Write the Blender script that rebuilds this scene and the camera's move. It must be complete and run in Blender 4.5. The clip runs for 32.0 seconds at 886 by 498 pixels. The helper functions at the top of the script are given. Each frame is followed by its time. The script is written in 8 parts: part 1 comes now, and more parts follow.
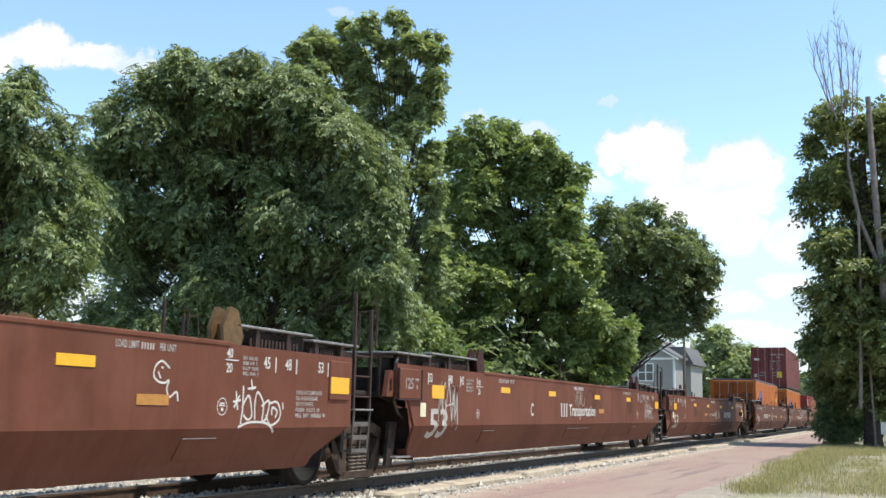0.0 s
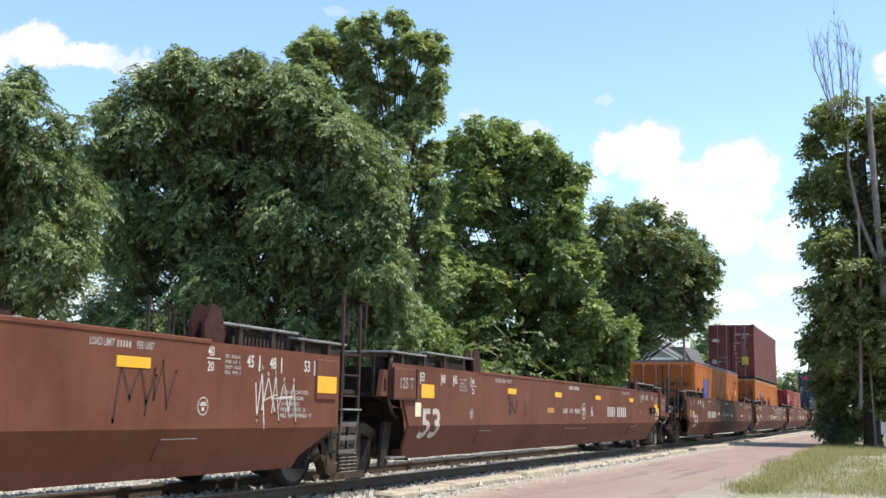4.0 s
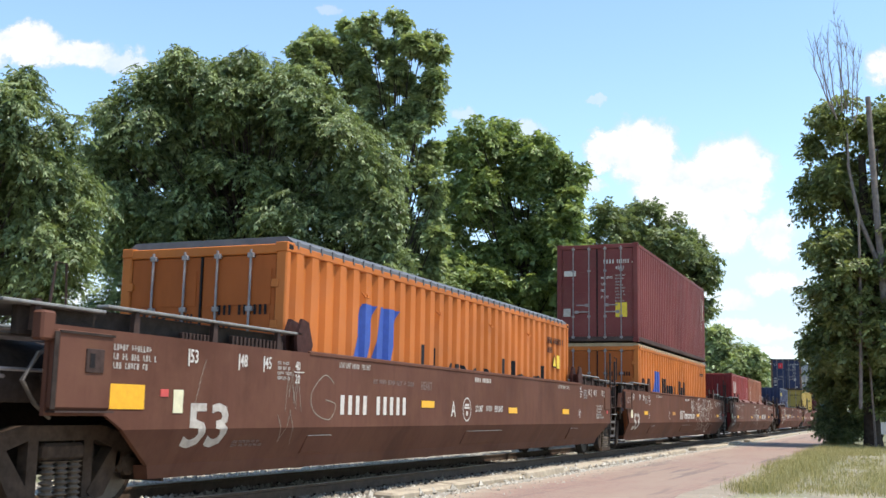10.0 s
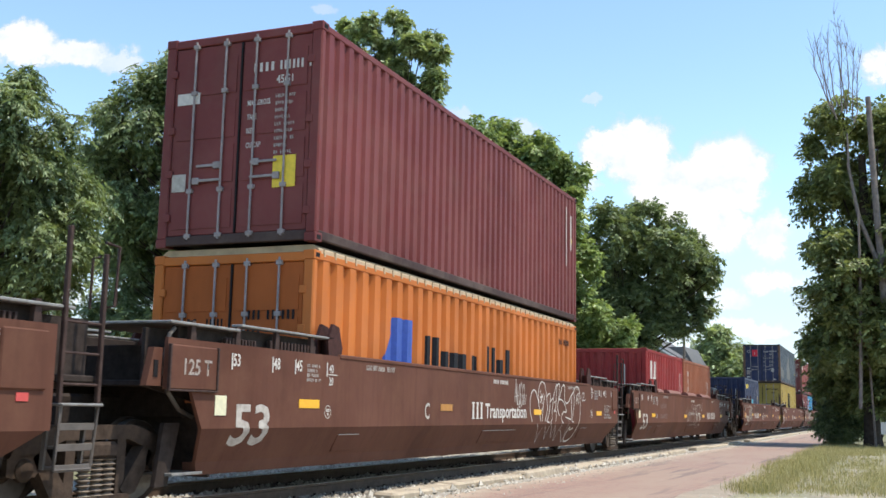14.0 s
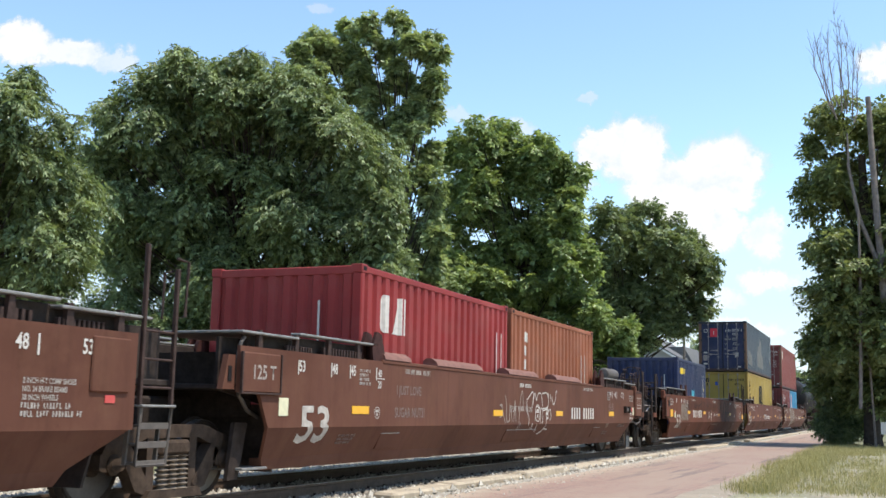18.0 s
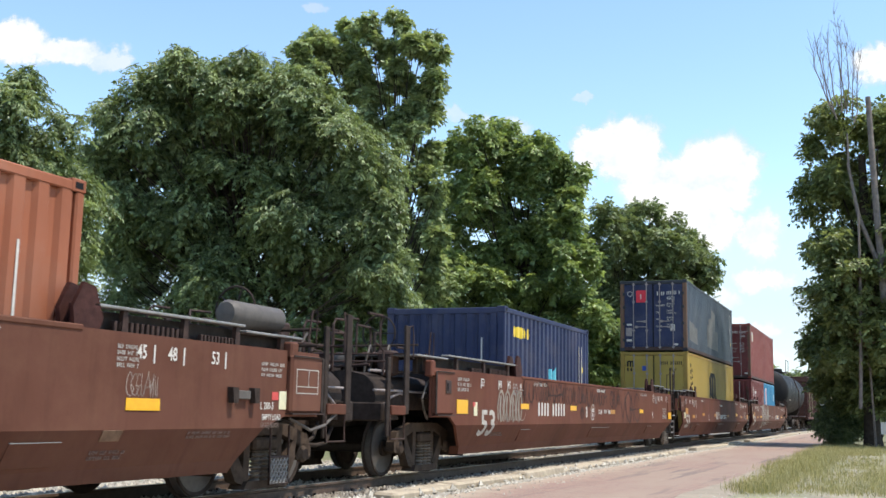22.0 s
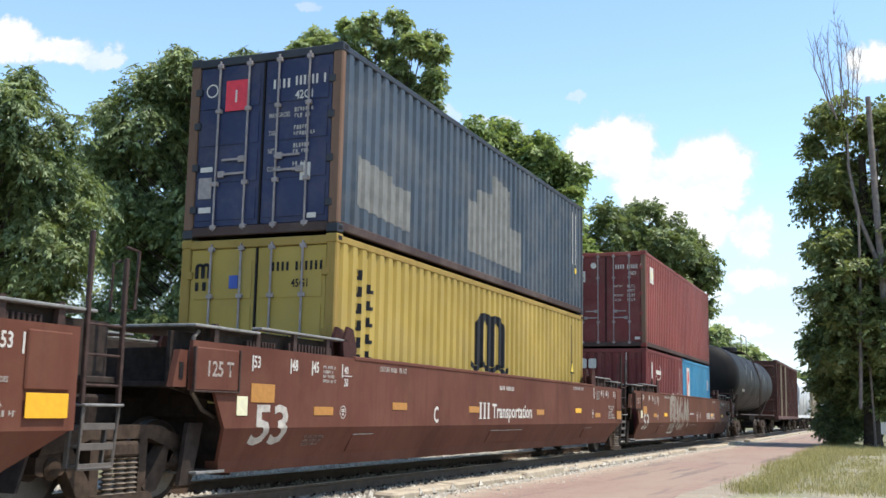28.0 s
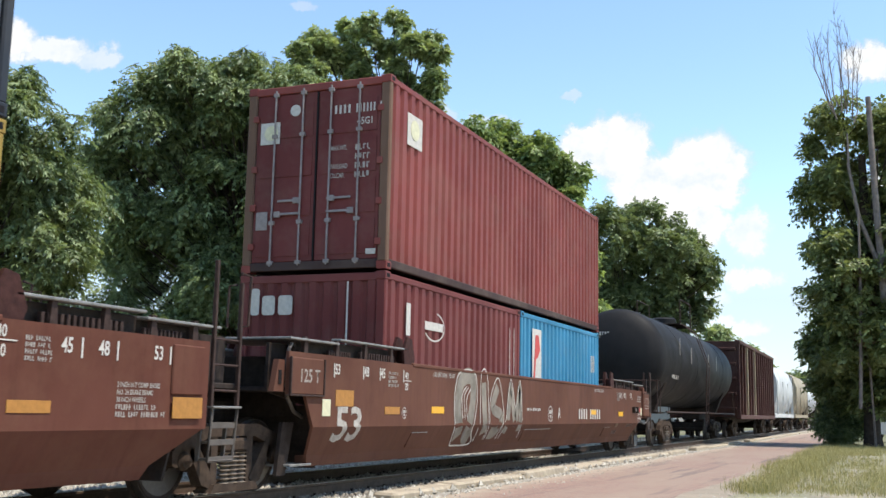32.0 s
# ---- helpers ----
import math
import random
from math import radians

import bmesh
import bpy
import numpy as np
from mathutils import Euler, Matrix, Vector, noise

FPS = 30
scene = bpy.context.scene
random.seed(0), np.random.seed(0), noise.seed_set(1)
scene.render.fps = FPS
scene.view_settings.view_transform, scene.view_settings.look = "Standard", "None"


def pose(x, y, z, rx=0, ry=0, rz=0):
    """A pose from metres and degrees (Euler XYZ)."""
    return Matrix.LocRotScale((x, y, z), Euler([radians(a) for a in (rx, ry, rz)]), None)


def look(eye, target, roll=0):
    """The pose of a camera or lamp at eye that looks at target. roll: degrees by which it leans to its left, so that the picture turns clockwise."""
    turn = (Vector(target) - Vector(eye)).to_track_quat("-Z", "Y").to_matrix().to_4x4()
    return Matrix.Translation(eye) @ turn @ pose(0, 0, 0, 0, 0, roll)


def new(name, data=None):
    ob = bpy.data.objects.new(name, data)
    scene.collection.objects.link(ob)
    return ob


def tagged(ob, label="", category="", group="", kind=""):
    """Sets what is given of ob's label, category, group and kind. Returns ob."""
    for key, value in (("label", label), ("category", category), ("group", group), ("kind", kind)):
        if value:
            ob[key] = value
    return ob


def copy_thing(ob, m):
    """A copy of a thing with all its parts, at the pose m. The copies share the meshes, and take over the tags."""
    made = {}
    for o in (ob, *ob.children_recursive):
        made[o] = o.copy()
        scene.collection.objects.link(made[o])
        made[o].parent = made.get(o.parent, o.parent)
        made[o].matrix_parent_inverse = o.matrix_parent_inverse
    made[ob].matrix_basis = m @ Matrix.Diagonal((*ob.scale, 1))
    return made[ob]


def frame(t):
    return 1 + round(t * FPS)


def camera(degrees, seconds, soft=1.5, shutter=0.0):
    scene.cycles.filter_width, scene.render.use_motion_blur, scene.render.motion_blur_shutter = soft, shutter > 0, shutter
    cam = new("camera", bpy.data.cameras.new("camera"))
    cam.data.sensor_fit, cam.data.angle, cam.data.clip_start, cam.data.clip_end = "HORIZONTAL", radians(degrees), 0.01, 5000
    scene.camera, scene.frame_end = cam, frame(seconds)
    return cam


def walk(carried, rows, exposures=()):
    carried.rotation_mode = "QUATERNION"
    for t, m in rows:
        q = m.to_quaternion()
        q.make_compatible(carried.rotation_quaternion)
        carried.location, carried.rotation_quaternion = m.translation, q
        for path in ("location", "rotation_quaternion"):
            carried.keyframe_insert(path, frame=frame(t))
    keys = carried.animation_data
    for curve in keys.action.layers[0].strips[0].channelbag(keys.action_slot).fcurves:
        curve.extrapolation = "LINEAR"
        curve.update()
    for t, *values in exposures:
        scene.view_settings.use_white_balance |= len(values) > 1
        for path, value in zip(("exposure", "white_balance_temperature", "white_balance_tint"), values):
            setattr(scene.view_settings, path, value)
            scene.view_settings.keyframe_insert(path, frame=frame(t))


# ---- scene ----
# ---------------------------------------------------------------- camera: it stands still
EYE = (7.761, 0.0, 1.12)
cam = camera(45.49, 32.0, soft=1.5, shutter=0.1)
AIM = (-0.3823, 0.9118, 0.15137)
CAM_POSE = look(EYE, (EYE[0] + AIM[0] * 50, EYE[1] + AIM[1] * 50, EYE[2] + AIM[2] * 50), 1.109)
walk(cam, [(0.0, CAM_POSE), (32.0, CAM_POSE)], exposures=[(0.0, 0.58), (10.0, 0.56), (12.5, 0.48), (14.0, 0.55), (17.0, 0.49), (19.0, 0.57), (21.0, 0.54), (23.5, 0.6), (28.0, 0.58), (30.0, 0.40), (31.0, 0.36), (32.0, 0.51)])

# how far the train has come, second by second
GONE = [0.0, 4.94, 9.93, 14.9, 19.83, 24.7, 29.56, 34.43, 39.33, 44.23, 49.11, 53.9, 58.62, 63.29, 67.96, 72.65, 77.34,
        81.98, 86.54, 91.02, 95.46, 99.89, 104.34, 108.79, 113.22, 117.63, 122.01, 126.39, 130.79, 135.22, 139.66, 144.13, 148.65]

# ---------------------------------------------------------------- daylight
SUN = Vector((0.42, 0.05, 0.905)).normalized()
world = bpy.data.worlds.new("sky")
scene.world = world
world.use_nodes = True
wn, wl = world.node_tree.nodes, world.node_tree.links
sky = wn.new("ShaderNodeTexSky")
sky.sky_type = "NISHITA"
sky.sun_disc = False
sky.sun_elevation = math.asin(SUN.z)
sky.sun_rotation = math.atan2(SUN.x, SUN.y)
sky.altitude = 200
sky.air_density, sky.dust_density, sky.ozone_density = 1.0, 0.05, 0.2
tint = wn.new("ShaderNodeMix")
tint.data_type, tint.blend_type = "RGBA", "MULTIPLY"
tint.inputs[0].default_value, tint.inputs[7].default_value = 1.0, (0.94, 1.0, 1.03, 1)
wl.new(sky.outputs[0], tint.inputs[6])
wl.new(tint.outputs[2], wn["Background"].inputs[0])
wn["Background"].inputs[1].default_value = 0.185
sun = new("sun", bpy.data.lights.new("sun", "SUN"))
sun.data.energy, sun.data.angle, sun.data.color = 4.0, radians(0.53), (1.0, 0.95, 0.86)
sun.matrix_world = look(SUN * 60, (0, 0, 0))


# ---------------------------------------------------------------- materials
def material(name):
    m = bpy.data.materials.new(name)
    m.use_nodes = True
    nt = m.node_tree
    return m, nt, nt.nodes["Principled BSDF"]


def node(nt, kind, **inputs):
    n = nt.nodes.new(kind)
    for k, v in inputs.items():
        n.inputs[k.replace("_", " ")].default_value = v
    return n


def ramp(nt, source, stops):
    r = nt.nodes.new("ShaderNodeValToRGB")
    while len(r.color_ramp.elements) < len(stops):
        r.color_ramp.elements.new(0.5)
    for e, (p, c) in zip(r.color_ramp.elements, stops):
        e.position = p
        e.color = (*c, 1) if len(c) == 3 else c
    nt.links.new(source, r.inputs[0])
    return r.outputs[0]


def mix(nt, fac, a, b, blend="MIX"):
    m = nt.nodes.new("ShaderNodeMix")
    m.data_type, m.blend_type = "RGBA", blend
    for sock, v in ((m.inputs[0], fac), (m.inputs[6], a), (m.inputs[7], b)):
        if isinstance(v, (int, float)):
            sock.default_value = v
        elif isinstance(v, tuple):
            sock.default_value = (*v, 1)
        else:
            nt.links.new(v, sock)
    return m.outputs[2]


def noise_of(nt, scale, detail=4.0, rough=0.6, stretch=None, space="Object"):
    tc = nt.nodes.new("ShaderNodeTexCoord")
    out = tc.outputs[space]
    if stretch:
        mp = nt.nodes.new("ShaderNodeMapping")
        mp.inputs["Scale"].default_value = stretch
        nt.links.new(out, mp.inputs[0])
        out = mp.outputs[0]
    n = node(nt, "ShaderNodeTexNoise", Scale=scale, Detail=detail, Roughness=rough)
    nt.links.new(out, n.inputs["Vector"])
    return n.outputs["Fac"]


def bump(nt, bsdf, height, strength=0.3, distance=0.02):
    b = node(nt, "ShaderNodeBump", Strength=strength, Distance=distance)
    nt.links.new(height, b.inputs["Height"])
    nt.links.new(b.outputs[0], bsdf.inputs["Normal"])


def paint(name, color, wear=(0.16, 0.07, 0.035), rough=0.45, rust=0.25, streak=0.25, dust=0.15, dustcol=(0.30, 0.25, 0.20), gloss=0.17, blotch=0.0):
    """Weathered paint on steel: fading, upright streaks, rust spots, fine relief."""
    m, nt, b = material(name)
    big = noise_of(nt, 0.55, 3, 0.55)
    fade = ramp(nt, big, [(0.35, tuple(c * 0.82 for c in color)), (0.7, tuple(min(1, c * 1.12 + 0.006) for c in color))])
    st = noise_of(nt, 3.0, 5, 0.65, (1.0, 2.2, 0.22))
    stf = ramp(nt, st, [(0.5, (0, 0, 0)), (0.75, (streak, streak, streak))])
    col = mix(nt, stf, fade, tuple(c * 0.55 for c in color))
    if blotch:
        bl = noise_of(nt, 0.8, 4, 0.6, (1.0, 1.0, 0.5))
        col = mix(nt, ramp(nt, bl, [(0.54, (0, 0, 0)), (0.68, (blotch,) * 3)]), col, tuple(c * 0.5 for c in color))
    du = noise_of(nt, 1.3, 5, 0.7)
    duf = ramp(nt, du, [(0.45, (0, 0, 0)), (0.8, (dust, dust, dust))])
    col = mix(nt, duf, col, dustcol)
    sp = noise_of(nt, 11.0, 6, 0.7)
    spf = ramp(nt, sp, [(0.66, (0, 0, 0)), (0.74, (rust, rust, rust))])
    col = mix(nt, spf, col, wear)
    nt.links.new(col, b.inputs["Base Color"])
    rg = ramp(nt, du, [(0.3, (rough,) * 3), (0.8, (min(1, rough + 0.25),) * 3)])
    nt.links.new(rg, b.inputs["Roughness"])
    b.inputs["Specular IOR Level"].default_value = gloss
    bump(nt, b, noise_of(nt, 1.6, 4, 0.6), 0.16, 0.05)
    return m


def plain(name, color, rough=0.6, metal=0.0, scale=8.0, vary=0.25, relief=0.1, gloss=None):
    m, nt, b = material(name)
    n = noise_of(nt, scale, 5, 0.65)
    col = ramp(nt, n, [(0.3, tuple(c * (1 - vary) for c in color)), (0.7, tuple(min(1, c * (1 + vary)) for c in color))])
    nt.links.new(col, b.inputs["Base Color"])
    b.inputs["Roughness"].default_value = rough
    b.inputs["Metallic"].default_value = metal
    b.inputs["Specular IOR Level"].default_value = gloss if gloss is not None else (0.12 if max(color) < 0.06 and rough > 0.5 else 0.35)
    if relief:
        bump(nt, b, noise_of(nt, scale * 3, 4, 0.6), relief, 0.02)
    return m


TONES = [(0.136, 0.048, 0.028), (0.140, 0.049, 0.029), (0.132, 0.049, 0.031), (0.104, 0.043, 0.027), (0.106, 0.043, 0.027),
         (0.114, 0.046, 0.029), (0.124, 0.044, 0.027), (0.112, 0.040, 0.026), (0.116, 0.048, 0.031)]
CAR_PAINT = [paint("weathered_brown_paint", c, wear=(0.05, 0.022, 0.015), rough=0.6, rust=0.4, streak=0.42, dust=0.55, dustcol=(0.170, 0.086, 0.054), gloss=0.09, blotch=0.45) for c in TONES]
m_car = CAR_PAINT[0]
m_under = plain("grimy_steel", (0.036, 0.026, 0.021), 0.75, 0.0, 9, 0.4, 0.25)
m_truck = plain("cast_steel_with_dust", (0.056, 0.038, 0.027), 0.8, 0.0, 7, 0.45, 0.3)
m_wheel = plain("wheel_steel", (0.036, 0.025, 0.019), 0.65, 0.0, 12, 0.35, 0.15)
m_railhead = plain("polished_rail_head", (0.40, 0.38, 0.36), 0.35, 1.0, 20, 0.15, 0.05)
m_tread = plain("polished_tread", (0.11, 0.095, 0.085), 0.5, 0.5, 20, 0.15, 0.05)
m_spring = plain("spring_steel", (0.165, 0.13, 0.098), 0.6, 0.1, 14, 0.3, 0.1)
m_galv = plain("galvanised_walkway", (0.20, 0.19, 0.175), 0.55, 0.2, 9, 0.3, 0.1)
m_tube = plain("brown_tube", (0.052, 0.032, 0.026), 0.6, 0.0, 12, 0.35, 0.1)
m_ochre = plain("ochre_steel", (0.115, 0.062, 0.020), 0.6, 0.0, 12, 0.35, 0.1)
m_rolled = plain("dusty_rolled_cover", (0.185, 0.088, 0.066), 0.8, 0.0, 6, 0.25, 0.2)
m_guide = plain("dark_maroon_steel", (0.050, 0.020, 0.016), 0.6, 0.0, 12, 0.35, 0.1)
m_hose = plain("hose", (0.095, 0.080, 0.068), 0.6, 0.0, 9, 0.2, 0.1)
m_white = plain("white_lettering", (0.54, 0.50, 0.44), 0.7, 0.0, 14, 0.18, 0.0)
m_stencil = plain("small_stencil_paint", (0.34, 0.305, 0.265), 0.75, 0.0, 16, 0.25, 0.0)
m_grey_let = plain("faded_lettering", (0.40, 0.36, 0.31), 0.75, 0.0, 10, 0.3, 0.0)
m_yellow = plain("yellow_reflector", (0.72, 0.36, 0.012), 0.4, 0.0, 12, 0.1, 0.0)
m_yellow_old = plain("faded_reflector", (0.38, 0.17, 0.035), 0.6, 0.0, 12, 0.2, 0.0)
m_pale = plain("pale_tag", (0.62, 0.58, 0.38), 0.6, 0.0, 12, 0.15, 0.0)
m_redtag = plain("red_tag", (0.5, 0.07, 0.06), 0.6, 0.0, 12, 0.15, 0.0)
m_blackpaint = plain("black_lettering", (0.012, 0.012, 0.014), 0.55, 0.0, 12, 0.3, 0.0)
m_orange = paint("orange_paint", (0.46, 0.130, 0.022), rough=0.45, rust=0.35, streak=0.22, dust=0.12)
# rust-stained doors; their base orange is also darkened for the shade there
m_orange_door = paint("shaded_stained_orange_paint", (0.36, 0.088, 0.016), wear=(0.10, 0.03, 0.012), rough=0.55, rust=0.6, streak=0.45, dust=0.3, dustcol=(0.20, 0.07, 0.03))
m_maroon = paint("maroon_paint", (0.152, 0.034, 0.030), rough=0.42, rust=0.15, streak=0.18, dust=0.12)
m_red = paint("red_paint", (0.25, 0.026, 0.024), rough=0.42, rust=0.2, streak=0.25, dust=0.16)
m_rust_red = paint("faded_red_brown_paint", (0.270, 0.090, 0.044), rough=0.5, rust=0.25, streak=0.3, dust=0.2)
m_navy = paint("navy_paint", (0.022, 0.030, 0.075), rough=0.4, rust=0.15, streak=0.2, dust=0.2)
m_slate = paint("faded_slate_blue_paint", (0.052, 0.066, 0.084), rough=0.4, rust=0.2, streak=0.3, dust=0.3, dustcol=(0.26, 0.25, 0.23))
m_slate_dark = paint("dark_slate_paint", (0.032, 0.036, 0.044), rough=0.45, rust=0.3, streak=0.3, dust=0.25, dustcol=(0.14, 0.13, 0.12))
m_mustard = paint("yellow_paint", (0.36, 0.25, 0.055), rough=0.45, rust=0.35, streak=0.22, dust=0.18)
m_mustard_edge = paint("rusting_yellow_paint", (0.30, 0.20, 0.05), wear=(0.10, 0.038, 0.015), rough=0.6, rust=0.95, streak=0.5, dust=0.3, dustcol=(0.16, 0.08, 0.04))
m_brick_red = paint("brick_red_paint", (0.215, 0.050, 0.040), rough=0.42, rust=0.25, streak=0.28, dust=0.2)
# darker copy of the brick red, with the shade of the container ends in it
m_brick_end = paint("shaded_brick_red_paint", (0.135, 0.030, 0.027), rough=0.5, rust=0.3, streak=0.35, dust=0.2)
m_base = paint("grimy_base_paint", (0.055, 0.032, 0.028), rough=0.6, rust=0.4, streak=0.3, dust=0.3)
m_rusty = paint("rust_streaked_paint", (0.165, 0.098, 0.066), wear=(0.10, 0.04, 0.018), rough=0.65, rust=0.8, streak=0.5, dust=0.3, dustcol=(0.12, 0.06, 0.035))
m_sky_blue = paint("sky_blue_paint", (0.045, 0.22, 0.36), rough=0.45, rust=0.2, streak=0.2, dust=0.15)
m_rooftan = plain("tan_cover", (0.42, 0.31, 0.19), 0.6, 0.0, 5, 0.2, 0.1)
m_roofgrey = plain("grey_cover", (0.12, 0.12, 0.125), 0.6, 0.1, 5, 0.2, 0.1)
m_rod = plain("lock_rod_steel", (0.27, 0.23, 0.215), 0.6, 0.1, 12, 0.25, 0.0)
m_gasket = plain("gasket", (0.015, 0.013, 0.013), 0.7, 0.0, 12, 0.3, 0.0)
m_tankblack = paint("black_tank_paint", (0.016, 0.015, 0.015), rough=0.5, rust=0.1, streak=0.3, dust=0.3, dustcol=(0.05, 0.046, 0.042), gloss=0.12)
m_boxbrown = paint("dark_brown_paint", (0.085, 0.036, 0.028), rough=0.6, rust=0.2, streak=0.3, dust=0.2)
m_hopperwhite = paint("pale_grey_paint", (0.55, 0.55, 0.53), rough=0.5, rust=0.2, streak=0.2, dust=0.2)
m_hoppertan = paint("tan_paint", (0.34, 0.28, 0.19), rough=0.55, rust=0.2, streak=0.2, dust=0.2)
m_blue_logo = plain("blue_logo", (0.03, 0.07, 0.30), 0.5, 0.0, 12, 0.15, 0.0)
m_gold = plain("gold_lettering", (0.70, 0.50, 0.04), 0.5, 0.0, 12, 0.15, 0.0)
m_pinkred = plain("red_placard", (0.60, 0.03, 0.05), 0.5, 0.0, 12, 0.15, 0.0)
m_teal = plain("teal_mark", (0.10, 0.42, 0.50), 0.5, 0.0, 12, 0.2, 0.0)
m_fadedpatch = plain("bare_faded_patch", (0.155, 0.15, 0.135), 0.6, 0.0, 4, 0.25, 0.05)
m_graf_dark = plain("dark_spray", (0.058, 0.034, 0.028), 0.8, 0.0, 3, 0.4, 0.0)
m_faint = plain("faint_stencil_paint", (0.165, 0.115, 0.095), 0.8, 0.0, 12, 0.35, 0.0)
m_faint_tan = plain("faded_label_paint", (0.17, 0.10, 0.06), 0.8, 0.0, 8, 0.35, 0.0)
m_graf_pale = plain("thin_pale_spray", (0.30, 0.25, 0.21), 0.8, 0.0, 6, 0.5, 0.0)
m_graf_grey = plain("grey_spray", (0.22, 0.19, 0.15), 0.8, 0.0, 3, 0.4, 0.0)


def ground_material():
    m, nt, b = material("bare_earth_and_grass")
    n1, n2 = noise_of(nt, 0.18, 5, 0.6), noise_of(nt, 3.5, 6, 0.7)
    c = ramp(nt, n1, [(0.35, (0.10, 0.13, 0.035)), (0.55, (0.16, 0.15, 0.07)), (0.7, (0.26, 0.22, 0.15))])
    c = mix(nt, 0.35, c, ramp(nt, n2, [(0.3, (0.05, 0.05, 0.02)), (0.7, (0.32, 0.28, 0.18))]))
    nt.links.new(c, b.inputs["Base Color"])
    b.inputs["Roughness"].default_value = 0.95
    bump(nt, b, n2, 0.5, 0.05)
    return m


def road_material():
    """Old brick paving, worn pink and tan, with tar streaks along it and sandy edges."""
    m, nt, b = material("worn_brick_paving")
    tc = nt.nodes.new("ShaderNodeTexCoord")
    br = node(nt, "ShaderNodeTexBrick", Scale=1.0, Mortar_Size=0.008, Mortar_Smooth=0.3, Brick_Width=0.21, Row_Height=0.1)
    br.inputs["Color1"].default_value = (0.295, 0.176, 0.128, 1)
    br.inputs["Color2"].default_value = (0.235, 0.138, 0.105, 1)
    br.inputs["Mortar"].default_value = (0.30, 0.235, 0.18, 1)
    nt.links.new(tc.outputs["Object"], br.inputs["Vector"])
    n1 = noise_of(nt, 0.55, 6, 0.7, (1.5, 0.4, 1))
    n2 = noise_of(nt, 0.9, 6, 0.7, (1.9, 0.12, 1))
    n3 = noise_of(nt, 2.6, 5, 0.7)
    c = mix(nt, ramp(nt, n1, [(0.40, (0, 0, 0)), (0.60, (0.85, 0.85, 0.85))]), br.outputs["Color"], (0.300, 0.215, 0.155))
    c = mix(nt, ramp(nt, n2, [(0.54, (0, 0, 0)), (0.64, (0.6, 0.6, 0.6))]), c, (0.105, 0.078, 0.07))
    c = mix(nt, ramp(nt, n3, [(0.58, (0, 0, 0)), (0.72, (0.5, 0.5, 0.5))]), c, (0.36, 0.288, 0.21))
    # sand washed in from both edges
    sep = nt.nodes.new("ShaderNodeSeparateXYZ")
    nt.links.new(tc.outputs["Object"], sep.inputs[0])
    off = nt.nodes.new("ShaderNodeMath")
    off.operation = "MULTIPLY_ADD"
    off.inputs[1].default_value = 1.6
    nt.links.new(n3, off.inputs[0])
    nt.links.new(sep.outputs[0], off.inputs[2])
    e = node(nt, "ShaderNodeMapRange")
    e.inputs[1].default_value, e.inputs[2].default_value = 2.9, 7.1
    nt.links.new(off.outputs[0], e.inputs[0])
    sand = ramp(nt, e.outputs[0], [(0.03, (0.8, 0.8, 0.8)), (0.17, (0, 0, 0)), (0.72, (0, 0, 0)), (0.86, (0.85, 0.85, 0.85))])
    c = mix(nt, sand, c, (0.42, 0.335, 0.235))
    nt.links.new(c, b.inputs["Base Color"])
    b.inputs["Roughness"].default_value = 0.9
    bump(nt, b, br.outputs["Fac"], -0.35, 0.02)
    return m


def gravel_material(name, light, dark):
    m, nt, b = material(name)
    tc = nt.nodes.new("ShaderNodeTexCoord")
    v = node(nt, "ShaderNodeTexVoronoi", Scale=22.0)
    nt.links.new(tc.outputs["Object"], v.inputs["Vector"])
    c = mix(nt, 0.75, ramp(nt, v.outputs["Color"], [(0.1, dark), (0.9, light)]),
            ramp(nt, noise_of(nt, 0.8, 5, 0.6), [(0.3, dark), (0.7, light)]))
    nt.links.new(c, b.inputs["Base Color"])
    b.inputs["Roughness"].default_value = 0.95
    bump(nt, b, v.outputs["Distance"], -0.6, 0.03)
    return m


def stone_material(name, light, dark):
    """For loose stones: each one has its own tone."""
    m, nt, b = material(name)
    g = nt.nodes.new("ShaderNodeNewGeometry")
    c = ramp(nt, g.outputs["Random Per Island"], [(0.0, dark), (0.5, tuple((x + y) / 2 for x, y in zip(light, dark))), (1.0, light)])
    c = mix(nt, 0.3, c, ramp(nt, noise_of(nt, 30, 4, 0.6), [(0.3, dark), (0.7, light)]))
    nt.links.new(c, b.inputs["Base Color"])
    b.inputs["Roughness"].default_value = 0.9
    return m


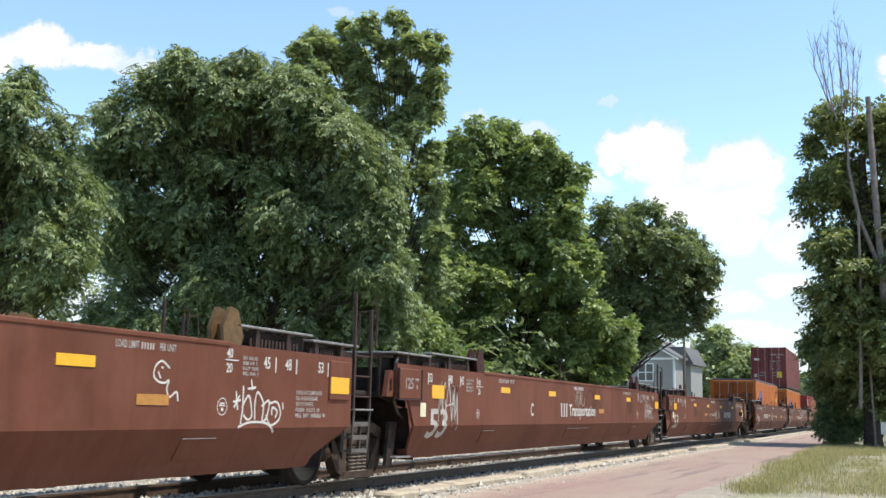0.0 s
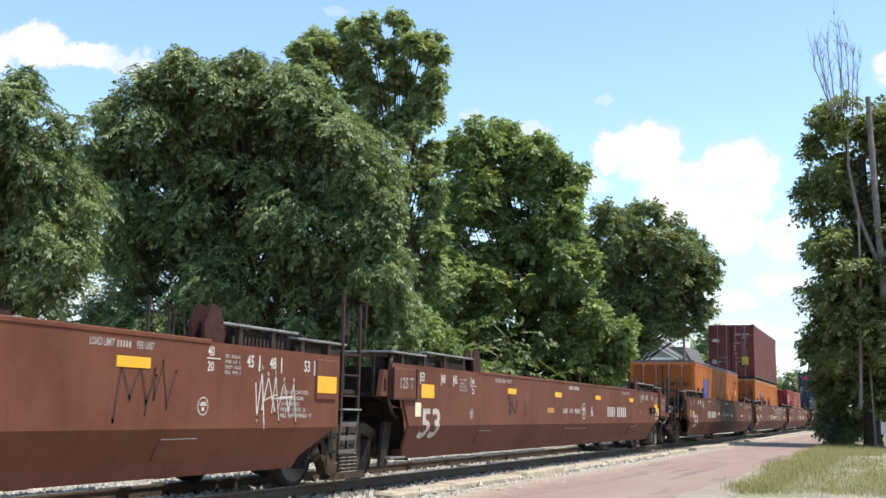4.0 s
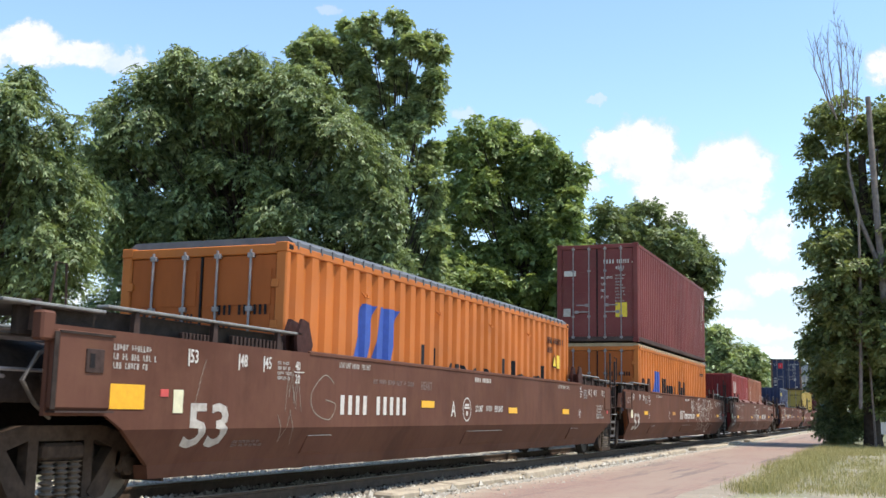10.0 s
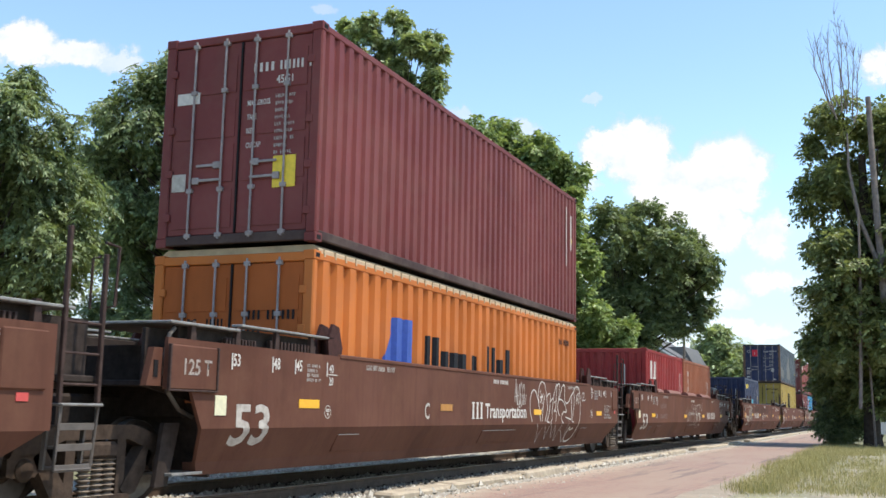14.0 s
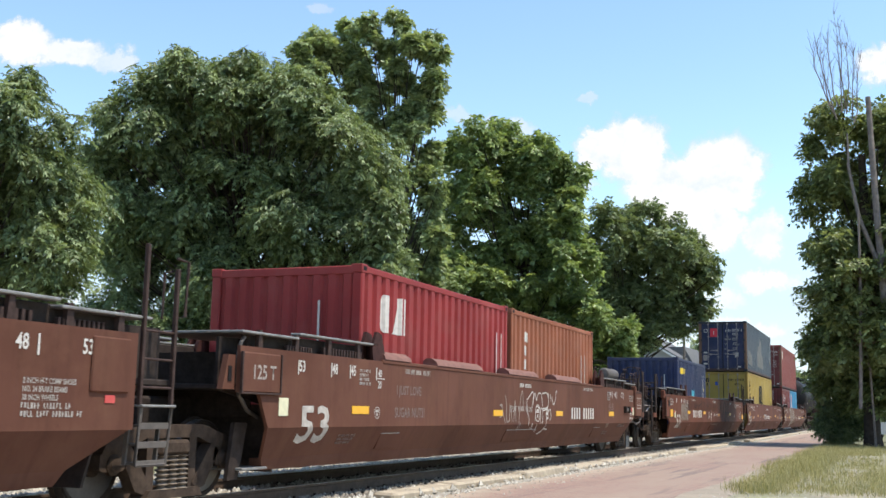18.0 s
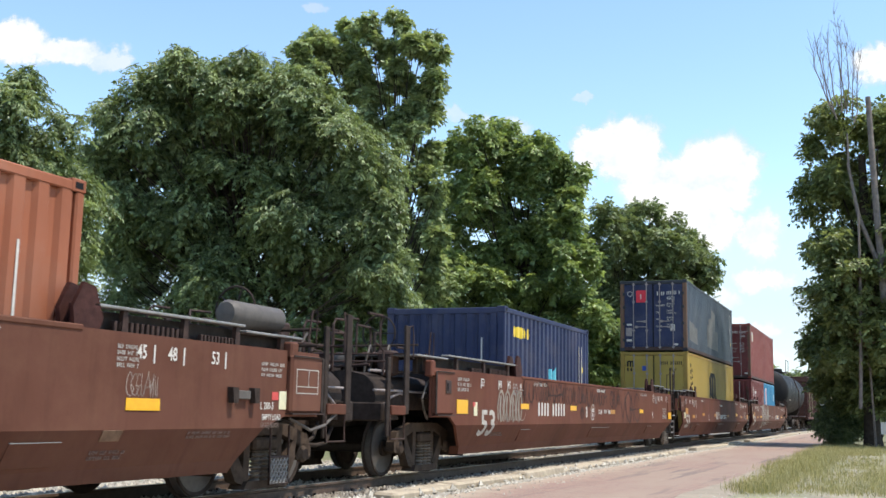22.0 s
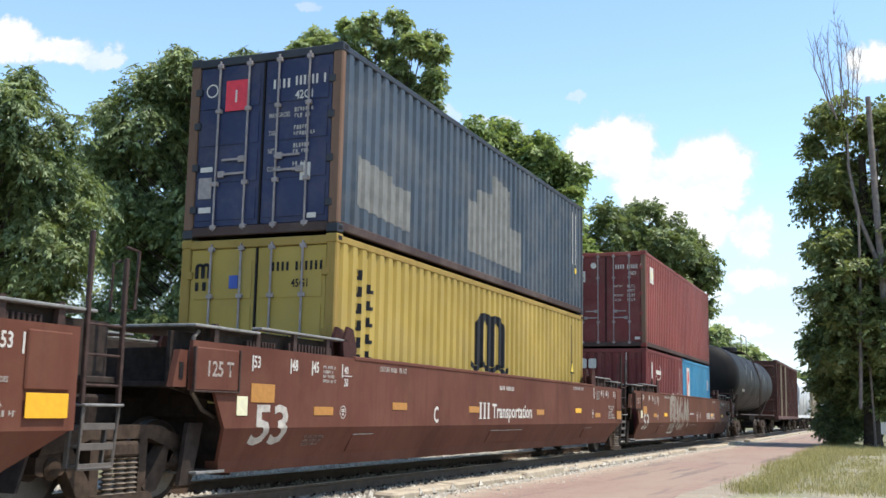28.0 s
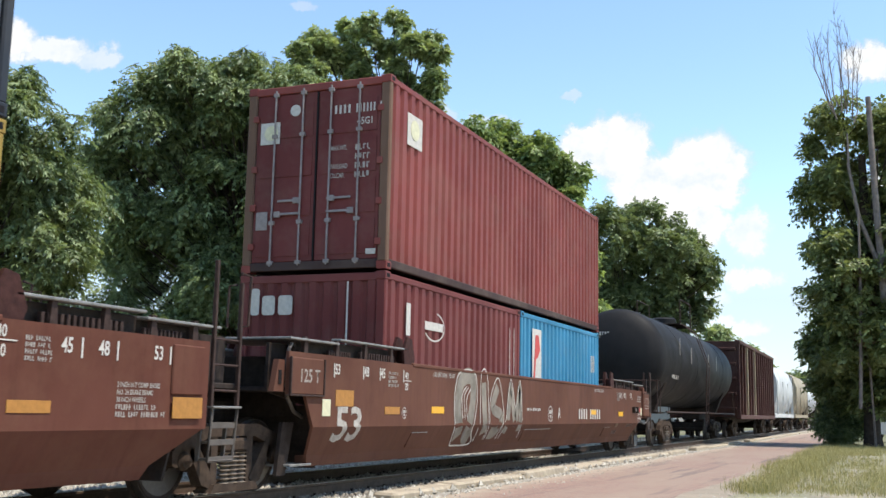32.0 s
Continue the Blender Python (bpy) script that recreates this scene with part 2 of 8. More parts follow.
def leaf_material(name, dark, light, shine=0.4):
    m, nt, b = material(name)
    g = nt.nodes.new("ShaderNodeNewGeometry")
    mid = tuple((x + y) / 2 for x, y in zip(dark, light))
    c = ramp(nt, g.outputs["Random Per Island"], [(0.0, dark), (0.6, mid), (1.0, light)])
    c = mix(nt, ramp(nt, noise_of(nt, 0.5, 3, 0.5), [(0.4, (0, 0, 0)), (0.7, (0.45, 0.45, 0.45))]), c, light)
    c = mix(nt, 1.0, c, ramp(nt, noise_of(nt, 9.0, 3, 0.6), [(0.3, (0.72, 0.74, 0.70)), (0.7, (1.2, 1.2, 1.15))]), "MULTIPLY")
    nt.links.new(c, b.inputs["Base Color"])
    b.inputs["Roughness"].default_value = shine
    b.inputs["Specular IOR Level"].default_value = 0.45
    t = nt.nodes.new("ShaderNodeBsdfTranslucent")
    nt.links.new(mix(nt, 1.0, c, (1.10, 1.08, 0.62), "MULTIPLY"), t.inputs[0])
    ms = nt.nodes.new("ShaderNodeMixShader")
    ms.inputs[0].default_value = 0.40
    nt.links.new(b.outputs[0], ms.inputs[1])
    nt.links.new(t.outputs[0], ms.inputs[2])
    nt.links.new(ms.outputs[0], nt.nodes["Material Output"].inputs[0])
    return m


m_ground = ground_material()
m_road = road_material()
m_ballast = gravel_material("ballast_bed", (0.50, 0.44, 0.35), (0.20, 0.17, 0.13))
def lot_material():
    m = gravel_material("sandy_lot", (0.38, 0.325, 0.235), (0.19, 0.165, 0.11))
    nt = m.node_tree
    b = nt.nodes["Principled BSDF"]
    src = b.inputs["Base Color"].links[0].from_socket
    patch_f = ramp(nt, noise_of(nt, 0.55, 5, 0.65, (1.0, 0.5, 1)), [(0.50, (0, 0, 0)), (0.66, (0.65, 0.65, 0.65))])
    turf = ramp(nt, noise_of(nt, 9.0, 4, 0.7), [(0.3, (0.11, 0.13, 0.045)), (0.7, (0.30, 0.29, 0.12))])
    nt.links.new(mix(nt, patch_f, src, turf), b.inputs["Base Color"])
    return m


m_lot = lot_material()
m_sand = gravel_material("trodden_sand", (0.37, 0.30, 0.22), (0.21, 0.17, 0.12))
m_darkstone = stone_material("dark_ballast_stone", (0.38, 0.32, 0.245), (0.10, 0.083, 0.064))
m_stone = stone_material("ballast_stone", (0.62, 0.56, 0.46), (0.20, 0.17, 0.13))
m_kerb = plain("weathered_kerb_concrete", (0.37, 0.30, 0.21), 0.9, 0.0, 5, 0.3, 0.5)
m_tie = plain("creosoted_wood", (0.045, 0.034, 0.027), 0.85, 0.0, 6, 0.4, 0.4)
m_rail = plain("rail_steel", (0.10, 0.065, 0.045), 0.7, 0.3, 8, 0.3, 0.2)
m_bark = plain("bark", (0.05, 0.039, 0.03), 0.95, 0.0, 7, 0.4, 0.6)
m_deadwood = plain("weathered_dead_wood", (0.17, 0.14, 0.122), 0.9, 0.0, 6, 0.35, 0.5)
m_leaf_ash = leaf_material("ash_leaves", (0.080, 0.118, 0.049), (0.340, 0.405, 0.200))
m_leaf_oak = leaf_material("oak_leaves", (0.125, 0.172, 0.075), (0.480, 0.550, 0.300))
m_leaf_maple = leaf_material("maple_leaves", (0.095, 0.150, 0.050), (0.400, 0.480, 0.195))
m_leaf_linden = leaf_material("linden_leaves", (0.092, 0.130, 0.060), (0.280, 0.330, 0.165))
m_leaf_road = leaf_material("roadside_leaves", (0.108, 0.142, 0.056), (0.330, 0.365, 0.155))
m_leaf_dry = leaf_material("dry_brown_leaves", (0.12, 0.07, 0.035), (0.22, 0.14, 0.07))
m_grass = leaf_material("grass_blades", (0.19, 0.19, 0.08), (0.50, 0.43, 0.23), 0.7)
m_siding = plain("grey_siding", (0.29, 0.275, 0.25), 0.8, 0.0, 2, 0.08, 0.05)
m_shingle = plain("grey_shingles", (0.13, 0.125, 0.12), 0.9, 0.0, 9, 0.3, 0.3)
m_trim = plain("white_trim", (0.72, 0.71, 0.68), 0.6, 0.0, 6, 0.08, 0.0)
m_glass = plain("dark_window_glass", (0.04, 0.05, 0.06), 0.12, 0.0, 1, 0.1, 0.0)
m_polewood = plain("pole_wood", (0.14, 0.115, 0.095), 0.9, 0.0, 5, 0.3, 0.3)
m_carwhite = plain("white_car_paint", (0.7, 0.7, 0.7), 0.25, 0.0, 3, 0.05, 0.0)
m_rubber = plain("tyre_rubber", (0.02, 0.02, 0.02), 0.8, 0.0, 9, 0.2, 0.1)


# ---------------------------------------------------------------- mesh helpers
class Shape:
    """Collects vertices and faces for one mesh."""

    def __init__(self):
        self.v, self.f = [], []

    def add(self, verts, faces):
        k = len(self.v)
        self.v += [tuple(p) for p in verts]
        self.f += [tuple(i + k for i in q) for q in faces]
        return self

    def box(self, x0, x1, y0, y1, z0, z1, b=0.0, m=None):
        """A box with chamfered edges."""
        lo, hi = (x0, y0, z0), (x1, y1, z1)
        b = min(b, min(h - l for l, h in zip(lo, hi)) * 0.45)
        if b <= 0:
            vs = [(x, y, z) for x in (x0, x1) for y in (y0, y1) for z in (z0, z1)]
            fs = [(0, 1, 3, 2), (4, 6, 7, 5), (0, 4, 5, 1), (2, 3, 7, 6), (0, 2, 6, 4), (1, 5, 7, 3)]
        else:
            vs, at = [], {}
            for c in range(8):
                s = [(c >> a) & 1 for a in range(3)]
                for ax in range(3):
                    p = [(hi[a] if s[a] else lo[a]) if a == ax else (hi[a] - b if s[a] else lo[a] + b) for a in range(3)]
                    at[c, ax] = len(vs)
                    vs.append(tuple(p))
            fs = []
            for ax in range(3):
                o, q = [a for a in range(3) if a != ax]
                for side in (0, 1):
                    ring = [(0, 0), (1, 0), (1, 1), (0, 1)]
                    face = [at[(side << ax) | (i << o) | (j << q), ax] for i, j in ring]
                    fs.append(face if side == (ax != 1) else face[::-1])
            for ax in range(3):
                o, q = [a for a in range(3) if a != ax]
                for i in (0, 1):
                    for j in (0, 1):
                        a, c = (i << o) | (j << q), (i << o) | (j << q) | (1 << ax)
                        face = [at[a, o], at[c, o], at[c, q], at[a, q]]
                        fs.append(face if (i == j) == (ax != 1) else face[::-1])
            for c in range(8):
                face = [at[c, 0], at[c, 1], at[c, 2]]
                odd = bin(c).count("1") % 2
                fs.append(face if odd else face[::-1])
        if m is not None:
            vs = [m @ Vector(p) for p in vs]
        return self.add(vs, fs)

    def prism(self, outline, lo, hi, axis="x"):
        """An outline pushed along an axis. axis x: outline in (y, z); y: in (x, z); z: in (x, y)."""
        n = len(outline)
        put = {"x": lambda a, b, t: (t, a, b), "y": lambda a, b, t: (a, t, b), "z": lambda a, b, t: (a, b, t)}[axis]
        vs = [put(a, b, t) for t in (lo, hi) for a, b in outline]
        fs = [tuple(range(n))[::-1], tuple(range(n, 2 * n))]
        fs += [(i, (i + 1) % n, n + (i + 1) % n, n + i) for i in range(n)]
        return self.add(vs, fs)

    def tube(self, points, r, n=8, caps=True, radii=None):
        """A round bar along a line of points."""
        pts = [Vector(p) for p in points]
        k = len(self.v)
        rings = []
        up = Vector((0.13, 0.21, 0.97))
        for i, p in enumerate(pts):
            d = (pts[min(i + 1, len(pts) - 1)] - pts[max(i - 1, 0)]).normalized()
            ref = up if abs(d.dot(up)) < 0.9 else Vector((1, 0.1, 0))
            a = d.cross(ref).normalized()
            c = d.cross(a)
            rr = radii[i] if radii else r
            rings.append([tuple(p + (a * math.cos(2 * math.pi * j / n) + c * math.sin(2 * math.pi * j / n)) * rr) for j in range(n)])
        fs = []
        for i in range(len(pts) - 1):
            for j in range(n):
                fs.append((i * n + j, i * n + (j + 1) % n, (i + 1) * n + (j + 1) % n, (i + 1) * n + j))
        if caps:
            fs += [tuple(range(n))[::-1], tuple((len(pts) - 1) * n + j for j in range(n))]
        return self.add([p for r_ in rings for p in r_], fs)

    def lathe(self, profile, axis="x", centre=(0, 0, 0), n=24):
        """A profile of (along, radius) turned round an axis through centre."""
        put = {"x": lambda t, c, s: (t, c, s), "y": lambda t, c, s: (s, t, c), "z": lambda t, c, s: (c, s, t)}[axis]
        vs = []
        for t, r in profile:
            for j in range(n):
                a = 2 * math.pi * j / n
                p = put(t, r * math.cos(a), r * math.sin(a))
                vs.append(tuple(p[i] + centre[i] for i in range(3)))
        fs = []
        for i in range(len(profile) - 1):
            for j in range(n):
                fs.append((i * n + j, i * n + (j + 1) % n, (i + 1) * n + (j + 1) % n, (i + 1) * n + j))
        fs += [tuple(range(n))[::-1], tuple((len(profile) - 1) * n + j for j in range(n))]
        return self.add(vs, fs)

    def mesh(self, name, mat, smooth=40):
        me = bpy.data.meshes.new(name)
        me.from_pydata(self.v, [], self.f)
        if smooth:
            me.polygons.foreach_set("use_smooth", [True] * len(me.polygons))
            me.set_sharp_from_angle(angle=radians(smooth))
        me.materials.append(mat)
        return me


def part(name, shape, mat, parent, label="", m=None):
    me = shape.mesh(name, mat) if isinstance(shape, Shape) else shape
    ob = new(name, me)
    ob.parent = parent
    if m is not None:
        ob.matrix_basis = m
    return tagged(ob, label=label)


def thing(name, label, category, group="", m=None, kind=""):
    ob = new(name)
    ob.empty_display_size = 0.2
    if m is not None:
        ob.matrix_basis = m
    return tagged(ob, label=label, category=category, group=group, kind=kind)


def solid(name, shape, mat, kind="structure", label="", category=""):
    ob = new(name, shape.mesh(name, mat))
    return tagged(ob, label=label, category=category, kind=kind)


_text = {}


def text_mesh(words, mat, squeeze=1.0, bold=0.025):
    """Built-in font as a thin mesh, one unit high; returns mesh and width."""
    key = (words, mat.name, squeeze, bold)
    if key not in _text:
        cu = bpy.data.curves.new("lettering", "FONT")
        cu.body, cu.size, cu.resolution_u, cu.offset = words, 1.38, 2, bold
        ob = bpy.data.objects.new("lettering", cu)
        scene.collection.objects.link(ob)
        bpy.context.view_layer.update()
        me = bpy.data.meshes.new_from_object(ob.evaluated_get(bpy.context.evaluated_depsgraph_get()))
        bpy.data.objects.remove(ob)
        for v in me.vertices:
            v.co.x *= squeeze
        me.materials.clear()
        me.materials.append(mat)
        me.name = "lettering"
        _text[key] = me
    return _text[key]


SIDE = Matrix(((0, 0, 1, 0), (1, 0, 0, 0), (0, 1, 0, 0), (0, 0, 0, 1)))      # reads along +y, faces +x
FRONT = Matrix(((1, 0, 0, 0), (0, 0, -1, 0), (0, 1, 0, 0), (0, 0, 0, 1)))    # reads along +x, faces -y


def letter(words, parent, at, height, mat, turn=SIDE, squeeze=0.8, lean=0.0, name="lettering", label=""):
    me = text_mesh(words, mat, squeeze)
    return part(name, me, None, parent, label, Matrix.Translation(at) @ turn @ pose(0, 0, 0, 0, 0, lean) @ Matrix.Scale(height, 4))


def patch(parent, at, w, h, mat, turn=SIDE, name="reflector", label="", thick=0.006):
    s = Shape().box(0, w, 0, h, 0, thick, 0.002)
    return part(name, s, mat, parent, label, Matrix.Translation(at) @ turn)


def bars(parent, at, w, h, rows, mat, turn=SIDE, seed=1, name="stencil_mark", fill=0.5, cols=9):
    """Small writing that cannot be read: rows of words made of short upright strokes."""
    rnd = random.Random(seed)
    s = Shape()
    pitch = h / rows
    tall = pitch * (fill + 0.2)
    step = max(tall * 0.72, w / 48)
    for i in range(rows):
        z = h - (i + 1) * pitch + pitch * 0.15
        x, word, end = 0.0, rnd.randint(2, 7), w * rnd.uniform(0.72, 1.0)
        while x + step * 0.7 < end:
            if word == 0:
                word = rnd.randint(2, 7)
            else:
                a = step * rnd.choice((0.30, 0.38, 0.62))
                k = rnd.choice((0.0, 0.0, 0.35))
                s.box(x, x + a, z + tall * k * 0.5, z + tall, 0, 0.003)
                if a < step * 0.5:
                    q = rnd.choice((0.0, 0.4, 0.78))
                    s.box(x + a, x + step * 0.72, z + tall * q, z + tall * (q + 0.22), 0, 0.003)
                word -= 1
            x += step
    return tagged(part(name, s, mat, parent, "", Matrix.Translation(at) @ turn), kind="stuff")


# ---------------------------------------------------------------- ground, road, track
RAIL = 0.14          # height of the rail's head over the road
gs = Shape()
for xa, xb, ya, yb in ((-900, 900, -300, 2600),):
    gs.add([(xa, ya, -0.06), (xb, ya, -0.06), (xb, yb, -0.06), (xa, yb, -0.06)], [(0, 1, 2, 3)])
solid("ground", gs, m_ground, label="earth and thin grass beside the railway line", category="ground")
rs = Shape()
edge = []
N = 60
for i in range(N + 1):
    y = -12 + 320 * (i / N) ** 1.6
    edge.append((2.15 + 0.06 * math.sin(i * 1.7), 5.25 + 0.28 * noise.noise((y * 0.35, 3, 0)) + 0.12 * noise.noise((y * 1.7, 5, 0)), y))
rs.add([(a, y, 0.0) for a, b, y in edge] + [(b, y, 0.0) for a, b, y in edge],
       [(i, N + 1 + i, N + 2 + i, i + 1) for i in range(N)])
solid("road", rs, m_road, label="worn pinkish brick street with dark tar streaks", category="road")
sh = Shape()
sh.add([(b - 0.12, y, 0.004) for a, b, y in edge] + [(b + 0.25, y, 0.001) for a, b, y in edge] + [(b + 0.7, y, -0.035) for a, b, y in edge],
       [(i, N + 1 + i, N + 2 + i, i + 1) for i in range(N)] + [(N + 1 + i, 2 * N + 2 + i, 2 * N + 3 + i, N + 2 + i) for i in range(N)])
solid("road_shoulder", sh, m_sand, label="trodden sandy edge of the street", category="road edge")
ls = Shape()
ls.add([(5.0, -14, -0.02), (40, -14, -0.02), (40, 46, -0.02), (5.0, 46, -0.02)], [(0, 1, 2, 3)])
solid("gravel_lot", ls, m_lot, label="pale gravel ground beside the street", category="gravel")
bs = Shape()
prof = [(-3.6, -0.05), (-2.4, -0.02), (-1.5, -0.015), (1.5, -0.015), (1.72, -0.01), (2.25, 0.002)]
ys = [-14 + 6 * i for i in range(60)]
bs.add([(x, y, z + 0.012 * noise.noise((x, y * 0.6, 1))) for y in ys for x, z in prof],
       [(i * 6 + j, i * 6 + j + 1, i * 6 + j + 7, i * 6 + j + 6) for i in range(59) for j in range(5)])
solid("ballast_bed", bs, m_ballast, label="pale crushed stone bed under the track", category="ballast")


def pebbles(name, zones, seed, mat, label):
    """Loose stones as one heap of small uneven lumps."""
    rng = np.random.default_rng(seed)
    V, F, k = [], [], 0
    base = np.array([(1, 0, 0), (-1, 0, 0), (0, 1, 0), (0, -1, 0), (0, 0, 1), (0, 0, -1)], float)
    tri = np.array([(0, 2, 4), (2, 1, 4), (1, 3, 4), (3, 0, 4), (2, 0, 5), (1, 2, 5), (3, 1, 5), (0, 3, 5)])
    for x0, x1, y0, y1, z, n, r in zones:
        c = np.column_stack([rng.uniform(x0, x1, n), y0 + (y1 - y0) * rng.random(n) ** 1.35, np.full(n, z)])
        s = r * rng.uniform(0.55, 1.5, (n, 1, 1)) * rng.uniform(0.6, 1.25, (n, 6, 1))
        a = rng.uniform(0, 6.28, n)
        p = base[None] * s
        q = p.copy()
        q[:, :, 0] = p[:, :, 0] * np.cos(a)[:, None] - p[:, :, 1] * np.sin(a)[:, None]
        q[:, :, 1] = p[:, :, 0] * np.sin(a)[:, None] + p[:, :, 1] * np.cos(a)[:, None]
        V.append((q + c[:, None, :]).reshape(-1, 3))
        F.append((tri[None] + (k + 6 * np.arange(n))[:, None, None]).reshape(-1, 3))
        k += 6 * n
    me = bpy.data.meshes.new(name)
    me.from_pydata(np.concatenate(V).tolist(), [], np.concatenate(F).tolist())
    me.materials.append(mat)
    return tagged(new(name, me), label=label, category="ballast", kind="stuff")


pebbles("ballast_stones", [(1.45, 1.74, 4, 60, 0.0, 4200, 0.034), (2.02, 2.3, 4, 60, 0.0, 1500, 0.026), (-0.62, 0.62, 4, 50, -0.010, 7000, 0.036), (-3.6, -0.85, 6, 60, -0.025, 12000, 0.037),
                           (2.2, 2.9, 4, 50, 0.002, 700, 0.014), (1.62, 2.1, 8, 30, 0.03, 260, 0.055), (4.95, 5.9, 8, 40, -0.004, 700, 0.014), (5.8, 9.0, 15, 32, -0.02, 1800, 0.013)], 5, m_stone,
        "pale crushed ballast stones along the track")
pebbles("dirty_ballast_stones", [(0.84, 1.6, 3, 60, -0.005, 5200, 0.033), (-0.1, 0.66, 3, 40, -0.012, 1500, 0.03)], 6, m_darkstone, "dark stones beside the near rail")

rail_outline = [(-0.075, -0.03), (0.075, -0.03), (0.07, -0.015), (0.012, 0.0), (0.012, 0.10), (0.036, 0.112), (0.036, 0.135), (0.03, 0.14),
                (-0.03, 0.14), (-0.036, 0.135), (-0.036, 0.112), (-0.012, 0.10), (-0.012, 0.0), (-0.07, -0.015)]
for x in (-0.753, 0.753):
    s = Shape().prism([(a + x, b) for a, b in rail_outline], -14, 330, "y")
    rail = thing("rail", "rusty steel rail with a polished head", "rail", kind="structure")
    part("rail_body", s, m_rail, rail)
    part("running_surface", Shape().box(x - 0.033, x + 0.031, -14, 330, 0.138, 0.1435, 0.001), m_railhead, rail, "bright polished rail head")
track = thing("sleepers", "dark creosoted wooden sleepers sunk in ballast", "railway sleepers", kind="structure")
tie = [Shape().box(-1.28 + 0.03 * k, 1.28 + 0.04 * k, -0.11, 0.11, -0.16, -0.006 + 0.004 * k, 0.012).mesh("sleeper", m_tie) for k in range(3)]
for i in range(150):
    part("sleeper", tie[i % 3], None, track, "", pose(random.uniform(-0.04, 0.04), -10 + 0.52 * i, 0, 0, 0, random.uniform(-1, 1)))
plate = Shape().box(-0.12, 0.12, -0.09, 0.09, -0.045, -0.02, 0.004).box(-0.09, -0.06, -0.03, 0.0, -0.03, 0.03, 0.003).box(0.06, 0.09, 0.0, 0.03, -0.03, 0.03, 0.003).mesh("tie_plate", m_under)
for i in range(20, 110):
    for x in (-0.753, 0.753):
        part("tie_plate", plate, None, track, "", pose(x, -10 + 0.52 * i, 0))

# a low kerb of old stone blocks between track and street
kerb = thing("kerb", "low kerb of weathered tan stone blocks, half buried", "kerb", kind="structure")
y = 3.0
kr = random.Random(8)
while y < 95:
    ln = kr.uniform(2.0, 3.8)
    s = Shape()
    z1 = 0.095 + kr.uniform(-0.025, 0.02)
    s.box(-0.13, 0.14, 0, ln - 0.03, -0.15, z1, 0.03)
    s.v = [(a + 0.03 * noise.noise((a * 3, b_ * 5 + y, c_ * 3)), b_, c_ + 0.02 * noise.noise((b_ * 4 + y, a * 3, 7))) for a, b_, c_ in s.v]
    if kr.random() < 0.95:
        part("kerb_block", s, m_kerb, kerb, "", pose(1.90 + kr.uniform(-0.03, 0.03), y, 0, kr.uniform(-0.5, 0.5), kr.uniform(-5, 5), kr.uniform(-0.8, 0.8)))
    y += ln


def blades(name, zones, seed, mat, label, hmin=0.03, hmax=0.2):
    """Grass as many bent blades in one mesh."""
    rng = np.random.default_rng(seed)
    P = []
    for x0, x1, y0, y1, n in zones:
        k = max(12, n // 90)
        cx, cy = rng.uniform(x0, x1, k), y0 + (y1 - y0) * rng.random(k) ** 1.2
        idx = rng.integers(0, k, n)
        P.append(np.column_stack([cx[idx] + rng.normal(0, 0.14, n), cy[idx] + rng.normal(0, 0.3, n), np.full(n, -0.03)]))
    P = np.concatenate(P)
    n = len(P)
    h = hmin + (hmax - hmin) * rng.random(n) ** 3.5 * rng.uniform(0.6, 1.4, n)
    a = rng.uniform(0, 6.28, n)
    w = rng.uniform(0.002, 0.0055, n)
    side = np.column_stack([np.cos(a), np.sin(a), np.zeros(n)]) * w[:, None]
    lean = np.column_stack([-np.sin(a), np.cos(a), np.zeros(n)]) * (h * rng.uniform(0.1, 0.7, n))[:, None]
    up = np.column_stack([np.zeros(n), np.zeros(n), h])
    V = np.stack([P - side, P + side, P + side * 0.7 + lean * 0.4 + up * 0.6, P - side * 0.7 + lean * 0.4 + up * 0.6, P + lean + up], 1).reshape(-1, 3)
    k = 5 * np.arange(n)
    quads = np.column_stack([k, k + 1, k + 2, k + 3]).tolist()
    tris = np.column_stack([k + 3, k + 2, k + 4]).tolist()
    me = bpy.data.meshes.new(name)
    me.from_pydata(V.tolist(), [], quads + tris)
    me.materials.append(mat)
    return tagged(new(name, me), label=label, category="grass", kind="stuff")


blades("grass", [(5.5, 6.0, 17.0, 34, 26000), (5.25, 6.4, 24, 38, 30000), (5.9, 8.2, 17.0, 25, 14000), (5.2, 7.6, 36, 48, 30000), (7.0, 9.5, 21, 29, 5000), (6.2, 7.6, 26, 36, 4000), (7.5, 12, 40, 46, 9000)], 4, m_grass,
       "ragged yellow-green grass at the street's edge", 0.02, 0.20)


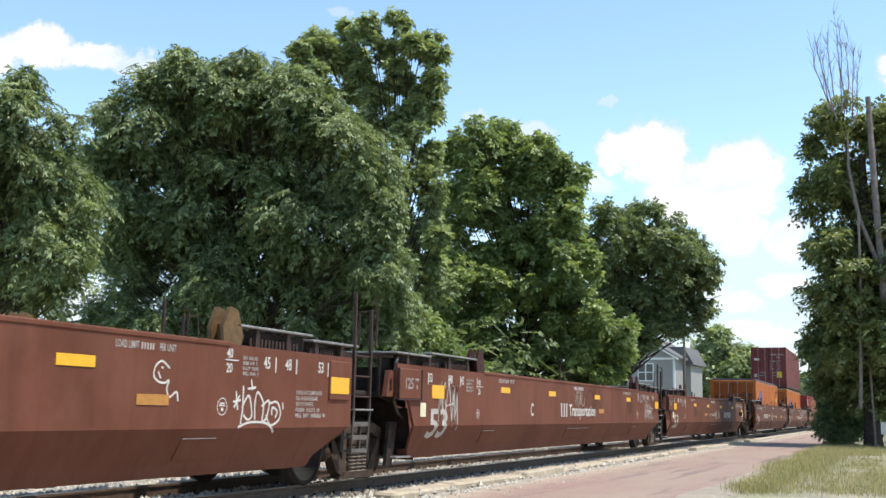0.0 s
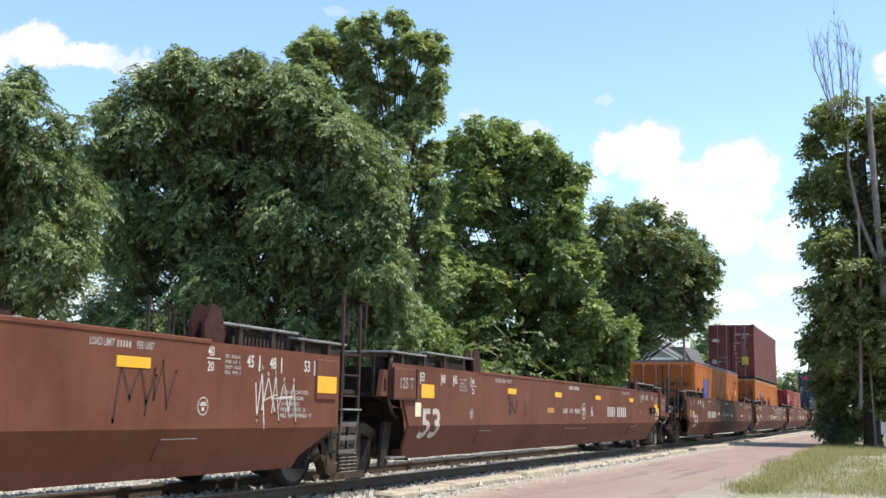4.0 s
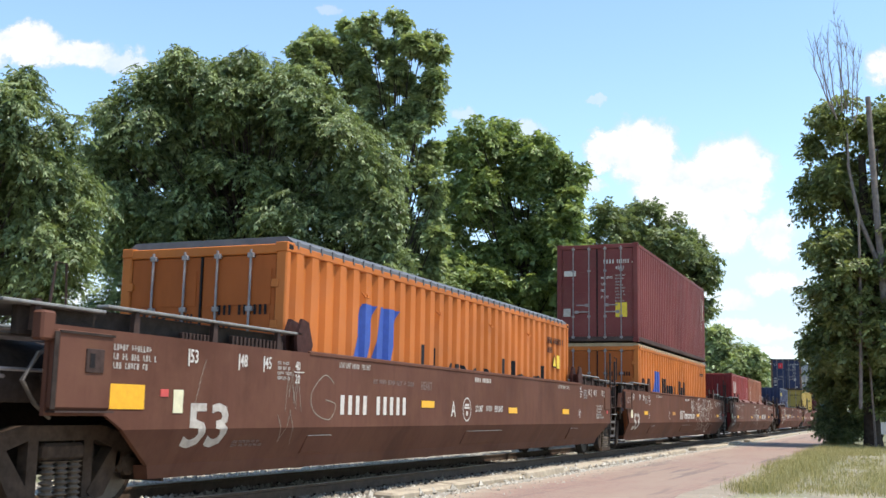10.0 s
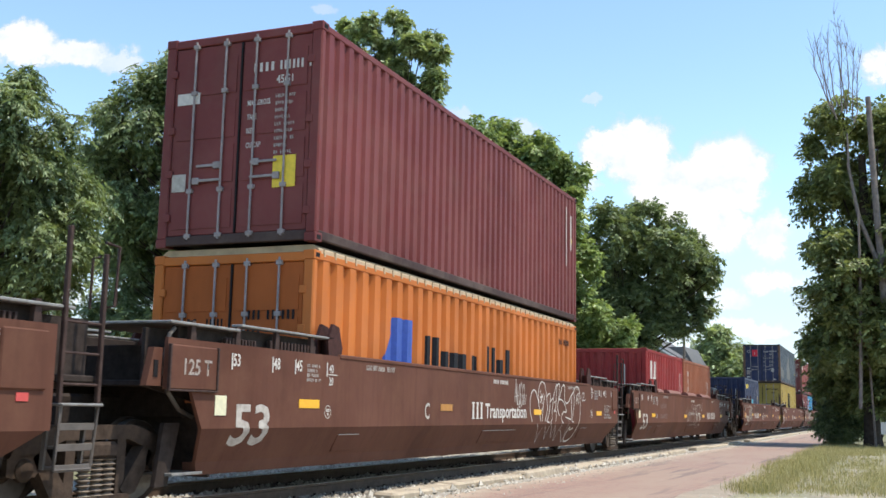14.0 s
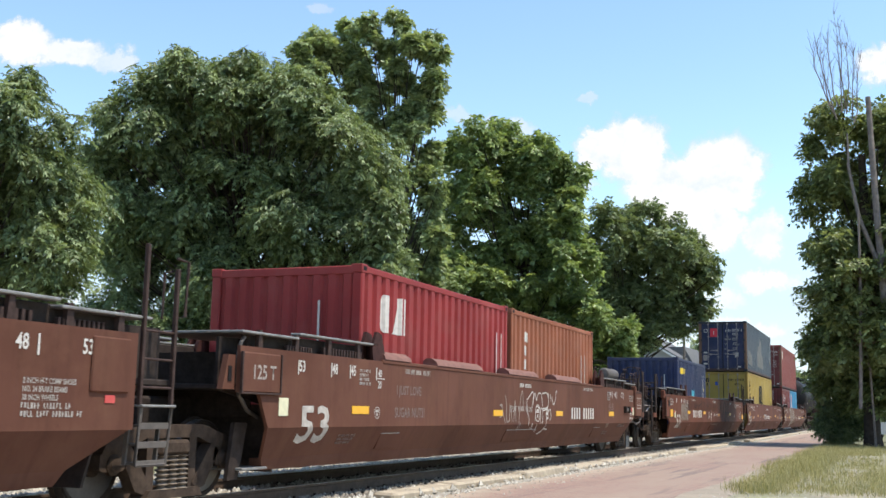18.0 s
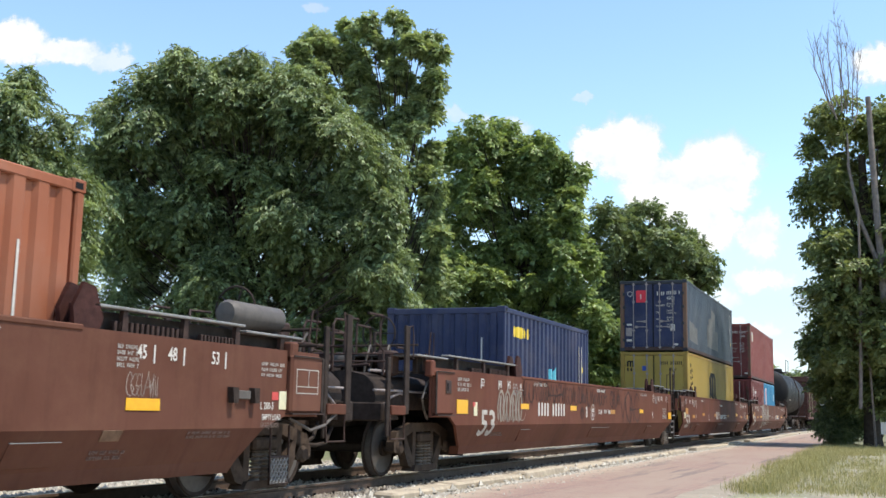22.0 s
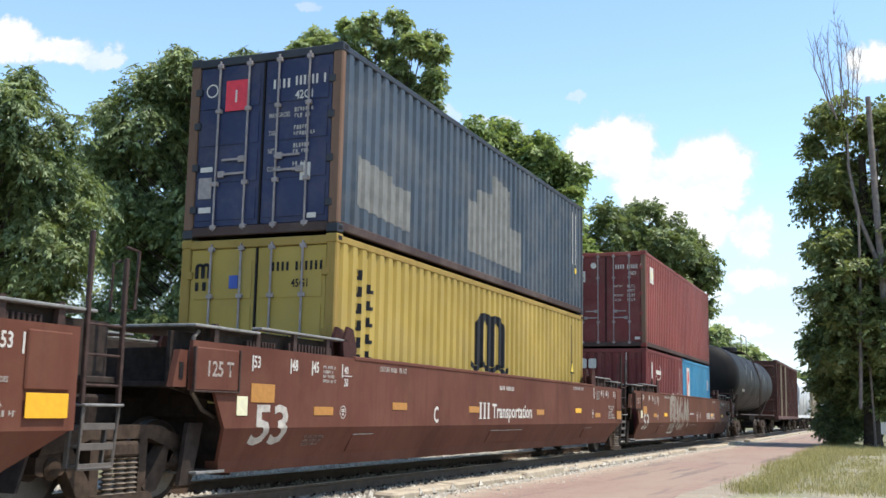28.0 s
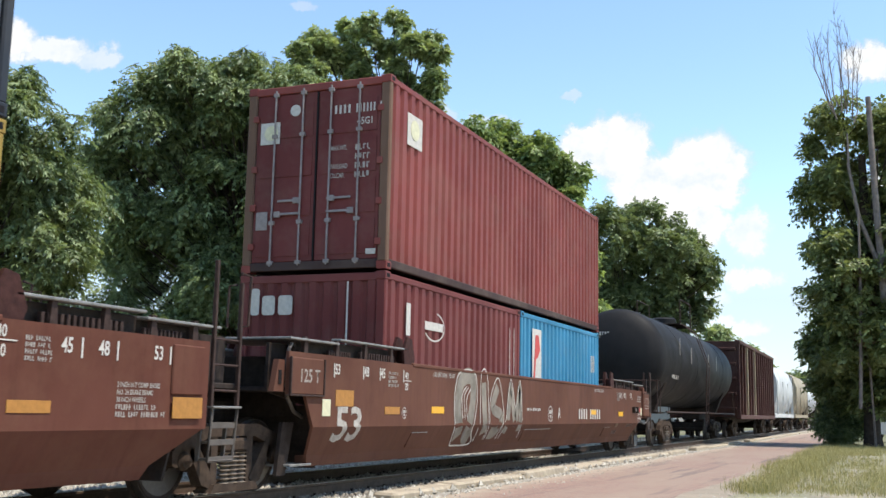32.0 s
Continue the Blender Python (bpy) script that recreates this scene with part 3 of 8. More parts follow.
# ---------------------------------------------------------------- trees
def leaves(name, lobes, count, size, mat, parent, seed, droop=0.5, spread=0.42, depth=0.5, back=True, airy=1.0, slim=0.26, per=9):
    """A crown of leafy sprays: twigs with leaves set along both sides, hung over uneven lobes."""
    rng = np.random.default_rng(seed)
    L = np.array(lobes, float)
    if back:
        B = L.copy()
        B[:, 0] += AIM[0] * L[:, 3] * 1.3 + rng.normal(0, 0.2, len(L)) * L[:, 3]
        B[:, 1] += AIM[1] * L[:, 3] * 1.3
        B[:, 2] -= 0.2 * L[:, 3]
        L = np.concatenate([L, B])
    wgt = L[:, 3] ** 2
    wgt[len(lobes):] *= 0.4
    pairs = max(2, (per - 1) // 2)
    per = 2 * pairs + 1
    nc = max(1, count // per)

    def unit(v):
        return v / (np.linalg.norm(v, axis=-1, keepdims=True) + 1e-9)
    # every lobe breaks up into boughs of uneven size, every bough into sprays
    m = 14
    sd = unit(rng.normal(0, 1, (len(L), m, 3)))
    sr = L[:, None, 3] * rng.uniform(0.14, 0.44, (len(L), m)) * airy
    sc = L[:, None, :3] + sd * (L[:, None, 3] * rng.uniform(0.35, 0.82, (len(L), m)))[:, :, None]
    sw = (sr ** 2 * rng.uniform(0.5, 1.3, sr.shape) * (wgt / L[:, 3] ** 2)[:, None]).ravel()
    li = rng.choice(len(sw), nc, p=sw / sw.sum())
    d = unit(rng.normal(0, 1, (nc, 3)) + np.array([0, 0, 0.25]))
    rad = 1.0 - depth * rng.random(nc) ** 1.6 + 0.10 * np.clip(rng.normal(0, 1, nc), -2, 1.8)
    c = sc.reshape(-1, 3)[li] + d * np.array([1.15, 1.15, 0.78]) * (sr.ravel()[li] * rad)[:, None]
    d = unit(d * 0.7 + sd.reshape(-1, 3)[li] * 0.5)
    axis = unit(d * np.array([1, 1, 0.5]) + np.array([0, 0, -droop * 0.5]) + rng.normal(0, 0.35, (nc, 3)))
    nrm = unit(np.array([0, 0, 0.9]) + d * 0.55 + rng.normal(0, 0.28, (nc, 3)))
    side = unit(np.cross(axis, nrm))
    nrm = np.cross(side, axis)
    tl = spread * 1.5 * rng.uniform(0.6, 1.35, nc)
    u = np.linspace(0.0, 1.0, pairs + 1)
    down = np.array([0, 0, -1.0])
    nodes = (c - axis * (tl * 0.4)[:, None])[:, None] + axis[:, None] * (tl[:, None] * u)[:, :, None] + down * (droop * 0.5 * tl[:, None] * u ** 2)[:, :, None]
    extra = nodes[:, :1] + nrm[:, None] * 0.006
    # leaves in pairs along the twig and one at its tip
    at = np.r_[np.repeat(np.arange(1, pairs + 1), 2), pairs]
    sgn = np.r_[np.tile([1.0, -1.0], pairs), 0.0]
    fwd = np.r_[np.full(2 * pairs, 0.65), 1.0]
    base = nodes[:, at]
    way = unit(axis[:, None] * fwd[:, None] + side[:, None] * (0.85 * sgn)[:, None] + down * (droop * 0.75) + rng.normal(0, 0.26, (nc, per, 3)))
    ln = (size * rng.uniform(0.7, 1.3, (nc, 1)) * rng.uniform(0.8, 1.2, (nc, per)))[:, :, None]
    n2 = unit(nrm[:, None] + rng.normal(0, 0.3, (nc, per, 3)))
    ls = unit(np.cross(way, n2))
    n2 = np.cross(ls, way)
    mid = base + way * ln * 0.45 + n2 * ln * slim * 0.3
    V = np.concatenate([nodes, extra, np.stack([mid + ls * ln * slim, base + way * ln + down * ln * 0.12, mid - ls * ln * slim], 2).reshape(nc, -1, 3)], 1)
    q = pairs + 2 + 3 * np.arange(per)
    tri = np.concatenate([np.column_stack([at, q, q + 1]), np.column_stack([at, q + 1, q + 2]),
                          np.column_stack([np.arange(pairs), np.arange(1, pairs + 1), np.full(pairs, pairs + 1)])])
    F = (tri[None] + (V.shape[1] * np.arange(nc))[:, None, None]).reshape(-1, 3)
    V = V.reshape(-1, 3)
    me = bpy.data.meshes.new(name)
    me.vertices.add(len(V))
    me.vertices.foreach_set("co", V.ravel())
    me.loops.add(len(F) * 3)
    me.loops.foreach_set("vertex_index", F.ravel().astype(np.int32))
    me.polygons.add(len(F))
    me.polygons.foreach_set("loop_start", (3 * np.arange(len(F))).astype(np.int32))
    me.update(calc_edges=True)
    me.materials.append(mat)
    return part(name, me, None, parent)


def limbs(root, height, lobes, r, seed, lean=(0, 0), reach=0.85):
    """A tapered trunk and limbs that fork towards the lobes."""
    rnd = random.Random(seed)
    s = Shape()
    top = Vector((root[0] + lean[0], root[1] + lean[1], height))
    p0 = Vector((root[0], root[1], -0.1))
    pts = [p0.lerp(top, t) + Vector((rnd.uniform(-1, 1), rnd.uniform(-1, 1), 0)) * r * 0.35 * (0 < t < 1) for t in (0, 0.05, 0.3, 0.6, 1)]
    s.tube(pts, r, 10, radii=[r * 1.45, r * 1.1, r * 0.92, r * 0.75, r * 0.5])
    for x, y, z, q in lobes:
        e = Vector((x, y, z))
        st = p0.lerp(top, min(1.0, max(0.25, (z - q) / max(height, 0.1) * rnd.uniform(0.45, 0.75))))
        mid = st.lerp(e, 0.5) + Vector((rnd.uniform(-1, 1), rnd.uniform(-1, 1), rnd.uniform(0.0, 0.8))) * q * 0.3
        rr = r * rnd.uniform(0.14, 0.24)
        s.tube([st, st.lerp(mid, 0.5), mid, mid.lerp(e, 0.6), e], rr, 6, radii=[rr, rr * 0.8, rr * 0.62, rr * 0.45, rr * 0.25])
        for _ in range(4):
            d = Vector((rnd.uniform(-1, 1), rnd.uniform(-1, 1), rnd.uniform(-0.3, 1))).normalized() * q * reach
            b0 = mid.lerp(e, rnd.uniform(0.2, 1))
            s.tube([b0, b0 + d * 0.5 + Vector((0, 0, 0.1 * q)), b0 + d], rr * 0.3, 5, radii=[rr * 0.36, rr * 0.25, rr * 0.1])
    return s


def lumps(lobes, n, k, seed, out=0.72):
    """Breaks every lobe of a crown into n smaller ones, with gaps between them."""
    rnd = random.Random(seed)
    res = []
    for x, y, z, q in lobes:
        a0 = rnd.uniform(0, 6.28)
        for i in range(n):
            a = a0 + 6.28 * i / n + rnd.uniform(-0.3, 0.3)
            d = q * out * rnd.uniform(0.75, 1.1)
            res.append((x + d * math.cos(a) * 0.92, y + rnd.uniform(-0.6, 0.6) * q, z + d * math.sin(a), q * k * rnd.uniform(0.75, 1.2)))
    return res


def tree(name, label, lobes, root, height, r, count, size, mat, seed, droop=0.5, spread=0.42, depth=0.5, airy=1.0, slim=0.26, per=9):
    t = thing(name, label, "shrub" if name == "shrub" else "tree", m=pose(root[0], root[1], 0))
    loc = [(x - root[0], y - root[1], z, q) for x, y, z, q in lobes]
    part("trunk", limbs((0, 0), height, loc, r, seed), m_bark, t)
    leaves("crown", loc, count, size, mat, t, seed, droop, spread, depth, True, airy, slim, per)
    return t


ash_near = [(-7.6, 15.0, 6.6, 0.9), (-7.4, 15.4, 5.9, 0.8), (-7.7, 16.4, 5.4, 0.9), (-8.2, 15.8, 5.3, 1.1), (-7.2, 15.6, 4.1, 0.9),
            (-7.0, 16.2, 4.6, 0.6), (-8.2, 15.9, 3.6, 0.8), (-8.7, 14.7, 6.1, 1.4), (-9.5, 15.7, 4.3, 1.5), (-7.6, 15.2, 7.4, 0.4), (-7.1, 15.8, 6.5, 0.4), (-7.4, 16.3, 3.5, 0.5)]
ash_big = [(-13.3, 25.7, 9.9, 1.4), (-12.0, 26.5, 10.8, 1.5), (-10.7, 27.4, 10.9, 1.6), (-9.5, 28.6, 10.2, 1.6), (-7.6, 27.9, 8.9, 1.7), (-13.4, 26.6, 7.9, 1.9),
           (-11.0, 27.7, 8.0, 2.3), (-8.4, 27.9, 6.8, 2.3), (-6.6, 28.0, 6.2, 1.4), (-14.3, 27.4, 5.8, 1.6), (-10.9, 27.2, 4.9, 2.3), (-8.4, 28.4, 4.3, 2.1),
           (-7.5, 30.3, 4.4, 1.5), (-14.4, 25.5, 10.3, 0.7), (-12.0, 26.1, 11.6, 0.7), (-10.7, 27.1, 11.8, 0.7), (-13.7, 25.8, 3.9, 1.0), (-10.4, 28.8, 3.1, 1.6), (-7.2, 28.6, 7.6, 1.1), (-6.5, 28.4, 4.6, 1.3), (-6.2, 28.6, 3.2, 1.2), (-14.4, 25.1, 8.6, 0.7), (-9.2, 27.6, 10.9, 1.1), (-8.2, 27.8, 10.2, 1.1), (-12.9, 26.2, 11.2, 0.9), (-10.0, 27.6, 11.4, 0.9)]
oak_tall = [(-16.8, 42.2, 17.8, 1.3), (-15.6, 43.2, 18.6, 1.2), (-13.3, 42.5, 18.8, 1.0), (-14.2, 43.4, 17.1, 1.8), (-11.8, 43.5, 17.0, 1.4), (-11.8, 44.2, 18.3, 0.8), (-13.4, 44.3, 15.7, 1.8),
            (-12.3, 43.5, 14.6, 1.2), (-14.0, 45.0, 13.4, 2.1), (-12.9, 45.0, 11.2, 1.6), (-12.5, 45.6, 9.0, 1.6), (-15.7, 43.3, 17.1, 1.5), (-17.2, 41.5, 17.9, 0.6), (-13.9, 45.8, 7.2, 2.5), (-11.9, 45.4, 11.7, 0.8)]
maple = [(-12.9, 53.5, 16.0, 1.4), (-12.1, 55.6, 16.8, 1.1), (-10.1, 55.6, 15.5, 1.7), (-8.6, 56.7, 14.6, 1.4), (-13.3, 53.8, 13.5, 1.6), (-11.3, 56.7, 13.3, 2.6), (-8.5, 56.4, 12.1, 1.7),
         (-13.8, 56.9, 10.8, 2.6), (-9.7, 56.0, 9.9, 2.7), (-8.2, 57.8, 9.9, 1.2), (-13.8, 55.2, 7.7, 2.5), (-10.8, 57.6, 6.9, 2.7), (-7.8, 57.4, 6.2, 1.7), (-6.3, 58.5, 5.3, 1.2), (-15.8, 56.0, 5.8, 1.6), (-12.9, 57.7, 4.6, 2.3), (-9.1, 58.5, 4.4, 2.3), (-14.4, 54.8, 15.8, 0.9)]
linden = [(-13.4, 88.0, 16.9, 2.4), (-11.6, 91.4, 18.1, 2.1), (-9.1, 89.8, 15.7, 2.4), (-8.0, 94.0, 15.0, 2.3), (-13.7, 90.6, 13.5, 3.0), (-10.5, 91.9, 12.8, 2.9), (-7.4, 94.3, 12.8, 1.8), (-9.1, 93.3, 10.5, 1.7), (-12.7, 92.4, 10.4, 2.7), (-6.0, 92.1, 13.7, 1.1), (-12.5, 91.0, 8.0, 1.8), (-10.6, 91.5, 8.6, 1.5)]
far_lobes = [(-20.6, 193.6, 14.1, 3.0), (-22.6, 191.8, 10.7, 2.8), (-18.0, 193.9, 10.8, 3.4), (-15.0, 195.4, 12.4, 2.8), (-14.8, 200.2, 9.0, 3.6), (-19.9, 193.3, 6.8, 3.5)]
bush_lobes = [(-6.8, 32.6, 3.8, 0.8), (-6.2, 33.3, 3.4, 0.6), (-7.8, 33.0, 3.5, 0.7), (-5.7, 34.2, 2.8, 0.7), (-8.5, 32.7, 2.9, 0.7), (-6.6, 33.0, 2.2, 1.0), (-7.6, 33.2, 1.6, 1.0)]
road_lobes = [(6.5, 46.0, 13.6, 1.1), (5.6, 46.4, 12.7, 0.7), (5.8, 46.0, 10.7, 1.2), (7.1, 47.0, 11.3, 1.5), (5.5, 45.6, 8.3, 0.8), (6.5, 46.2, 8.5, 1.4), (5.9, 45.5, 6.2, 1.1), (7.4, 46.0, 6.1, 1.5), (5.4, 46.5, 4.2, 0.9),
              (6.6, 46.0, 3.9, 1.3), (7.9, 46.5, 4.2, 1.2), (5.5, 46.6, 2.6, 0.7), (7.9, 47.0, 8.9, 1.5), (8.0, 46.0, 13.2, 1.1), (9.6, 46.5, 11.1, 2.0), (9.4, 46.0, 7.0, 2.2), (9.5, 46.5, 4.2, 1.6),
              (7.7, 43.6, 5.0, 0.7), (8.2, 43.6, 3.9, 0.7), (8.4, 43.6, 5.6, 0.6), (8.6, 45.0, 13.4, 0.6), (7.9, 45.0, 13.0, 0.6), (8.75, 45.0, 12.6, 0.7), (8.7, 44.6, 10.6, 0.6), (8.55, 43.6, 8.6, 0.5), (8.3, 43.6, 7.2, 0.45),
              (6.7, 46.0, 4.9, 1.2), (7.4, 45.5, 4.0, 1.0), (6.3, 46.5, 3.0, 1.0), (7.7, 46.0, 2.1, 1.1), (5.7, 46.5, 4.7, 0.8), (5.6, 47.0, 3.1, 0.7), (6.9, 46.5, 1.9, 0.9), (8.3, 46.0, 3.0, 1.1),
              (6.0, 43.8, 7.9, 0.7), (6.6, 43.8, 6.9, 0.7), (5.75, 43.8, 6.0, 0.6), (6.95, 43.8, 6.0, 0.6), (6.3, 43.8, 5.1, 0.6), (7.3, 43.8, 4.4, 0.6), (7.7, 43.8, 6.9, 0.5), (5.6, 44.2, 3.5, 0.5), (6.2, 44.0, 3.6, 0.5),
              (8.35, 46.5, 11.9, 0.7), (8.5, 46.5, 10.2, 0.8), (8.55, 46.3, 8.4, 0.8), (8.45, 46.0, 6.8, 0.8), (8.5, 46.0, 5.3, 0.9)]

def lean_out(lobes, z_mid, k):
    """Shifts the lobes of a crown towards the street or away from it by their height."""
    res = []
    for x, y, z, q in lobes:
        v = Vector((x, y, z)) - Vector(EYE)
        d = max(-1.6, min(2.6, (z_mid - z) * k))
        f = 1 + d / v.length
        p = Vector(EYE) + v * f
        res.append((p.x, p.y, p.z, q * f))
    return res


ash_near = [(x, y, z, q * 0.97) for x, y, z, q in lean_out(ash_near, 5.6, 0.28)]
ash_big = [(x, y, z, q * 0.97) for x, y, z, q in lean_out(ash_big, 8.0, 0.28)]
ash_big += [(-12.94, 28.3, 8.84, 1.2), (-11.74, 28.8, 9.06, 1.2), (-12.6, 29.2, 7.66, 1.3), (-13.51, 28.6, 7.41, 1.1)]
ash_big += [(-14.26, 26.0, 8.6, 1.1), (-14.3, 26.2, 6.9, 1.1), (-14.1, 26.5, 5.6, 0.9), (-12.9, 26.0, 3.2, 1.1), (-12.4, 26.6, 10.9, 1.1), (-11.4, 27.0, 11.2, 1.1), (-6.3, 28.4, 7.0, 0.9), (-6.1, 28.6, 5.4, 0.9)]
ash_near += lumps(ash_near, 3, 0.40, 21, 0.86)
ash_big += lumps(ash_big, 3, 0.40, 22, 0.86)
maple += [(-6.6, 60.0, 5.5, 0.9), (-6.7, 60.5, 4.2, 1.0), (-7.8, 61.0, 3.4, 1.3)]
linden += [(-15.4, 90.0, 6.6, 2.0), (-15.2, 91.0, 4.4, 1.7), (-14.6, 91.0, 9.4, 2.4), (-8.3, 93.0, 8.9, 1.0), (-6.6, 93.5, 10.6, 0.9), (-7.3, 93.5, 9.6, 0.8)]
maple = lean_out(maple, 11.0, -0.15)
tree("ash_tree", "leafy green ash tree beside the railway line", ash_near, (-9.0, 15.8), 5.0, 0.13, 72000, 0.105, m_leaf_ash, 11, 0.7, 0.20, 0.7, 1.0, 0.19, 9)
tree("ash_tree", "broad dark green ash tree with drooping leaves", ash_big, (-10.8, 28.4), 7.5, 0.2, 330000, 0.15, m_leaf_ash, 12, 0.75, 0.28, 0.75, 1.0, 0.19, 9)
tree("oak_tree", "tall open-crowned tree with lobed green leaves", lumps(oak_tall, 5, 0.36, 3, 0.78), (-13.6, 45.0), 15.5, 0.26, 90000, 0.23, m_leaf_oak, 13, 0.35, 0.26, 0.6, 0.85, 0.26, 7)
tree("maple_tree", "bright green maple tree in full leaf", lumps(maple, 4, 0.60, 4, 0.66), (-11.2, 57.2), 11.5, 0.26, 170000, 0.25, m_leaf_maple, 14, 0.5, 0.34, 0.6, 0.85, 0.27, 7)
tree("linden_tree", "rounded dark green tree behind the track", linden + lumps(linden, 4, 0.42, 6, 0.86), (-13.6, 92.0), 12.0, 0.4, 84000, 0.33, m_leaf_linden, 15, 0.45, 0.5, 0.6, 0.78, 0.26, 7)
tree("distant_tree", "distant green tree above the train", far_lobes, (-18.6, 194.0), 9.0, 0.4, 22000, 0.7, m_leaf_oak, 16, 0.3, 1.2)
tree("shrub", "bright green shrub beside the track", bush_lobes, (-7.2, 33.2), 1.6, 0.06, 14000, 0.19, m_leaf_maple, 17, 0.4, 0.3, 0.6, 1.0, 0.26, 7)
tree("roadside_tree", "vine-covered green tree at the street's edge", road_lobes, (7.2, 46.3), 12.0, 0.3, 130000, 0.19, m_leaf_road, 18, 0.4, 0.28, 0.6, 0.9, 0.26, 7)

# ---------------------------------------------------------------- clouds, far off, drifting
def cloud_backdrop():
    m, nt, b = material("glowing_cumulus")
    nt.nodes.remove(b)
    tc = nt.nodes.new("ShaderNodeTexCoord")
    n1 = node(nt, "ShaderNodeTexNoise", Scale=1.5, Detail=9.0, Roughness=0.68)
    nt.links.new(tc.outputs["Object"], n1.inputs["Vector"])
    sub = nt.nodes.new("ShaderNodeVectorMath")
    sub.operation = "SUBTRACT"
    sub.inputs[1].default_value = (0.5, 0.5, 0.5)
    nt.links.new(n1.outputs["Color"], sub.inputs[0])
    mad = nt.nodes.new("ShaderNodeVectorMath")
    mad.operation = "MULTIPLY_ADD"
    mad.inputs[1].default_value = (0.95, 0.85, 0)
    nt.links.new(sub.outputs[0], mad.inputs[0])
    nt.links.new(tc.outputs["Object"], mad.inputs[2])
    total = None
    # centre, width, height, density, in hundreds of the picture's units
    puffs = [(3.75, 1.70, 0.75, 0.66, 1.2), (3.05, 1.75, 0.48, 0.36, 1.1), (5.35, 1.25, 0.85, 0.86, 1.2), (4.45, 1.0, 1.0, 0.72, 1.2), (5.2, 0.3, 0.72, 0.5, 1.0), (6.05, 0.2, 0.42, 0.5, 0.9),
             (2.75, 1.2, 0.34, 0.28, 0.7), (1.5, 2.1, 0.6, 0.24, 0.6), (0.65, 2.32, 0.4, 0.16, 0.5), (6.15, -0.62, 0.6, 0.26, 0.95), (5.0, -0.95, 0.9, 0.22, 0.75), (5.6, -1.5, 0.9, 0.25, 0.7), (4.6, -1.75, 0.7, 0.2, 0.6), (6.0, -2.0, 0.6, 0.2, 0.6), (2.9, 2.6, 0.25, 0.11, 0.5),
             (-7.2, 3.6, 0.8, 0.38, 1.0), (-6.2, 3.45, 0.8, 0.32, 0.9), (-5.5, 3.3, 0.45, 0.25, 0.7), (-8.2, 3.4, 0.8, 0.5, 1.0), (8.3, 3.2, 0.7, 0.4, 1.0), (9.4, 3.0, 1.0, 0.7, 1.2),
             (-1.8, 4.15, 0.3, 0.14, 0.4), (-6.8, -0.8, 1.0, 0.5, 0.8), (9.3, 0.9, 1.4, 0.9, 1.1)]
    for x, y, w, h, k in puffs:
        s = nt.nodes.new("ShaderNodeVectorMath")
        s.operation = "SUBTRACT"
        s.inputs[1].default_value = (x, y, 0)
        nt.links.new(mad.outputs[0], s.inputs[0])
        q = nt.nodes.new("ShaderNodeVectorMath")
        q.operation = "MULTIPLY"
        q.inputs[1].default_value = (1 / w, 1 / h, 0)
        nt.links.new(s.outputs[0], q.inputs[0])
        ln = nt.nodes.new("ShaderNodeVectorMath")
        ln.operation = "LENGTH"
        nt.links.new(q.outputs[0], ln.inputs[0])
        mr = nt.nodes.new("ShaderNodeMapRange")
        mr.interpolation_type = "SMOOTHSTEP"
        mr.inputs[1].default_value, mr.inputs[2].default_value = 1.04, 0.62
        mr.inputs[3].default_value, mr.inputs[4].default_value = 0.0, k
        nt.links.new(ln.outputs["Value"], mr.inputs[0])
        if total is None:
            total = mr.outputs[0]
        else:
            a = nt.nodes.new("ShaderNodeMath")
            a.operation = "MAXIMUM"
            nt.links.new(total, a.inputs[0])
            nt.links.new(mr.outputs[0], a.inputs[1])
            total = a.outputs[0]
    n2 = node(nt, "ShaderNodeTexNoise", Scale=2.2, Detail=6.0, Roughness=0.6)
    nt.links.new(tc.outputs["Object"], n2.inputs["Vector"])
    e = nt.nodes.new("ShaderNodeEmission")
    cl = nt.nodes.new("ShaderNodeClamp")
    nt.links.new(total, cl.inputs[0])
    # pale blue haze low in the sky, painted on the backdrop as glow
    sep = nt.nodes.new("ShaderNodeSeparateXYZ")
    nt.links.new(tc.outputs["Object"], sep.inputs[0])
    low = node(nt, "ShaderNodeMapRange")
    low.inputs[1].default_value, low.inputs[2].default_value = 0.8, -1.0
    low.inputs[3].default_value, low.inputs[4].default_value = 0.0, 0.7
    nt.links.new(sep.outputs[1], low.inputs[0])
    cover = nt.nodes.new("ShaderNodeMath")
    cover.operation = "MAXIMUM"
    nt.links.new(low.outputs[0], cover.inputs[0])
    nt.links.new(cl.outputs[0], cover.inputs[1])
    # sunlit white and soft grey shading of the clouds, painted by noise
    white = ramp(nt, n2.outputs["Fac"], [(0.32, (0.82, 0.89, 0.95)), (0.52, (1.0, 1.0, 1.0))])
    nt.links.new(mix(nt, cl.outputs[0], (0.64, 0.73, 0.86), white), e.inputs[0])
    e.inputs[1].default_value = 0.74
    tr = nt.nodes.new("ShaderNodeBsdfTransparent")
    ms = nt.nodes.new("ShaderNodeMixShader")
    nt.links.new(cover.outputs[0], ms.inputs[0])
    nt.links.new(tr.outputs[0], ms.inputs[1])
    nt.links.new(e.outputs[0], ms.inputs[2])
    nt.links.new(ms.outputs[0], nt.nodes["Material Output"].inputs[0])
    s = Shape().add([(-16, -3.3, 0), (16, -3.3, 0), (16, 7, 0), (-16, 7, 0)], [(0, 1, 2, 3)])
    ob = new("backdrop", s.mesh("backdrop", m, 0))
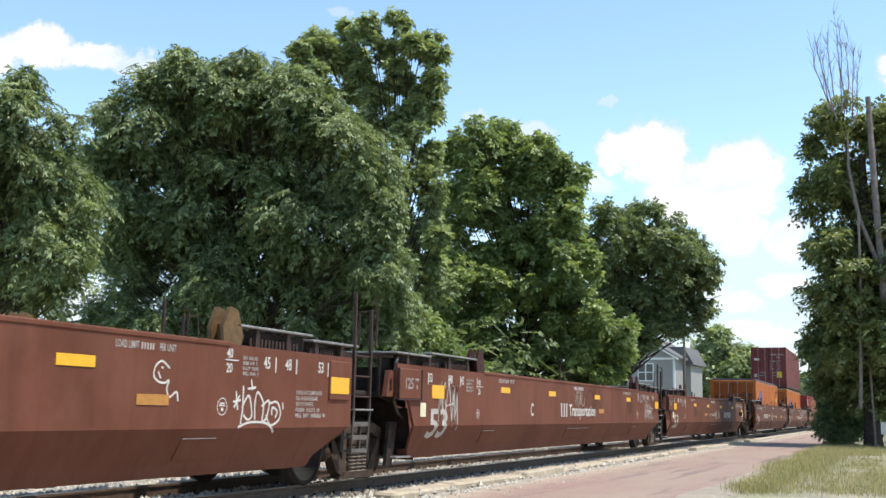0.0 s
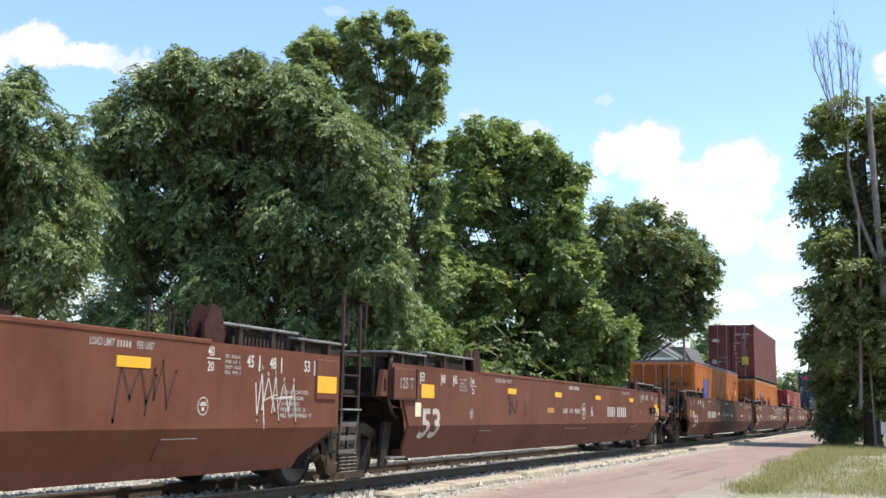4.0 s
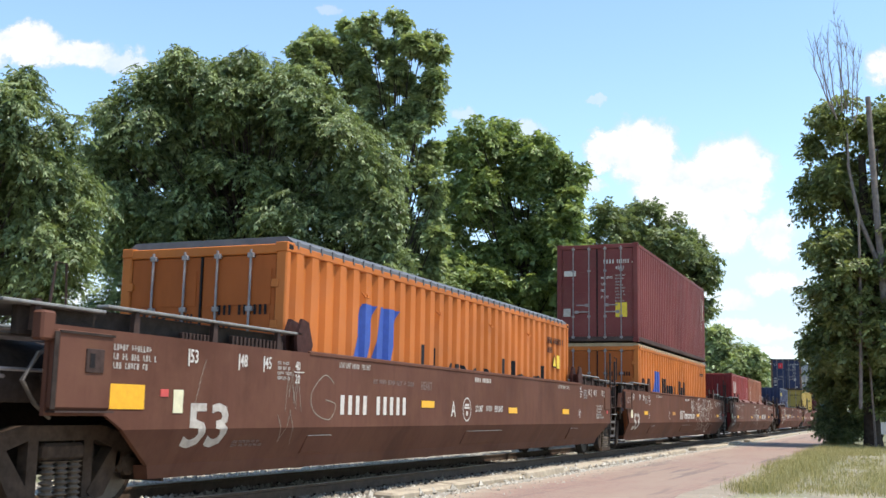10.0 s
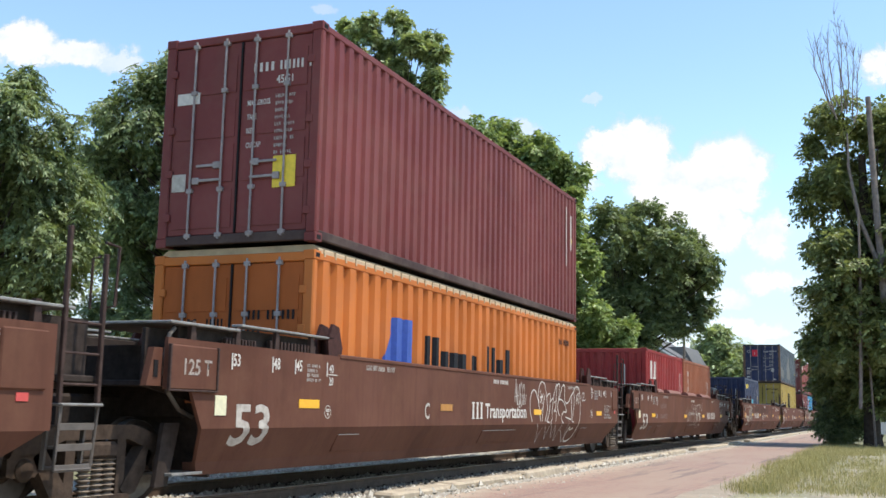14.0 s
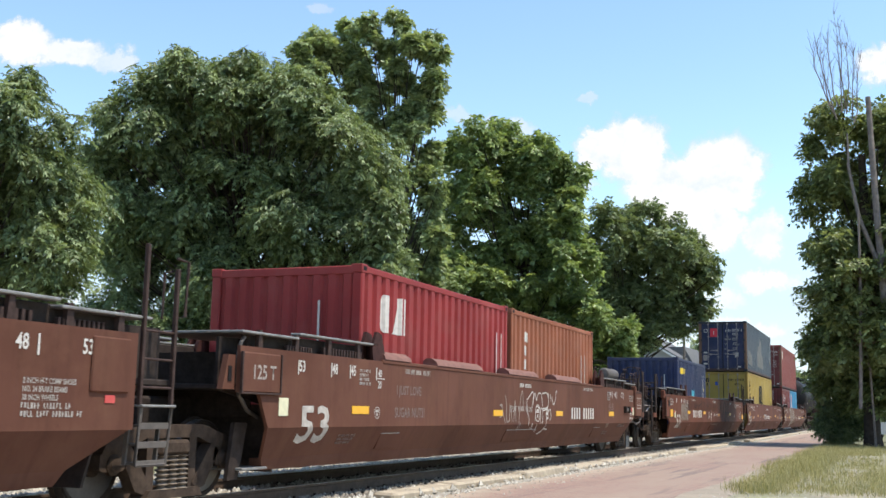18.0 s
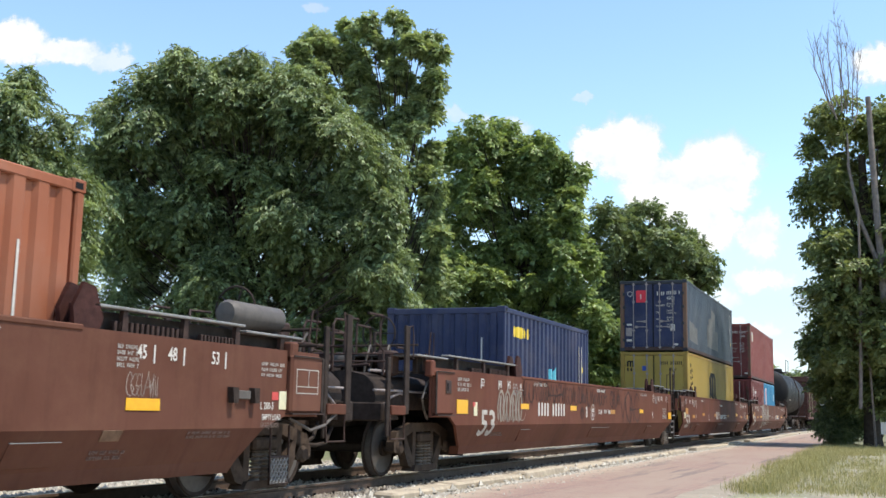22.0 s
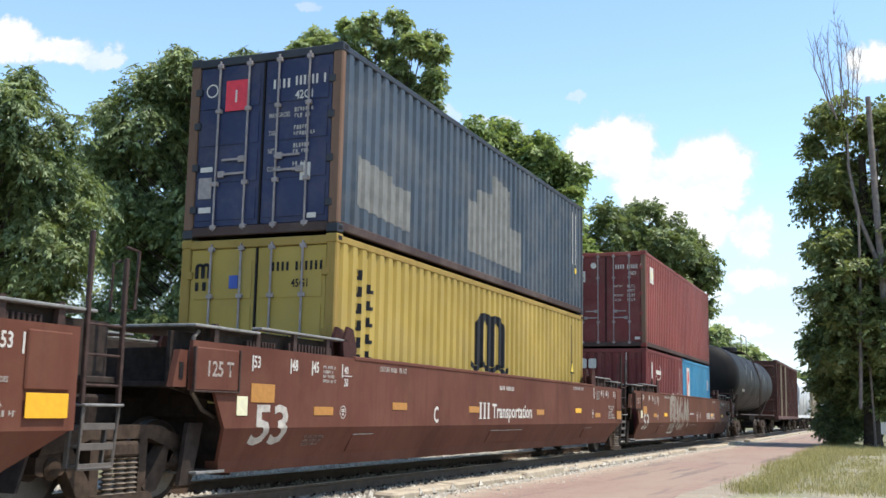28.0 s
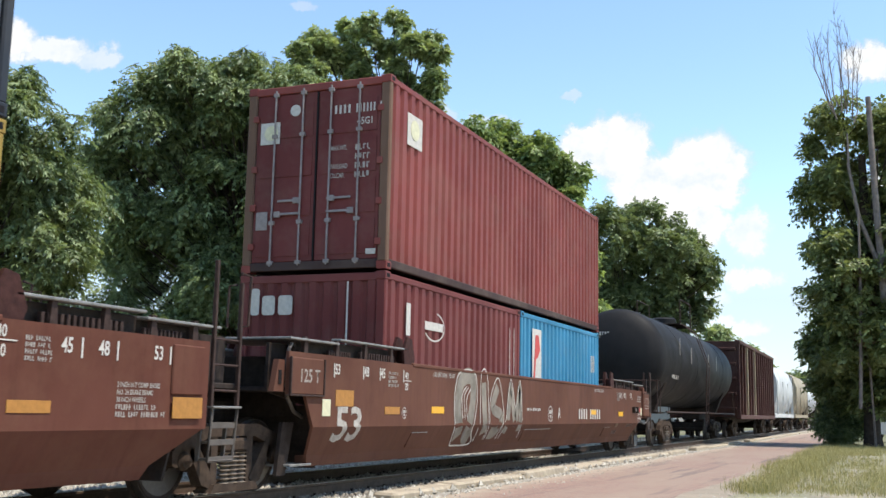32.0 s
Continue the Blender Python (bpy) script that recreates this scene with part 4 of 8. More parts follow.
    tagged(ob, label="white cumulus clouds in a pale blue sky", category="clouds", kind="structure")
    ob.scale = (CLOUD_UNIT,) * 3
    return ob


CLOUD_FAR = 3000.0
CLOUD_UNIT = 100 / 1870.2 * CLOUD_FAR
clouds = cloud_backdrop()


# ---------------------------------------------------------------- the train
MOVING = []      # (thing, place along the train at the start)


def rides(ob, at):
    MOVING.append((ob, at))
    return ob


def slab(s, quad, thick):
    """A plate from its outer corners, pushed inwards by thick."""
    n = len(quad)
    inner = [(x + thick[0], y + thick[1], z + thick[2]) for x, y, z in quad]
    s.add(list(quad) + inner, [tuple(range(n)), tuple(range(2 * n - 1, n - 1, -1))] + [(i, n + i, n + (i + 1) % n, (i + 1) % n) for i in range(n)])
    return s


TOP, KNEE, LOW, FOOT = 1.76, 0.90, 0.56, 0.43
XO, XL, XF = 1.525, 1.345, 1.30
HALF = 9.86


def well_car(near, far, mat, label, dn=0.0, df=0.0):
    """One unit of a well car. near, far: 'pin' (shared truck) or 'drawbar' (coupled end)."""
    t = thing("well_car", label, "rail car", "units of the well car train")
    for sx in (1, -1):
        ends = []
        for kind, sy in ((near, -1), (far, 1)):
            if kind == "drawbar":
                ends.append((9.90 + dn, 1.02, 9.15 + dn, 8.93 + dn, 8.25 + dn) if sy < 0 else (9.90 + df, 1.02, 9.15 + df, 8.75 + df, 8.42 + df))
            elif sy < 0:
                ends.append((9.42, 1.27, 9.02, 8.82, 8.56))
            else:
                ends.append((8.72, 0.86, 8.70, 8.42, 8.02))
        (a_top, a_z, a_box, a_knee, a_low), (b_top, b_z, b_box, b_knee, b_low) = ends
        s = Shape()
        up = [(-a_top, TOP), (-a_top, a_z), (-a_box, a_z), (-a_knee, KNEE), (b_knee, KNEE), (b_box, b_z), (b_top, b_z), (b_top, TOP)]
        if b_z < KNEE:
            up[4:7] = [(b_knee + 0.25, KNEE), (b_top, KNEE)]
        q = [(sx * XO, y, z) for y, z in (up if sx > 0 else up[::-1])]
        slab(s, q[::-1], (-0.04 * sx, 0, 0))
        side = part("side_sheet", s, mat, t)
        s = Shape()
        lo = [(-a_knee, XO, KNEE), (-a_low - 0.08, XL, LOW), (b_low + 0.08, XL, LOW), (b_knee + (0.25 if b_z < KNEE else 0), XO, KNEE)]
        q = [(sx * x, y, z) for y, x, z in (lo if sx > 0 else lo[::-1])]
        slab(s, q[::-1], (-0.04 * sx, 0, -0.004))
        part("lower_sheet", s, mat, t)
        s = Shape()
        lo = [(-a_low - 0.08, XL, LOW), (-a_low, XF, FOOT), (b_low, XF, FOOT), (b_low + 0.08, XL, LOW)]
        q = [(sx * x, y, z) for y, x, z in (lo if sx > 0 else lo[::-1])]
        slab(s, q[::-1], (-0.16 * sx, 0, 0.0))
        part("bottom_chord", s, mat, t)
        s = Shape()
        x0, x1 = sorted((sx * 1.40, sx * (XO + 0.012)))
        s.box(x0, x1, -6.0, 6.0, TOP - 0.03, TOP + 0.025, 0.012)
        part("top_chord", s, mat, t)
        for sy, kind in ((-1, near), (1, far)):
            dd = dn if sy < 0 else df
            last = {"drawbar": 9.7 if sy > 0 else 10.7, "pin": 9.35 if sy < 0 else 8.95}[kind]
            s = Shape()
            ya, yb = sorted((sy * 6.15, sy * (last - 1.2)))
            xa, xb = sorted((sx * 1.36, sx * 1.50))
            s.box(xa, xb, ya, yb, 1.955, 1.985, 0.008)
            part("guard_rail", s, m_galv, t, "grey steel guard rail with worn paint")
            ya, yb = sorted((sy * (last - 1.18), sy * last))
            s = Shape().box(min(sx * 0.2, sx * 1.50), max(sx * 0.2, sx * 1.50), ya, yb, 1.90, 1.93, 0.008)
            part("walkway", s, m_galv, t, "grey steel grating walkway")
            for k in range(4):
                y = sy * (6.6 + (last - 7.0) / 3 * k)
                s = Shape().prism([(y - 0.05, TOP - 0.06), (y + 0.05, TOP - 0.06), (y + 0.03, 1.955), (y - 0.03, 1.955)], min(sx * 1.42, sx * 1.47), max(sx * 1.42, sx * 1.47), "x")
                part("rail_bracket", s, m_tube, t)
            s = Shape()
            y = sy * 6.08
            hexa = [(y - 0.15, 1.72), (y + 0.14, 1.72), (y + 0.19, 1.86), (y + 0.08, 2.12), (y - 0.07, 2.15), (y - 0.19, 1.93)]
            s.prism(hexa, min(sx * 1.30, sx * 1.35), max(sx * 1.30, sx * 1.35), "x")
            s.prism([(a * 1.0, b) for a, b in hexa], min(sx * 1.46, sx * 1.50), max(sx * 1.46, sx * 1.50), "x")
            s.box(min(sx * 1.33, sx * 1.47), max(sx * 1.33, sx * 1.47), y - 0.08, y + 0.08, 1.72, 1.98, 0.01)
            part("container_guide", s, m_guide, t, "dark brown six-sided steel container guide")
            s = Shape()
            for k in range(14):
                yy = sy * (6.5 + 0.075 * k)
                s.box(min(sx * 1.40, sx * 1.45), max(sx * 1.40, sx * 1.45), yy - 0.02, yy + 0.02, TOP, TOP + 0.10, 0.006)
            for k in range(10):
                yy = sy * (7.8 + 0.06 * k)
                s.box(min(sx * 1.40, sx * 1.45), max(sx * 1.40, sx * 1.45), yy - 0.016, yy + 0.016, TOP, TOP + 0.07, 0.006)
            lr = tagged(part("latch_bar", s, m_tube, t), kind="stuff")
            ya, yb = sorted((sy * 6.35, sy * (last - 0.3)))
            # dark box filling the space under the rail in place of its shade
            part("latch_housing", Shape().box(min(sx * 1.28, sx * 1.36), max(sx * 1.28, sx * 1.36), ya, yb, TOP - 0.1, 1.94, 0.01), m_under, lr)
            # boxed end pocket on the side
            if kind == "drawbar":
                ya, yb = sorted((sy * (9.88 + dd), sy * (9.18 + dd)))
                s = Shape().box(min(sx * 1.50, sx * 1.60), max(sx * 1.50, sx * 1.60), ya, yb, 1.06, 1.72, 0.03)
                box = part("end_pocket", s, mat, t)
                s = Shape().box(min(sx * 1.60, sx * 1.615), max(sx * 1.60, sx * 1.615), ya + 0.02, yb - 0.02, 1.69, 1.71)
                part("pocket_edge", s, m_under, box)
                yo = sy * (9.88 + dd)
                part("pocket_edge", Shape().box(min(sx * 1.595, sx * 1.607), max(sx * 1.595, sx * 1.607), yo - 0.035, yo + 0.02, 1.07, 1.70, 0.004), m_under, box)
                part("pocket_sill", Shape().box(min(sx * 1.50, sx * 1.625), max(sx * 1.50, sx * 1.625), ya, yb, 1.045, 1.062), m_tube, box)
                if sy < 0:
                    part("slot_plate", Shape().box(min(sx * 1.60, sx * 1.612), max(sx * 1.60, sx * 1.612), ya + 0.34, ya + 0.56, 1.38, 1.58, 0.004), m_tube, box)
                    # black patch on the plate for the dark inside of the slot
                    part("slot", Shape().box(min(sx * 1.611, sx * 1.616), max(sx * 1.611, sx * 1.616), ya + 0.38, ya + 0.44, 1.42, 1.54), m_gasket, box)
                s = Shape().box(min(sx * 1.46, sx * 1.58), max(sx * 1.46, sx * 1.58), ya - 0.0 if sy > 0 else ya - 0.16, ya + 0.16 if sy > 0 else ya, 1.62, 1.86, 0.02)
                part("jacking_lug", s, mat, t)
            elif sy < 0:
                s = Shape().box(min(sx * 1.50, sx * 1.548), max(sx * 1.50, sx * 1.548), -9.42, -8.62, 1.27, 1.70, 0.015)
                box = part("end_pocket", s, mat, t)
                # raised lips, coloured dark to draw the shading round the pocket
                for ya, yb, za, zb in ((-9.42, -8.62, 1.255, 1.275), (-9.42, -9.395, 1.27, 1.70), (-8.645, -8.62, 1.27, 1.70)):
                    part("pocket_edge", Shape().box(min(sx * 1.53, sx * 1.565), max(sx * 1.53, sx * 1.565), ya, yb, za, zb, 0.004), m_tube, box)
                # black patch on the lug for the dark inside of the slot
                part("slot", Shape().box(min(sx * 1.47, sx * 1.478), max(sx * 1.47, sx * 1.478), -9.55, -9.49, 1.38, 1.54), m_gasket, box)
                s = Shape().prism([(-9.64, 1.30), (-9.42, 1.30), (-9.42, 1.66), (-9.55, 1.66)], min(sx * 1.40, sx * 1.47), max(sx * 1.40, sx * 1.47), "x")
                part("jacking_lug", s, mat, t)
            else:
                s = Shape().box(min(sx * 1.52, sx * 1.55), max(sx * 1.52, sx * 1.55), 8.12, 8.62, 1.22, 1.70, 0.015)
                part("end_pocket", s, mat, t)
        # raised step panels on the lower sheet
        for y0, y1 in ((-5.9, -5.35), (-0.8, 0.88), (5.32, 5.88)):
            s = Shape()
            z0, z1 = 0.60, 0.80

            def at(z):
                return XL + (XO - XL) * (z - LOW) / (KNEE - LOW)
            face = [(at(z1) + 0.006, z1), (at(z0) + 0.016, z0), (at(z0) - 0.02, z0 - 0.01), (at(z1) - 0.03, z1)]
            s.prism([(sx * a, b) for a, b in face], y0, y1, "y")
            pn = part("step_panel", s, mat, t)
            # pale strip that paints the lit top edge of the panel
            e = Shape().box(min(sx * (at(z1) + 0.0), sx * (at(z1) + 0.02)), max(sx * (at(z1) + 0.0), sx * (at(z1) + 0.02)), y0, y1, z1, z1 + 0.008)
            part("panel_edge", e, m_galv, pn)
    # floor beams, bulkheads and end platforms
    for k in range(9):
        y = -7.6 + 1.9 * k
        s = Shape().box(-1.27, 1.27, y - 0.12, y + 0.12, 0.42, 0.49, 0.01)
        part("floor_beam", s, m_under, t)
    for sy, kind in ((-1, near), (1, far)):
        s = Shape()
        yb = sy * 8.35
        slab(s, [(-1.30, yb, 0.40), (1.30, yb, 0.40), (1.30, yb + sy * 0.25, 1.15), (-1.30, yb + sy * 0.25, 1.15)], (0, 0.03, 0))
        part("bulkhead", s, m_under, t)
        part("end_plate", Shape().box(-1.22, 1.17, sy * 8.64 - 0.02, sy * 8.64 + 0.02, 1.0, 1.74, 0.008), m_under, t)
        end = 11.2 if kind == "drawbar" else 9.55
        ya, yb = sorted((sy * 8.5, sy * end))
        s = Shape().box(-0.38, 0.38, ya, yb, 0.86, 1.22, 0.03)
        ya, yb = sorted((sy * 8.55, sy * (9.9 if kind == "drawbar" else 9.3)))
        s.box(-1.46, 1.46, ya, yb, 1.30, 1.36, 0.01)
        part("end_sill", s, m_under, t)
        s = Shape().prism([(sy * 8.5, 1.15), (sy * 9.4, 1.30), (sy * 9.4, 1.86), (sy * 8.5, 1.86)], -1.30, -1.26, "x")
        part("end_gusset", s, m_under, t)
        s = Shape().prism([(sy * 8.5, 1.15), (sy * 9.4, 1.30), (sy * 9.4, 1.86), (sy * 8.5, 1.86)], 1.20, 1.24, "x")
        part("end_gusset", s, m_under, t)
        if kind == "pin" and sy > 0:
            for sx in (1, -1):
                lad = Shape()
                for y in (8.82, 9.28):
                    x = sx * 1.50
                    lad.box(x - 0.022, x + 0.022, y - 0.02, y + 0.02, 1.12, 2.42 if y > 9 else 2.60, 0.006)
                ob = part("ladder", lad, m_tube, t, "dark steel end ladder")
                for z in (1.28, 1.80):
                    r = Shape().tube([(sx * 1.50, 8.82, z), (sx * 1.50, 9.28, z)], 0.014, 6)
                    part("rung", r, m_tube, ob)
                st = Shape().box(sx * 1.5 - 0.10, sx * 1.5 + 0.06, 8.80, 9.30, 1.10, 1.125, 0.008)
                part("step", st, m_galv, ob)
                hoop = Shape().tube([(sx * 1.50, 9.28, 1.95), (sx * 1.52, 9.40, 1.97), (sx * 1.52, 9.42, 2.50), (sx * 1.50, 9.26, 2.52)], 0.016, 6)
                part("grab_hoop", hoop, m_tube, ob)
                for z in (1.54,):
                    part("rung", Shape().tube([(sx * 1.50, 8.82, z), (sx * 1.50, 9.28, z)], 0.014, 6), m_tube, ob)
                basket = part("step_basket", Shape().tube([(sx * 1.52, 8.83, 1.12), (sx * 1.48, 8.83, 0.58), (sx * 1.48, 9.27, 0.58), (sx * 1.52, 9.27, 1.12)], 0.017, 6), m_hose, t, "worn grey steel step basket")
                for y in (8.83, 9.27):
                    part("hanger", Shape().prism([(sx * 1.36, 0.92), (sx * 1.40, 0.92), (sx * 1.38, 0.58), (sx * 1.34, 0.58)], y - 0.012, y + 0.012, "y"), m_hose, basket)
                for z in (0.59, 0.76, 0.93):
                    x = sx * (1.43 + 0.06 * (z - 0.59))
                    part("tread", Shape().box(x - 0.09, x + 0.05, 8.84, 9.26, z - 0.012, z + 0.014, 0.005), m_hose, basket)
                    part("tread_lip", Shape().box(x + sx * 0.05 - 0.008, x + sx * 0.05 + 0.008, 8.84, 9.26, z - 0.03, z + 0.03, 0.004), m_hose, basket)
                h = Shape().tube([(sx * 1.44, 9.28, 2.40), (sx * 1.30, 9.34, 2.40), (sx * 1.28, 9.36, 1.95)], 0.013, 6)
                part("grab_iron", h, m_tube, ob)
        if kind == "pin" and sy < 0:
            hose = Shape().tube([(1.42, -9.2, 1.86), (1.46, -9.32, 1.80), (1.43, -9.36, 1.5), (1.38, -9.2, 1.25), (1.30, -8.9, 1.08), (1.2, -8.5, 1.0)], 0.022, 7)
            part("air_hose", hose, m_hose, t, "pale rubber air hose")
            s = Shape().prism([(-9.15, 0.34), (-8.95, 0.34), (-8.80, 0.95), (-9.05, 0.95)], 1.20, 1.25, "x")
            part("brace", s, m_under, t)
            s = Shape().box(0.9, 1.34, -9.0, -8.5, 0.44, 0.47, 0.006)
            part("step", s, m_galv, t, "grey steel step")
        if kind == "drawbar":
            brake_end(t, sy, mat)
    return t


def brake_end(t, sy, mat):
    """The dark platform at a coupled end: hood, posts, grab irons, steps and coupler."""
    def Y(a, b):
        return sorted((sy * a, sy * b))
    hood = [(-1.12, 1.12), (1.12, 1.12), (1.16, 1.28), (1.12, 1.48), (0.98, 1.60), (0.7, 1.66), (-0.7, 1.66), (-0.98, 1.60), (-1.12, 1.48), (-1.16, 1.28)]
    part("end_hood", Shape().prism(hood, *Y(9.3, 11.35), "y"), m_under, t, "sooty black rounded end hood")
    part("end_beam", Shape().box(-1.30, 1.30, *Y(11.2, 11.42), 0.96, 1.22, 0.02), m_under, t)
    for x in (-1.2, 1.2):
        part("side_rail", Shape().tube([(x, sy * 9.7, 1.39), (x, sy * 11.5, 1.39)], 0.018, 6), m_rod, t, "worn pale pipe")
    part("top_pipe", Shape().tube([(1.0, sy * 9.8, 1.70), (0.98, sy * 10.4, 1.68), (1.02, sy * 11.3, 1.67)], 0.022, 6), m_rod, t, "worn pale pipe")
    part("bent_pipe", Shape().tube([(1.17, sy * 11.2, 1.14), (1.18, sy * 10.9, 1.30), (1.18, sy * 10.6, 1.36), (1.15, sy * 10.3, 1.33)], 0.02, 6), m_rod, t, "worn pale pipe")
    tall, low = (10.9, 11.5) if sy < 0 else (11.0, 10.42)
    for sx in (1, -1):
        part("post", Shape().box(sx * 1.42 - 0.02, sx * 1.42 + 0.02, sy * tall - 0.07, sy * tall + 0.07, 1.06, 2.32, 0.008), m_under, t)
        part("post", Shape().box(sx * 1.42 - 0.02, sx * 1.42 + 0.02, sy * low - 0.05, sy * low + 0.05, 0.76, 1.84 if sy < 0 else 2.12, 0.008), m_under, t)
        y = sy * (tall - 0.16)
        part("grab_iron", Shape().tube([(sx * 1.42, sy * tall, 2.30), (sx * 1.43, y, 2.33), (sx * 1.45, y, 2.2), (sx * 1.45, y, 1.85)], 0.011, 6), m_tube, t)
        part("grab_iron", Shape().tube([(sx * 1.43, sy * 9.95, 1.9), (sx * 1.45, sy * 10.0, 2.28), (sx * 1.45, sy * 10.12, 2.28), (sx * 1.43, sy * 10.14, 1.9)], 0.011, 6), m_tube, t)
        a, b = (11.0, 11.46) if sy < 0 else (10.42, 10.9)
        part("step_plate", Shape().box(min(sx * 1.40, sx * 1.47), max(sx * 1.40, sx * 1.47), *Y(a, b), 1.05, 1.18, 0.01), mat, t, "reddish steel step plate")
        st = part("stirrup_step", Shape().tube([(sx * 1.44, sy * a, 1.06), (sx * 1.45, sy * a, 0.72), (sx * 1.45, sy * b, 0.72), (sx * 1.44, sy * b, 1.06)], 0.015, 6), m_tube, t, "thin steel stirrup step")
        part("step_bracket", Shape().box(sx * 1.36 - 0.02, sx * 1.36 + 0.02, *Y(a + 0.05, b - 0.05), 0.98, 1.06, 0.01), m_under, st)
        h = Shape().tube([(sx * 1.44, sy * 9.95, 1.62), (sx * 1.46, sy * 10.25, 1.52), (sx * 1.45, sy * 10.4, 1.30), (sx * 1.40, sy * 10.2, 1.12), (sx * 1.34, sy * 9.95, 1.0)] if sy < 0 else
                         [(sx * 1.3, sy * 9.8, 1.0), (sx * 1.42, sy * 10.1, 0.86), (sx * 1.44, sy * 10.4, 0.92), (sx * 1.42, sy * 10.8, 1.1)], 0.02, 7)
        part("air_hose", h, m_hose, t, "pale rubber air hose")
        if sy > 0:
            # expanded-metal step hung in front of the wheel
            mesh_step = Shape()
            y0, y1, z0, z1 = 9.46, 9.86, 0.26, 0.56
            for k in range(-3, 6):
                for q in (1, -1):
                    a0 = Vector((sx * 1.27, y0 + 0.075 * k, z0 if q > 0 else z1))
                    b0 = a0 + Vector((0, 0.26, q * 0.30))
                    u0, u1 = max(0.0, (y0 - a0.y) / 0.26), min(1.0, (y1 - a0.y) / 0.26)
                    if u1 - u0 > 0.1:
                        mesh_step.tube([a0.lerp(b0, u0), a0.lerp(b0, u1)], 0.011, 5)
            ms = part("mesh_step", mesh_step, m_galv, t, "pale expanded-metal step")
            part("step_frame", Shape().tube([(sx * 1.27, y0, 0.92), (sx * 1.27, y0, z0), (sx * 1.27, y1, z0), (sx * 1.27, y1, 0.92)], 0.014, 6), m_tube, ms)
            part("step_frame", Shape().tube([(sx * 1.27, y0, z1), (sx * 1.27, y1, z1)], 0.014, 6), m_tube, ms)
    part("cross_rail", Shape().tube([(-1.42, sy * tall, 1.92), (1.42, sy * tall, 1.92)], 0.016, 6), m_tube, t)
    part("cross_rail", Shape().tube([(-1.42, sy * low, 1.78), (1.42, sy * low, 1.78)], 0.014, 6), m_tube, t)
    part("pipe_tangle", Shape().tube([(-0.9, sy * 10.9, 1.72), (-0.3, sy * 11.1, 1.8), (0.3, sy * 10.9, 1.74), (0.9, sy * 11.05, 1.76)], 0.022, 6).tube([(0.2, sy * 10.6, 1.66), (0.3, sy * 10.7, 1.84), (0.5, sy * 10.9, 1.66)], 0.02, 6), m_tube, t)
    for k, dz in enumerate((0.0, 0.15)):
        h = Shape().tube([(0.25 + 0.2 * k, sy * 11.3, 1.0 - dz), (0.3 + 0.2 * k, sy * 11.55, 0.72 - dz * 0.5), (0.3 + 0.2 * k, sy * 11.85, 0.62)], 0.028, 8)
        part("brake_hose", h, m_under, t)
    s = Shape().box(-0.10, 0.10, *Y(11.3, 11.75), 0.86, 1.06, 0.03)
    s.prism([(-0.18, sy * 11.7), (0.2, sy * 11.7), (0.22, sy * 11.95), (0.05, sy * 12.0), (-0.2, sy * 11.9)], 0.80, 1.10, "z")
    part("coupler", s, m_truck, t)


def brake_gear(t, sy):
    """Valves, pipes and looped hoses standing on a coupled end."""
    def Y(a, b):
        return sorted((sy * a, sy * b))
    part("valve_body", Shape().box(0.1, 0.5, *Y(9.9, 10.3), 1.64, 1.95, 0.05).lathe([(1.6, 0.09), (2.0, 0.1), (2.08, 0.04)], "z", (0.75, sy * 10.2, 0), 12), m_under, t)
    part("brake_cylinder", Shape().lathe([(sy * 10.3, 0.03), (sy * 10.32, 0.11), (sy * 10.7, 0.12), (sy * 10.74, 0.05)], "y", (0.2, 0, 1.84), 16), m_hose, t, "pale grey brake cylinder")
    for k in range(3):
        x, y = 0.95 - 0.25 * k, 10.5 + 0.12 * k
        part("air_hose", Shape().tube([(x, sy * y, 1.64), (x + 0.04, sy * (y + 0.02), 1.9), (x + 0.06, sy * (y + 0.14), 2.05), (x + 0.06, sy * (y + 0.24), 1.9), (x + 0.02, sy * (y + 0.26), 1.62)], 0.02, 7), m_hose, t, "pale rubber air hose")
    ring = [(0.45 + 0.28 * math.cos(a), sy * 9.85, 2.30 + 0.28 * math.sin(a)) for a in [2 * math.pi * k / 20 for k in range(21)]]
    s = Shape().tube(ring, 0.015, 6, False)
    for k in range(5):
        a = 2 * math.pi * k / 5
        s.tube([(0.45, sy * 9.85, 2.30), (0.45 + 0.28 * math.cos(a), sy * 9.85, 2.30 + 0.28 * math.sin(a))], 0.011, 5)
    s.tube([(0.45, sy * 9.85, 2.30), (0.45, sy * 10.0, 2.30), (0.45, sy * 10.02, 1.6)], 0.03, 8)
    part("hand_wheel", s, m_under, t, "spoked brake hand wheel")
    rnd = random.Random(31 + sy)
    for k in range(16):
        x, y, z = rnd.uniform(-1.1, 1.25), rnd.uniform(9.75, 11.3), rnd.uniform(1.85, 2.55)
        part("stand_pipe", Shape().tube([(x, sy * y, 1.6), (x, sy * y, z - 0.08), (x + rnd.uniform(-0.06, 0.06), sy * (y + 0.06), z), (x, sy * (y + rnd.uniform(0.2, 0.5)), z + 0.01)], 0.018, 6), m_tube, t)
    for k in range(4):
        x, y = 0.9 - 0.45 * k + rnd.uniform(-0.1, 0.1), rnd.uniform(9.9, 11.0)
        part("valve_box", Shape().box(x - 0.12, x + 0.12, *Y(y, y + 0.28), 1.62, 1.62 + rnd.uniform(0.25, 0.6), 0.03), m_tube, t)
